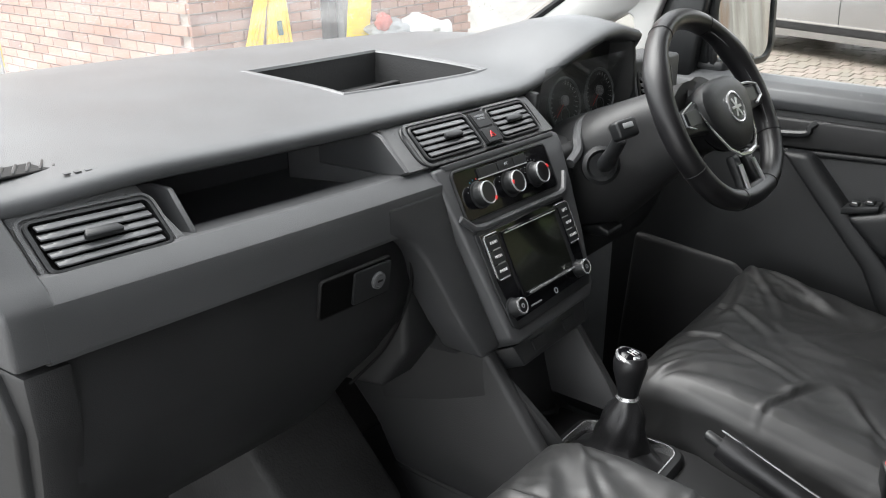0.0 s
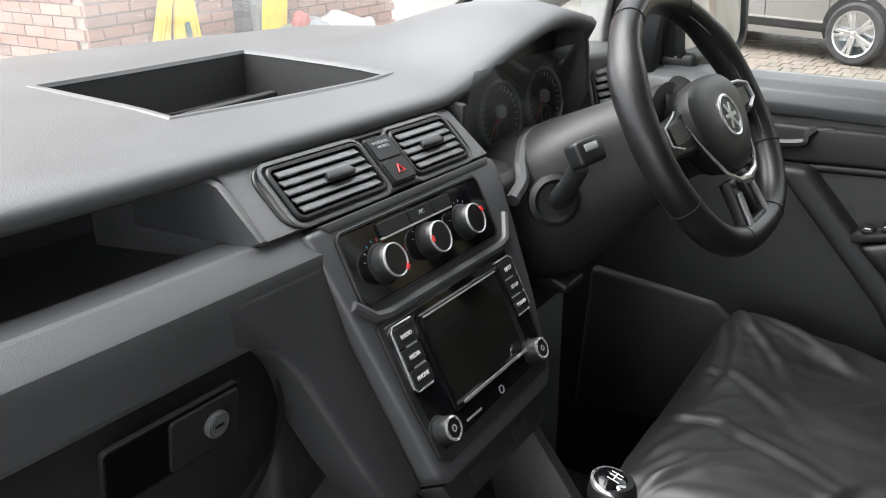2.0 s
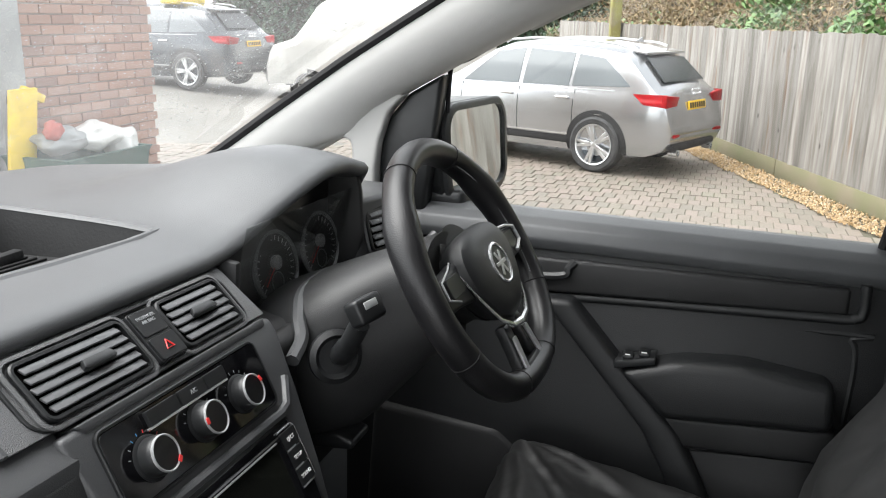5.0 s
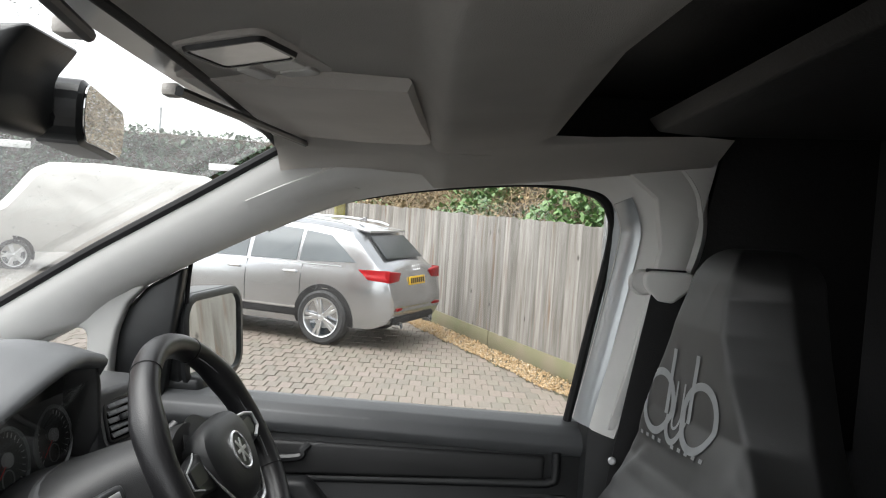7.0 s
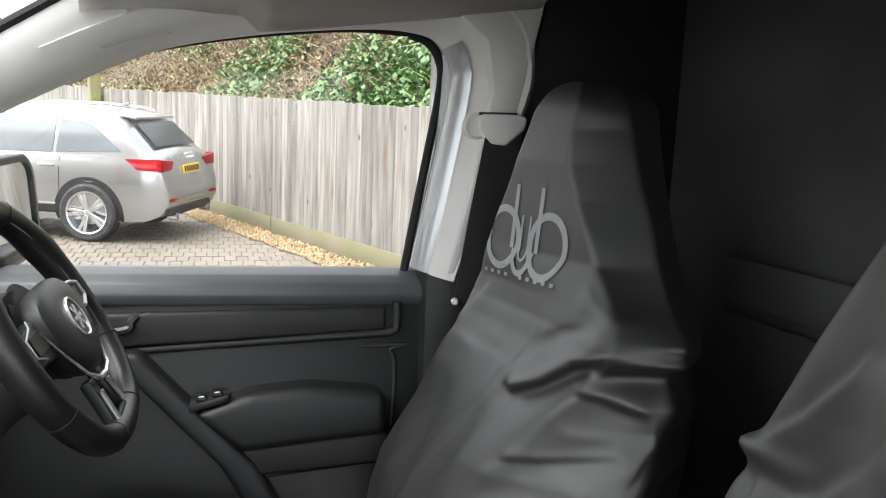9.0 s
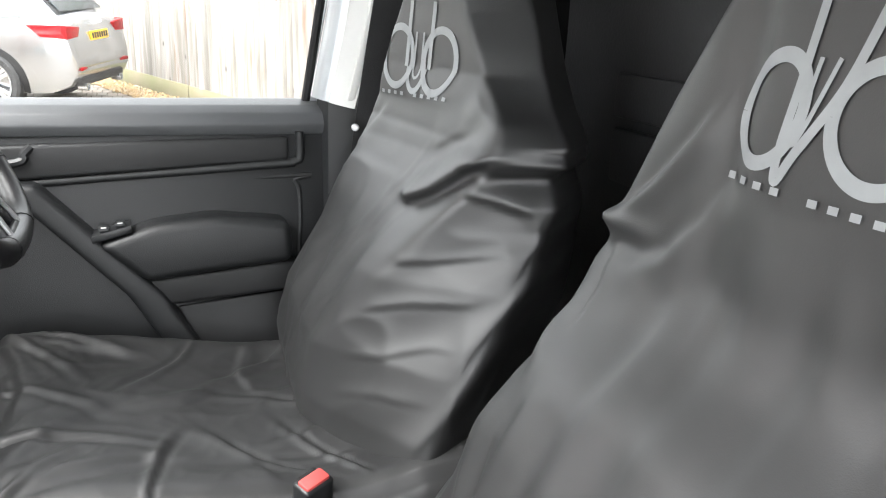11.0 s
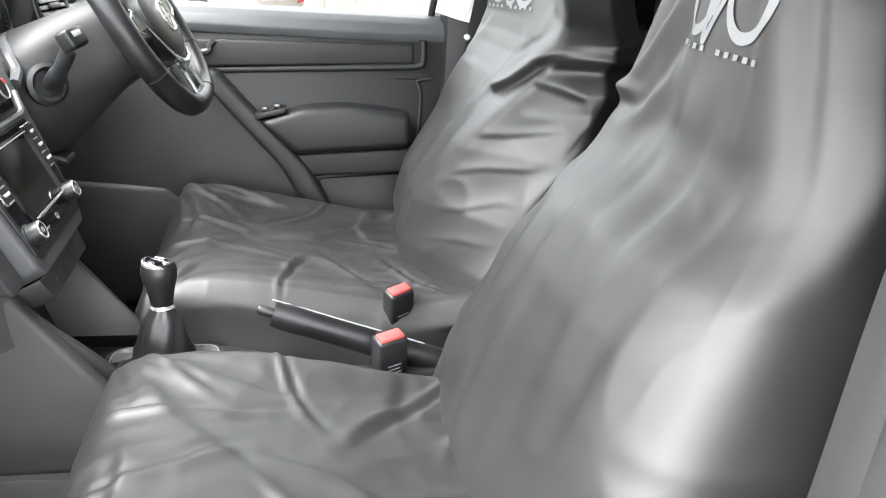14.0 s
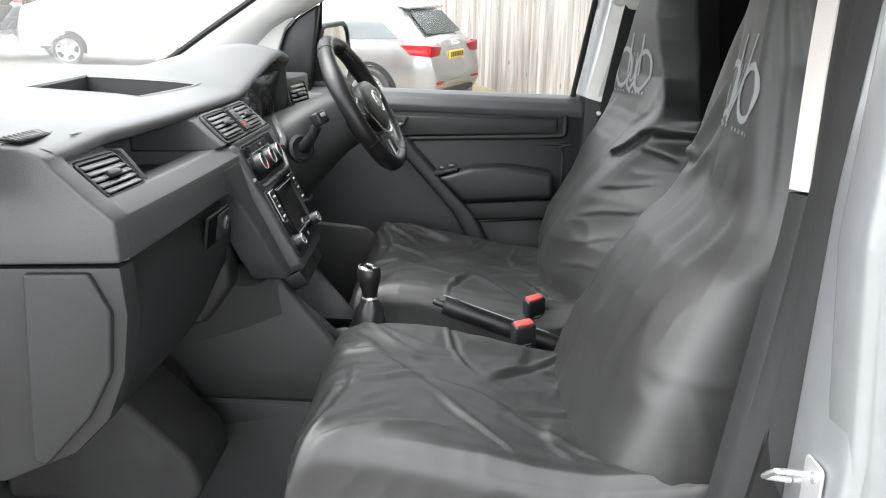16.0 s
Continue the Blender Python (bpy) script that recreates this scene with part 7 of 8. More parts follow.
for k in range(6):
    c = F0 + FDIR * (1.35 + 2.7 * k)
    part("gravel_board", box((2.68, 0.03, 0.18), Matrix.Translation((c.x, c.y, 0.085)) @ Matrix.Rotation(radians(FANG), 4, "Z"), 0.006), M_GBOARD, fence, "mossy gravel board along the foot")
    for z in (0.40, 0.78, 1.18):
        q = c - FOUT * 0.035
        part("rail", box((2.69, 0.05, 0.07), Matrix.Translation((q.x, q.y, z)) @ Matrix.Rotation(radians(FANG), 4, "Z"), 0.005), M_WOOD, fence)
    q = F0 + FDIR * (2.7 * k) - FOUT * 0.05
    part("post", box((0.10, 0.10, 1.36), Matrix.Translation((q.x, q.y, 0.68)) @ Matrix.Rotation(radians(FANG), 4, "Z"), 0.006), M_WOOD, fence)
tagged(part("timber_post", box((0.16, 0.16, 3.3), pose(13.4, 2.05, 1.6, 0, 1, 20), 0.012), mat("mossy_post", (0.28, 0.27, 0.07), 0.85, color2=(0.20, 0.17, 0.09), var_scale=4, bump=0.4, bump_scale=40)), "mossy yellow-green timber post behind the fence", "post")

# gravel strip along the fence foot
rgv = random.Random(5)
verts, faces = [], []
for k in range(12000):
    a, b = rgv.uniform(0, 14.0), rgv.random() ** 0.8 * 0.40
    b *= 0.85 + 0.25 * noise.noise(Vector((a * 1.5, 0, 3)))
    c = F0 + FDIR * a + FOUT * (0.03 + b)
    r = rgv.uniform(0.007, 0.017)
    b0 = len(verts)
    ax = Matrix.Rotation(rgv.uniform(0, 6.28), 3, Vector((rgv.random() - 0.5, rgv.random() - 0.5, rgv.random() - 0.5)).normalized())
    for v in ((1, 0, 0), (-1, 0, 0), (0, 0.8, 0), (0, -0.8, 0), (0, 0, 0.6), (0, 0, -0.6)):
        verts.append(Vector((c.x, c.y, 0.012 + rgv.uniform(0, 0.02) * (1 - b))) + ax @ (Vector(v) * r))
    faces += [(b0 + i, b0 + j, b0 + k2) for i, j, k2 in ((0, 2, 4), (2, 1, 4), (1, 3, 4), (3, 0, 4), (2, 0, 5), (1, 2, 5), (3, 1, 5), (0, 3, 5))]
tagged(mesh_ob("gravel", verts, faces, M_GRAVEL, smooth=False), "strip of golden gravel at the foot of the fence", "gravel", kind="stuff")

# ---- overgrown bank behind the fence ----
rows = []
for i in range(40):
    a = -2 + 22 * i / 39
    row = []
    for j in range(12):
        b = 0.25 + 5.5 * j / 11
        p = F0 + FDIR * a - FOUT * b
        row.append((p.x, p.y, -0.05 + 0.55 * smoothstep(0.2, 1.0, b) + 3.9 * smoothstep(0.4, 5.5, b) + 0.5 * noise.noise(Vector((a * 0.5, b * 0.7, 0)))))
    rows.append(row)
bank = tagged(part("bank", loft(rows, closed=False), M_SOIL), "earth bank rising behind the fence", "bank", kind="structure")
rb = random.Random(12)


def bank_point(a, b, up):
    p = F0 + FDIR * a - FOUT * b
    return Vector((p.x, p.y, 0.50 + 3.9 * smoothstep(0.4, 5.5, b) + up))


def leaf_cloud(name, count, material, size, pick, label, category):
    verts, faces = [], []
    while len(faces) < count * 2:
        a, b = rb.uniform(-1.5, 19), 0.30 + 4.6 * rb.random() ** 1.3
        if not pick(a, b):
            continue
        p = bank_point(a, b, rb.random() ** 1.4 * (0.75 + 0.55 * noise.noise(Vector((a * 0.9, b * 0.9, 5)))))
        r = rb.uniform(*size)
        m = Matrix.Rotation(rb.uniform(0, 6.28), 3, "Z") @ Matrix.Rotation(rb.uniform(-1.1, 1.1), 3, "X")
        b0 = len(verts)
        verts += [p + m @ Vector(v) for v in ((-r * 0.5, 0, 0), (0, -r * 0.75, r * 0.12), (r * 0.5, 0, 0.0), (0, r * 0.9, -r * 0.15))]
        faces += [(b0, b0 + 1, b0 + 2), (b0, b0 + 2, b0 + 3)]
    return tagged(mesh_ob(name, verts, faces, material, smooth=False), label, category, kind="stuff")


def greenness(a, b):
    g = noise.noise(Vector((a * 0.55 + 1.2, b * 0.5, 2.0)))
    g += 0.9 * math.exp(-((a - 4.6) / 1.9) ** 2) + 0.5 * math.exp(-((a - 9.5) / 0.9) ** 2 - ((b - 1) / 1.2) ** 2)
    return g


leaf_cloud("leaf", 42000, M_LEAF, (0.035, 0.078), lambda a, b: greenness(a, b) + rb.uniform(-0.15, 0.15) > 0.42, "green bramble and ivy leaves on the bank", "foliage")
leaf_cloud("dry_leaf", 34000, M_DRY, (0.022, 0.055), lambda a, b: greenness(a, b) + rb.uniform(-0.25, 0.25) < 0.48, "dry brown leaves and bracken on the bank", "foliage")
verts, faces = [], []
for k in range(12000):
    a, b = rb.uniform(-1.5, 19), 0.3 + 4.6 * rb.random() ** 1.3
    if greenness(a, b) > 0.75 and rb.random() < 0.7:
        continue
    p = bank_point(a, b, rb.uniform(-0.1, 0.35))
    d = Vector((rb.uniform(-1, 1), rb.uniform(-0.7, 0.7), rb.uniform(-0.25, 1.1))).normalized()
    bend = Vector((rb.uniform(-0.5, 0.5), rb.uniform(-0.3, 0.3), -rb.uniform(0.2, 0.9)))
    ln, w = rb.uniform(0.35, 1.1), rb.uniform(0.003, 0.008)
    side = d.cross(Vector((0.3, -0.6, 0.5))).normalized() * w
    n2 = d.cross(side).normalized() * w
    b0 = len(verts)
    for j in range(5):
        t = j / 4
        c = p + d * ln * t + bend * ln * t * t * 0.6
        c -= FOUT * max(0.0, (c - F0).dot(FOUT) + 0.10)
        f = 1 - 0.7 * t
        verts += [c + side * f, c - 0.5 * side * f + n2 * f, c - 0.5 * side * f - n2 * f]
        if j:
            for q in range(3):
                faces.append((b0 + 3 * (j - 1) + q, b0 + 3 * (j - 1) + (q + 1) % 3, b0 + 3 * j + (q + 1) % 3, b0 + 3 * j + q))
tagged(mesh_ob("stem", verts, faces, M_TWIG, smooth=False), "tangle of bare brown bramble stems on the bank", "undergrowth", kind="stuff")


# ---- cars ----
def car_half_width(s, z, k):
    w = interp(s, k["width"])
    prof = interp(z / k["height"], ((0.15, 0.90), (0.22, 0.955), (0.32, 0.985), (0.45, 1.0), (0.575, 0.985), (0.60, 0.955), (0.80, 0.84), (0.93, 0.735), (1.0, 0.66)))
    return w * prof


def car_body(k, paint, parent, name="body"):
    rings = []
    for s in k["stations"]:
        top, low = interp(s, k["roof"]), interp(s, k["floor"])
        half = []
        for j in range(17):
            z = lerp(low, top, j / 16)
            half.append((car_half_width(s, z, k) * (1 - 0.18 * smoothstep(0.93, 1.0, j / 16)), z))
        topw = half[-1][0]
        half += [(topw * f, top + 0.030 * (1 - f * f)) for f in (0.75, 0.5, 0.25)]
        ring = [(-w, s, z) for w, z in half] + [(0, s, top + 0.03)] + [(w, s, z) for w, z in half[::-1]]
        rings.append([k["m"] @ Vector(p) for p in ring])
    return part(name, loft(rings), paint, parent)


def on_side(k, outline, material, parent, name, lift=0.006, side=-1, label="", grid=9):
    """A panel that follows the car's side, from an outline of four corners in (length, height)."""
    (a, b, c, d) = outline
    verts, faces = [], []
    for i in range(grid + 1):
        for j in range(grid + 1):
            u, v = i / grid, j / grid
            s = lerp(lerp(a[0], b[0], u), lerp(d[0], c[0], u), v)
            z = lerp(lerp(a[1], b[1], u), lerp(d[1], c[1], u), v)
            verts.append(k["m"] @ Vector((side * (car_half_width(s, z, k) + lift), s, z)))
    n = grid + 1
    faces = [(i * n + j, (i + 1) * n + j, (i + 1) * n + j + 1, i * n + j + 1) for i in range(grid) for j in range(grid)]
    return mesh_ob(name, verts, faces, material, parent, label)


def car_wheel(k, s, side, r, parent, spokes=5):
    w = car_half_width(s, 0.6, k)
    m = k["m"] @ pose(side * (w - 0.078), s, r) @ pose(0, 0, 0, 0, 90 * side, 0)
    wh = part("wheel", lathe([(r * 0.70, 0.085), (r * 0.74, 0.105), (r * 0.90, 0.112), (r * 0.985, 0.09), (r, 0.05), (r, -0.06), (r * 0.97, -0.10), (r * 0.7, -0.11)], m, 48, cap=False), M_TREAD, parent, "black tyre on a bright alloy rim")
    part("rim", lathe([(r * 0.735, 0.10), (r * 0.725, 0.114), (r * 0.685, 0.106), (r * 0.665, 0.05), (r * 0.665, -0.05)], m, 48, cap=False), M_ALLOY, wh)
    part("barrel", lathe([(r * 0.66, 0.0), (r * 0.66, -0.01), (r * 0.1, -0.015)], m, 32), M_DARKCAR, wh)
    part("disc", lathe([(r * 0.42, 0.015), (r * 0.42, 0.02), (r * 0.15, 0.02)], m, 32), M_SATIN, wh)
    part("hub", lathe([(r * 0.17, 0.04), (r * 0.15, 0.085), (r * 0.10, 0.095), (r * 0.02, 0.097)], m, 24), M_ALLOY, wh)
    for q in range(spokes):
        a = 360 / spokes * q + 90
        for off in (-7.5, 7.5):
            bm = prism([(r * 0.10, -0.020), (r * 0.69, -0.022), (r * 0.69, 0.022), (r * 0.10, 0.020)], 0.055, 0.096, "z", 0.005, 1, None, m @ pose(0, 0, 0, 0, 0, a + off))
            part("spoke", bm, M_ALLOY, wh)
    # dark ring painted over the uncut body as the arch's shade, and a thin painted lip
    pts = [(r * 1.21 * math.cos(t), r * 1.21 * math.sin(t)) for t in np.linspace(-0.25, math.pi + 0.25, 30)]
    verts = [k["m"] @ Vector((side * (car_half_width(s + x, r + y, k) + 0.004), s + x, r + y)) for x, y in pts] + [k["m"] @ Vector((side * (car_half_width(s + 0.62 * x, r + 0.62 * y, k) + 0.004), s + 0.62 * x, r + 0.62 * y)) for x, y in pts]
    n = len(pts)
    mesh_ob("wheel_arch", verts, [(i, i + 1, n + i + 1, n + i) for i in range(n - 1)], M_TYRE, parent, "dark ring painted for the wheel arch's shade")
    return wh


M_TREAD = mat("tyre_rubber", (0.040, 0.040, 0.041), 0.7, var=0.2, var_scale=20, bump=0.3, bump_scale=90)


def place_car(origin, heading, size=1.0):
    """Rear axle on the ground at origin, nose along heading (degrees from +y, to the left)."""
    return Matrix.Translation(origin) @ Matrix.Rotation(radians(heading), 4, "Z") @ Matrix.Scale(size, 4)


SUV = {
    "height": 1.65,
    "stations": [-0.98, -0.95, -0.90, -0.84, -0.76, -0.66, -0.56, -0.46, -0.36, -0.26, -0.1, 0.1, 0.4, 0.8, 1.2, 1.6, 1.9, 2.1, 2.3, 2.5, 2.65, 2.9, 3.2, 3.45, 3.58, 3.66],
    "roof": ((-0.98, 0.66), (-0.95, 0.80), (-0.90, 1.00), (-0.84, 1.08), (-0.76, 1.12), (-0.56, 1.31), (-0.40, 1.47), (-0.30, 1.535), (-0.1, 1.585), (0.4, 1.64), (1.0, 1.65), (1.5, 1.62), (1.8, 1.54), (2.3, 1.25), (2.5, 1.13), (2.9, 1.06), (3.3, 0.98), (3.55, 0.86), (3.66, 0.64)),
    "floor": ((-0.98, 0.50), (-0.9, 0.36), (-0.7, 0.27), (0, 0.25), (2.8, 0.24), (3.4, 0.25), (3.66, 0.36)),
    "width": ((-0.98, 0.80), (-0.92, 0.86), (-0.75, 0.915), (-0.4, 0.945), (0.6, 0.95), (2.6, 0.945), (3.2, 0.90), (3.5, 0.80), (3.66, 0.66)),
}


def make_suv(origin, heading, paint, label, group="", size=1.0):
    k = dict(SUV)
    k["m"] = place_car(origin, heading, size)
    car = thing("car", label, "car", group, at=Vector(origin))
    car_body(k, paint, car)
    for side in (-1, 1):
        on_side(k, ((-0.42, 1.13), (0.42, 1.09), (0.42, 1.50), (0.02, 1.46)), M_SIDEGLASS, car, "window", side=side, label="dark tinted side window")
        on_side(k, ((0.47, 1.09), (1.20, 1.075), (1.20, 1.545), (0.47, 1.51)), M_SIDEGLASS, car, "window", side=side, label="dark tinted side window")
        on_side(k, ((1.27, 1.075), (2.22, 1.06), (1.72, 1.48), (1.27, 1.545)), M_SIDEGLASS, car, "window", side=side, label="dark side window")
        for s in (0.36, 1.235, 2.22):
            on_side(k, ((s - 0.004, 0.42), (s + 0.004, 0.42), (s + 0.004, 1.05), (s - 0.004, 1.05)), M_TYRE, car, "door_gap", 0.0035, side)
        on_side(k, ((0.40, 0.34), (2.30, 0.34), (2.30, 0.44), (0.40, 0.44)), M_TYRE, car, "sill", 0.004, side, "black lower sill")
        on_side(k, ((0.42, 0.455), (2.25, 0.455), (2.25, 0.475), (0.42, 0.475)), M_CHROME, car, "sill_line", 0.006, side)
        on_side(k, ((-0.22, 1.06), (2.24, 1.035), (2.24, 1.05), (-0.22, 1.068)), M_SATIN, car, "waist_line", 0.005, side)
        for s in (0.52, 1.42):
            p = k["m"] @ Vector((side * (car_half_width(s, 0.94, k) + 0.02), s, 0.94))
            part("door_handle", box((0.03, 0.20, 0.035), Matrix.Translation(p) @ Matrix.Rotation(radians(heading), 4, "Z") @ Matrix.Scale(size, 4), 0.012, 3), M_CHROME, car)
        part("roof_rail", tube([k["m"] @ Vector((side * 0.60, s, z)) for s, z in ((-0.18, 1.60), (-0.05, 1.638), (0.5, 1.675), (1.2, 1.675), (1.6, 1.64), (1.68, 1.60))], 0.012, 8), M_SATIN, car)
        on_side(k, ((-0.935, 0.90), (-0.64, 0.925), (-0.47, 1.045), (-0.90, 1.055)), M_LAMP, car, "tail_lamp", 0.008, side, "red tail lamp")
        bm = prism([(side * 0.56, 0.90), (side * 0.865, 0.898), (side * 0.865, 1.052), (side * 0.50, 1.02)], -0.925, -0.86, "y", 0.01, 2)
        part("tail_lamp", merge(None, bm, k["m"]), M_LAMP, car, "red tail lamp")
        part("reflector", merge(None, box((0.34, 0.03, 0.040), pose(side * 0.56, -0.972, 0.545, 0, 0, side * -8), 0.008)), M_LAMP, car, "red rear reflector").data.transform(k["m"])
        part("exhaust", merge(None, lathe([(0.045, 0), (0.05, 0.12), (0.042, 0.12), (0.038, 0.02)], pose(side * 0.52, -0.86, 0.315, 90), 20), k["m"]), M_CHROME, car, "chrome exhaust tip")
        car_wheel(k, 0.0, side, 0.365, car)
        car_wheel(k, 2.81, side, 0.365, car)
    bm = prism([(-0.60, 1.135), (0.60, 1.135), (0.53, 1.54), (-0.53, 1.54)], 0, 0.012, "z", 0.004, 1)
    glass_m = k["m"] @ frame_of((0, -0.585, 1.315), (0, -0.70, 0.71), (1, 0, 0)) @ pose(0, -1.335, 0.016)
    part("rear_window", merge(None, bm, glass_m), M_CARGLASS, car, "dark tinted rear window")
    part("spoiler", merge(None, box((1.14, 0.22, 0.035), pose(0, -0.36, 1.545, 8), 0.012, 3), k["m"]), paint, car, "roof spoiler")
    part("number_plate", merge(None, box((0.52, 0.014, 0.112), pose(0, -0.945, 0.90, -8), 0.003), k["m"]), M_PLATE, car, "yellow number plate with dark bars")
    for j in range(7):
        part("plate_bar", merge(None, box((0.045, 0.004, 0.07), pose(-0.205 + 0.0684 * j, -0.954, 0.90, -8), 0), k["m"]), M_TYRE, car)
    part("rear_bumper", merge(None, box((1.60, 0.10, 0.14), pose(0, -0.94, 0.60), 0.04, 3), k["m"]), paint, car)
    part("diffuser", merge(None, box((1.30, 0.12, 0.10), pose(0, -0.90, 0.38), 0.03, 3), k["m"]), M_TYRE, car, "black lower diffuser")
    part("badge", merge(None, box((0.10, 0.008, 0.03), pose(-0.55, -0.925, 1.07), 0.004), k["m"]), M_CHROME, car)
    for j in range(4):
        part("emblem", merge(None, lathe([(0.042, 0), (0.042, 0.006), (0.034, 0.006), (0.034, 0)], pose(-0.10 + 0.067 * j, -0.915, 1.07, 90), 20, cap=False), k["m"]), M_CHROME, car, "chrome ring of the emblem")
    part("aerial_fin", merge(None, prism([(-0.12, 1.66), (0.02, 1.66), (-0.10, 1.72)], -0.015, 0.015, "x", 0.004, 1), k["m"]), paint, car)
    return car


make_suv(Vector((8.311, 1.166, 0)), -21.0, M_SILVER, "silver estate-style SUV with bright alloys parked on the drive", size=0.7494)
dark = make_suv((11.61, 8.27, 0.225), 0, M_DARKCAR, "dark grey SUV with a yellow sign on its roof", size=0.797)
part("roof_sign", box((0.76, 0.36, 0.20), pose(11.43, 8.68, 1.62, 0, 0, 0), 0.05, 3), M_YELLOW, dark, "yellow roof sign")

# the yard climbs beyond the drive
def rise(x, y):
    return min(0.55, 0.067 * max(0.0, y - 0.45 - 0.41 * x)) * smoothstep(7.0, 10.5, x)


rows = [[(x, y, rise(x, y) - 0.012) for y in np.linspace(3.0, 26.0, 60)] for x in np.linspace(7.2, 36.0, 50)]
tagged(part("road", loft(rows, closed=False), M_GROUND), "worn grey yard surface that climbs beyond the drive", "yard", kind="structure")

# van under a pale sheet
cov = thing("covered_van", "van under a loose pale grey sheet with one wheel showing", "covered vehicle", at=(12.87, 5.86, 0.05))
COVER = {"height": 2.30, "stations": [round(v, 3) for v in np.linspace(-2.6, 2.62, 60)],
         "roof": ((-2.6, 1.6), (-2.5, 2.0), (-2.3, 2.2), (0.0, 2.30), (1.05, 2.26), (1.35, 2.10), (1.75, 1.55), (1.95, 1.32), (2.45, 1.16), (2.58, 0.95), (2.62, 0.7)),
         "floor": ((-2.6, 0.42), (2.62, 0.40)), "width": ((-2.6, 0.80), (-2.4, 0.93), (1.5, 0.95), (2.3, 0.90), (2.62, 0.70))}
COVER["m"] = place_car((12.87, 5.86, 0.05), 32, 0.718)
sheet = car_body(COVER, M_SHEET, cov, "sheet")
for v in sheet.data.vertices:
    q = v.co
    f = 0.05 * noise.noise(Vector((q.x * 1.3, q.y * 1.3, q.z * 1.1))) + 0.045 * (1 - abs(noise.noise(Vector((q.x * 1.6 + q.z * 2.2, q.y * 1.6 - q.z * 1.4, q.z * 0.8))))) ** 3
    v.co = q + Vector((-0.85, -0.45, 0.25)) * f * 0.8
k2 = dict(COVER)
k2["height"] = 2.3
car_wheel(k2, 1.75, -1, 0.33, cov)
car_wheel(k2, 1.75, 1, 0.33, cov)
car_wheel(k2, -1.5, -1, 0.33, cov)
car_wheel(k2, -1.5, 1, 0.33, cov)

# long ivy-covered wall far behind the cars
ivy = thing("ivy_wall", "long wall overgrown with grey-green ivy", "ivy wall", at=(27, 10, 0))
I0, I1 = Vector((24.6, 16.6, 0)), Vector((31.5, -4.0, 0))
idir = (I1 - I0).normalized()
iout = Vector((-idir.y, idir.x, 0))
iout = iout if iout.x < 0 else -iout
ia = math.degrees(math.atan2(idir.y, idir.x))
c = (I0 + I1) / 2
part("wall_core", box(((I1 - I0).length, 1.4, 3.05), Matrix.Translation((c.x, c.y, 1.525)) @ Matrix.Rotation(radians(ia), 4, "Z"), 0.1), M_SOIL, ivy)
ri = random.Random(21)
verts, faces = [], []
for kk in range(15000):
    a, z = ri.uniform(0, (I1 - I0).length), ri.uniform(0.1, 3.22)
    p = I0 + idir * a + iout * (0.72 + 0.25 * ri.random() + 0.2 * noise.noise(Vector((a * 0.6, z * 0.8, 1)))) + Vector((0, 0, z + 0.15 * noise.noise(Vector((a, 0, 4)))))
    if z > 2.95:
        p -= iout * ri.uniform(0, 1.4)
    r = ri.uniform(0.08, 0.19)
    m = Matrix.Rotation(ri.uniform(0, 6.28), 3, "Z") @ Matrix.Rotation(ri.uniform(-1.2, 1.2), 3, "X")
    b0 = len(verts)
    verts += [p + m @ Vector(v) for v in ((-r * 0.5, 0, 0), (0, -r * 0.7, r * 0.1), (r * 0.5, 0, 0), (0, r * 0.8, -r * 0.1))]
    faces += [(b0, b0 + 1, b0 + 2), (b0, b0 + 2, b0 + 3)]
mesh_ob("ivy", verts, faces, M_IVY, ivy, "mass of ivy leaves", smooth=False)["kind"] = "stuff"
for a, z, w in ((2.4, 2.35, 2.2), (9.5, 2.1, 1.6), (15.6, 2.2, 1.0), (17.2, 2.45, 0.5), (18.5, 2.5, 0.4)):
    p = I0 + idir * a + iout * 0.98
    part("pale_panel", box((w, 0.05, 0.22), Matrix.Translation((p.x, p.y, z)) @ Matrix.Rotation(radians(ia), 4, "Z"), 0.02), M_BAG, ivy, "pale strip showing through the ivy")
tagged(part("lamp_pole", tube([(27.7, 10.1, 0), (27.7, 10.1, 4.0)], 0.04, 8), M_ZINC), "slim grey pole behind the ivy wall", "pole")

# bare winter trees beyond
def bare_tree(x, y, h, seed):
    r = random.Random(seed)
    tree = thing("tree", "bare leafless winter tree in the distance", "tree", "distant bare trees", at=(x, y, 0))
    bm = tube(smooth_line([(x, y, 0), (x + 0.1, y, h * 0.25), (x - 0.1, y + 0.1, h * 0.5)], 4), [0.20 - 0.012 * i for i in range(9)], 7)
    part("trunk", bm, M_TWIG, tree)
    limbs = bmesh.new()
    for k in range(150):
        z = h * r.uniform(0.20, 0.62)
        p = Vector((x, y, z))
        d = Vector((r.uniform(-1, 1), r.uniform(-1, 1), r.uniform(0.4, 1.3))).normalized()
        ln = r.uniform(0.12, 0.42) * h
        mid = p + d * ln * 0.5 + Vector((r.uniform(-0.2, 0.2), r.uniform(-0.2, 0.2), 0.15))
        tube([p, mid, p + d * ln + Vector((0, 0, 0.3))], [0.05, 0.028, 0.008], 5, limbs)
        for q in range(4):
            e = lerp(mid, p + d * ln, r.random())
            tube([e, e + Vector((r.uniform(-0.8, 0.8), r.uniform(-0.8, 0.8), r.uniform(0.1, 0.9)))], [0.016, 0.005], 4, limbs)
    part("crown", limbs, M_TWIG, tree)


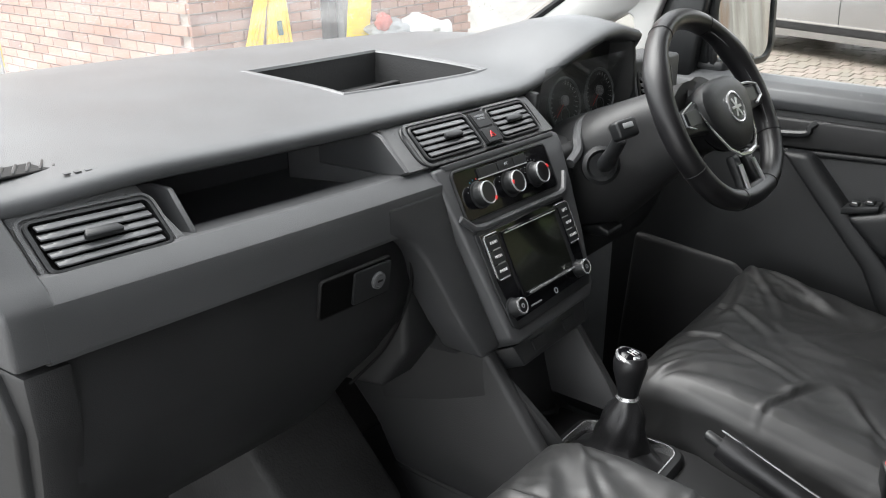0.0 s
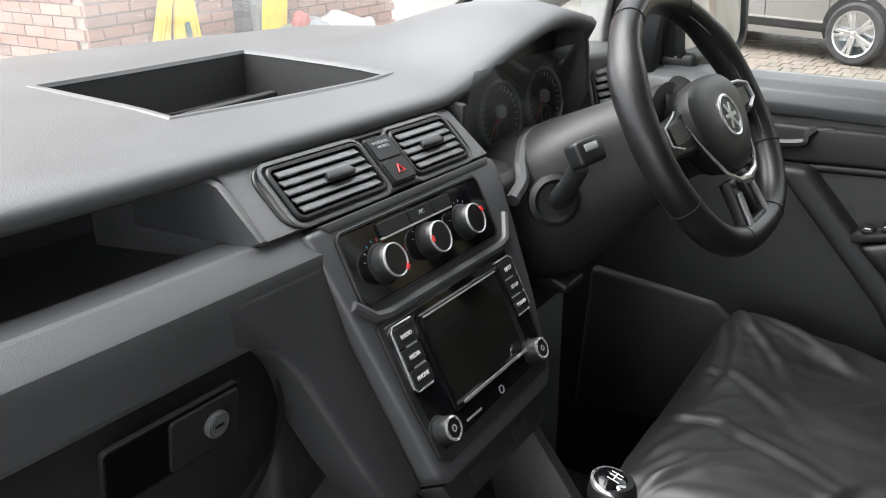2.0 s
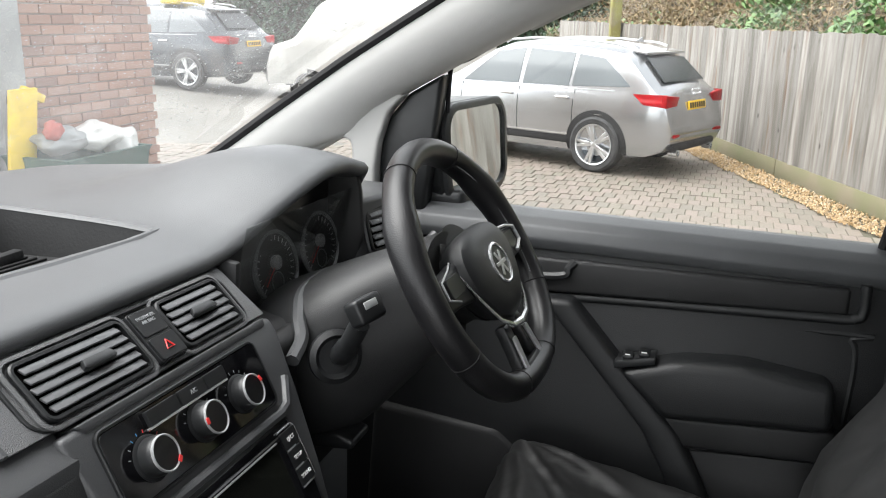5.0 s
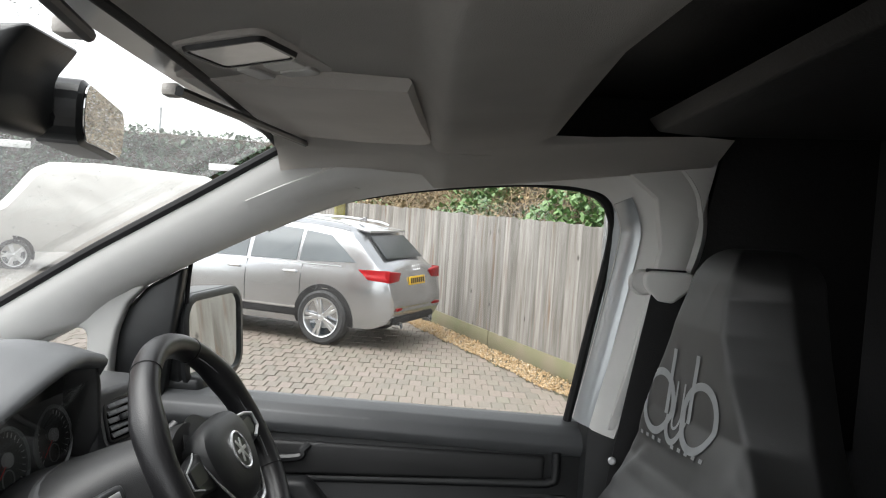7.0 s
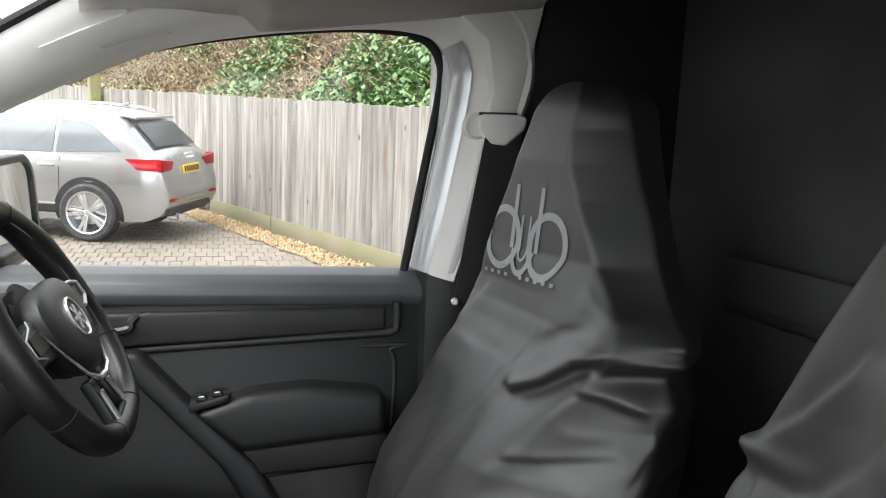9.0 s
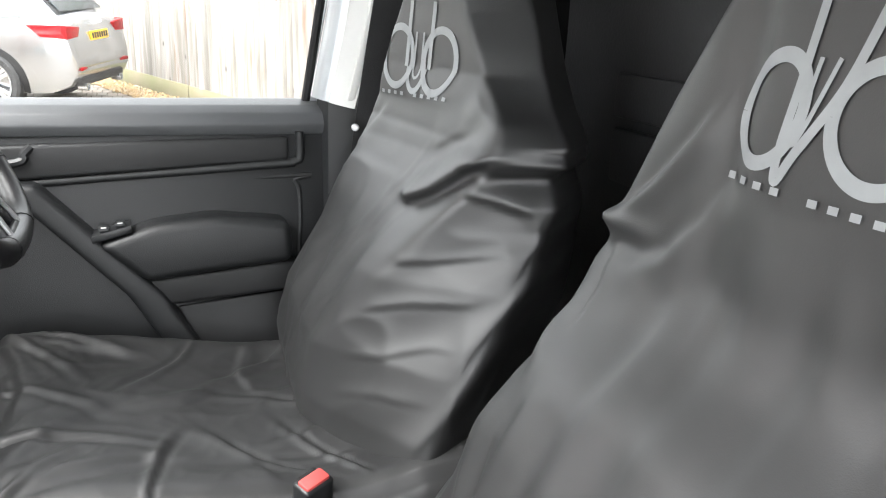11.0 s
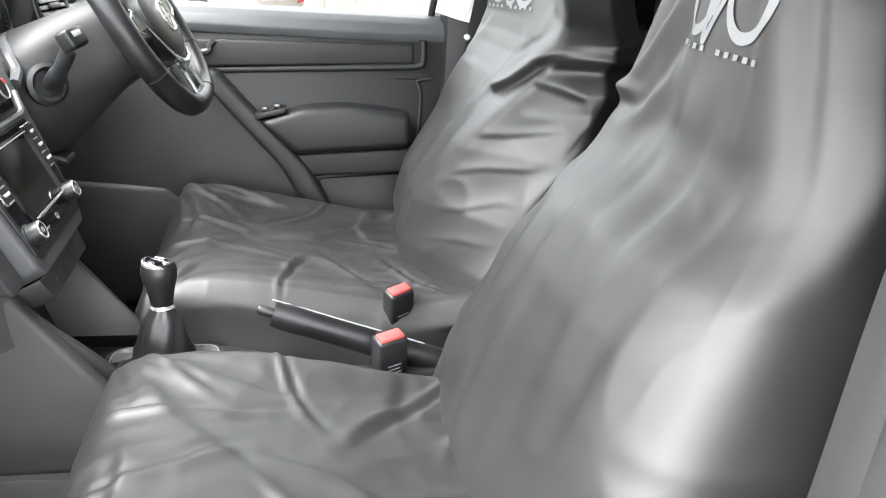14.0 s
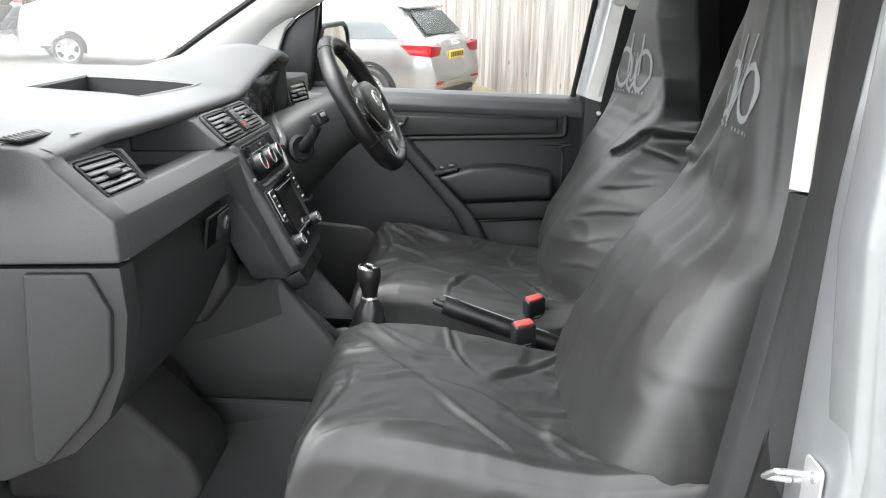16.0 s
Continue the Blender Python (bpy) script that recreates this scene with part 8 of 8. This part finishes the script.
for kx, ky, hh, ss in ((31, 27, 8.5, 1), (36, 30, 9.5, 2), (29, 28, 7.5, 3), (40, 29, 9.0, 4)):
    bare_tree(kx, ky, hh, ss)

YARD = [o for o in bpy.data.objects if o.parent is None and o not in CAB]
# ---- brick house ----
house = thing("house", "red-brown brick house wall beside the drive", "house", at=(4.2, 7, 0))
WX0, WX1, WY, WB = 2.61, 5.79, 5.1, 9.7
wall = part("wall", box((WX1 - WX0 - 0.02, WB - WY - 0.02, 5.8), pose((WX0 + WX1) / 2, (WY + WB) / 2, 2.5), 0.002, 1), M_MORTAR, house, "brick wall with pale mortar")
bb = box((0.215, 0.03, 0.065), None, 0.004, 1)
me_b = bpy.data.meshes.new("brick")
bb.to_mesh(me_b)
bb.free()
me_b.materials.append(M_BRICK)
rbk = random.Random(9)
near, rest_v, rest_f = 0, [], []


def rest_brick(c, ax, w):
    ay = Vector((-ax.y, ax.x, 0))
    b0 = len(rest_v)
    for sx, sy, sz in ((-1, -1, -1), (1, -1, -1), (1, 1, -1), (-1, 1, -1), (-1, -1, 1), (1, -1, 1), (1, 1, 1), (-1, 1, 1)):
        rest_v.append(c + ax * (sx * w / 2) + ay * (sy * 0.015) + Vector((0, 0, sz * 0.0325)))
    rest_f.extend([tuple(b0 + i for i in f) for f in ((0, 1, 5, 4), (1, 2, 6, 5), (2, 3, 7, 6), (3, 0, 4, 7), (4, 5, 6, 7))])


for row in range(-5, 72):
    z = 0.04 + 0.075 * row
    off = 0.1125 * (row % 2)
    for k in range(-1, 16):
        x = WX0 + 0.1075 + 0.225 * k + off
        x0, x1 = max(x - 0.1075, WX0), min(x + 0.1075, WX1)
        if x1 - x0 < 0.04:
            continue
        y = WY + 0.003 + rbk.uniform(-0.002, 0.002)
        if x1 - x0 > 0.21 and 0.62 < z < 2.15 and near < 300:
            ob = new("brick", me_b)
            ob.parent = wall
            ob.location = (x, y, z)
            near += 1
        else:
            rest_brick(Vector(((x0 + x1) / 2, y, z)), Vector((1, 0, 0)), x1 - x0)
    for k in range(0, 21):
        y = WY + 0.1075 + 0.225 * k + 0.1125 * ((row + 1) % 2)
        y0, y1 = max(y - 0.1075, WY + 0.02), min(y + 0.1075, WB)
        if y1 - y0 > 0.04:
            rest_brick(Vector((WX0 + 0.003 + rbk.uniform(-0.002, 0.002), (y0 + y1) / 2, z)), Vector((0, 1, 0)), y1 - y0)
mesh_ob("brickwork", rest_v, rest_f, M_BRICKS, wall, "rest of the brickwork", smooth=False)["kind"] = "stuff"
part("roof", prism([(4.7, 5.35), (7.3, 7.2), (9.9, 5.35)], 2.4, 6.0, "x", 0.02, 1), M_SOIL, house, "plain dark roof")

# grey box and downpipe on the wall, yellow hose, rubbish at its foot
pipe = thing("meter_box", "tall grey metal casing fixed to the brick wall", "metal casing", at=(4.15, 4.9, 0))
part("casing", box((0.25, 0.14, 2.75), pose(4.06, 5.02, 1.025), 0.01), M_ZINC, pipe)
part("side_flange", box((0.09, 0.10, 2.75), pose(3.87, 5.045, 1.025), 0.006), M_RUBBER, pipe)
hose = thing("hose", "bundle of yellow hose hanging from a hook on the wall", "hose", at=(3.3, 4.93, 0.6))
rh = random.Random(6)
for k in range(9):
    xl, xr = 2.99 + 0.035 * (k % 5) + rh.uniform(-0.01, 0.01), 3.20 + 0.03 * k + rh.uniform(-0.01, 0.01)
    zt = 1.25 + rh.uniform(-0.03, 0.02)
    zb = 0.42 + rh.uniform(0, 0.15)
    part("strand", tube(smooth_line([(xl, 5.03, zb), (lerp(xl, 3.25, 0.45), 5.00 - 0.004 * k, 0.86), (3.235, 5.01 - 0.005 * k, zt - 0.06), (3.27, 5.01 - 0.005 * k, zt), (3.315, 5.01 - 0.005 * k, zt - 0.07), (lerp(xr, 3.31, 0.4), 5.01, 0.86), (xr, 5.03, zb)], 6), 0.016, 8), M_YELLOW, hose, "yellow hose strand")
part("hook", box((0.05, 0.12, 0.03), pose(3.27, 5.04, 1.23), 0.006), M_ZINC, hose)
part("tap_end", tube([(3.315, 5.00, 0.72), (3.325, 5.00, 0.62)], 0.02, 8), M_BIN, hose, "green hose connector")
crate = thing("caution_board", "yellow folding caution board leaning on the wall", "caution board", at=(4.2, 4.7, 0))
part("board", box((0.24, 0.03, 1.30), pose(3.90, 4.80, 0.31, 8), 0.01), M_YELLOW, crate)
part("handle", box((0.20, 0.05, 0.06), pose(4.05, 4.78, 0.90, 0, 25, 0), 0.012), M_YELLOW, crate)
for k in range(3):
    part("mark", box((0.05, 0.004, 0.05), pose(3.85 + 0.06 * (k % 2), 4.782, 0.88 - 0.09 * k, 8), 0.002, 1), M_TYRE, crate)
tub = thing("storage_tub", "dark green plastic tub heaped with rubbish", "tub", at=(4.75, 4.6, 0))
part("tub_body", loft([[(4.32 + sx * w, 4.66 + sy * d, z - 0.08) for sx, sy in ((-1, -1), (1, -1), (1, 1), (-1, 1))] for z, w, d in ((-0.35, 0.32, 0.20), (0.52, 0.42, 0.27), (0.57, 0.44, 0.29), (0.57, 0.40, 0.25), (0.42, 0.38, 0.24))]), M_BIN, tub)


def bag(x, y, z, r, material, label, seed):
    bm = bmesh.new()
    bmesh.ops.create_icosphere(bm, subdivisions=4, radius=1)
    for v in bm.verts:
        n = 1 + 0.28 * noise.noise(v.co * 1.6 + Vector((seed, 0, 0))) + 0.10 * abs(noise.noise(v.co * 4 + Vector((0, seed, 0))))
        v.co = Vector((x + v.co.x * r[0] * n, y + v.co.y * r[1] * n, z + v.co.z * r[2] * n))
    tagged(part("rubbish_bag", bm, material), label, "rubbish bag")


bag(4.44, 4.62, 0.58, (0.20, 0.15, 0.10), M_BAG, "crumpled white plastic bag on the green tub", 1)
bag(4.69, 4.60, 0.47, (0.10, 0.14, 0.16), M_BAG, "crumpled white plastic bag beside the green tub", 2)
bag(4.14, 4.66, 0.58, (0.22, 0.14, 0.09), M_ZINC, "grey bundle lying on the green tub", 3)
bag(4.02, 4.60, 0.66, (0.07, 0.06, 0.07), mat("faded_red_cloth", (0.45, 0.13, 0.11), 0.8, var=0.1, var_scale=20), "faded red cloth on the rubbish heap", 4)
sign = thing("banner_sign", "tall yellow banner sign with dark marks on a post", "sign", at=(2.2, 6.6, 0))
part("panel", box((0.36, 0.02, 1.55), pose(1.78, 6.5, 1.20, 0, 0, 10), 0.006), M_YELLOW, sign)
part("post", tube([(1.93, 6.53, -0.35), (1.93, 6.53, 2.0)], 0.02, 8), M_ZINC, sign)
for k in range(9):
    part("mark", box((0.10, 0.006, 0.07), pose(1.81, 6.488, 0.70 + 0.13 * k, 0, 0, 10), 0.004, 1), M_TYRE, sign)

HOUSE = [o for o in bpy.data.objects if o.parent is None and o not in CAB and o not in YARD]
for ob in HOUSE:
    ob.matrix_basis = Matrix.Translation((0.13, 0, 0)) @ ob.matrix_basis

# ---- block paving of the drive, nearest last ----
bb = box((0.195, 0.0965, 0.05), pose(0, 0, -0.025), 0.004, 1)
me_p = bpy.data.meshes.new("paving_block")
bb.to_mesh(me_p)
bb.free()
me_p.materials.append(M_PAVE)
tagged(part("pavement", box((13.6, 14.2, 0.04), pose(7.6, 2.4, -0.027), 0), M_JOINT), "sandy bed of the block-paved drive", "paving", kind="structure")
pav = bpy.data.objects["pavement"]
rp = random.Random(2)
pv, pf, count = [], [], 0
for i in range(66):
    x = 1.0 + 0.2 * i
    for j in range(140):
        y = -4.4 + 0.1 * j + 0.05 * (i % 2)
        rel = Vector((x, y, 0)) - F0
        if rel.dot(FOUT) < 0.34 or (y > 4.2 and 1.7 < x < 4.8):
            continue
        dz = rp.uniform(-0.003, 0.003)
        if 3.8 <= x <= 7.4 and -0.9 <= y <= 1.2 and count < 300:
            ob = new("paving_block", me_p)
            ob.parent = pav
            ob.location = (x, y, dz)
            ob.rotation_euler = (rp.uniform(-0.01, 0.01), rp.uniform(-0.01, 0.01), rp.uniform(-0.015, 0.015))
            count += 1
        else:
            b0 = len(pv)
            for sx, sy, z in ((-1, -1, -0.03), (1, -1, -0.03), (1, 1, -0.03), (-1, 1, -0.03), (-0.97, -0.94, dz), (0.97, -0.94, dz), (0.97, 0.94, dz), (-0.97, 0.94, dz)):
                pv.append((x + sx * 0.0978, y + sy * 0.0484, z))
            pf += [tuple(b0 + q for q in f) for f in ((0, 1, 5, 4), (1, 2, 6, 5), (2, 3, 7, 6), (3, 0, 4, 7), (4, 5, 6, 7))]
mesh_ob("paving", pv, pf, M_PAVES, pav, "rest of the block paving", smooth=False)["kind"] = "stuff"

# the yard scaled and lowered about the eye to fit the camera's view
for ob in YARD + [pav]:
    ob.matrix_basis = Matrix.Translation((0.271, -0.024, -0.352)) @ Matrix.Scale(1.2543, 4) @ ob.matrix_basis
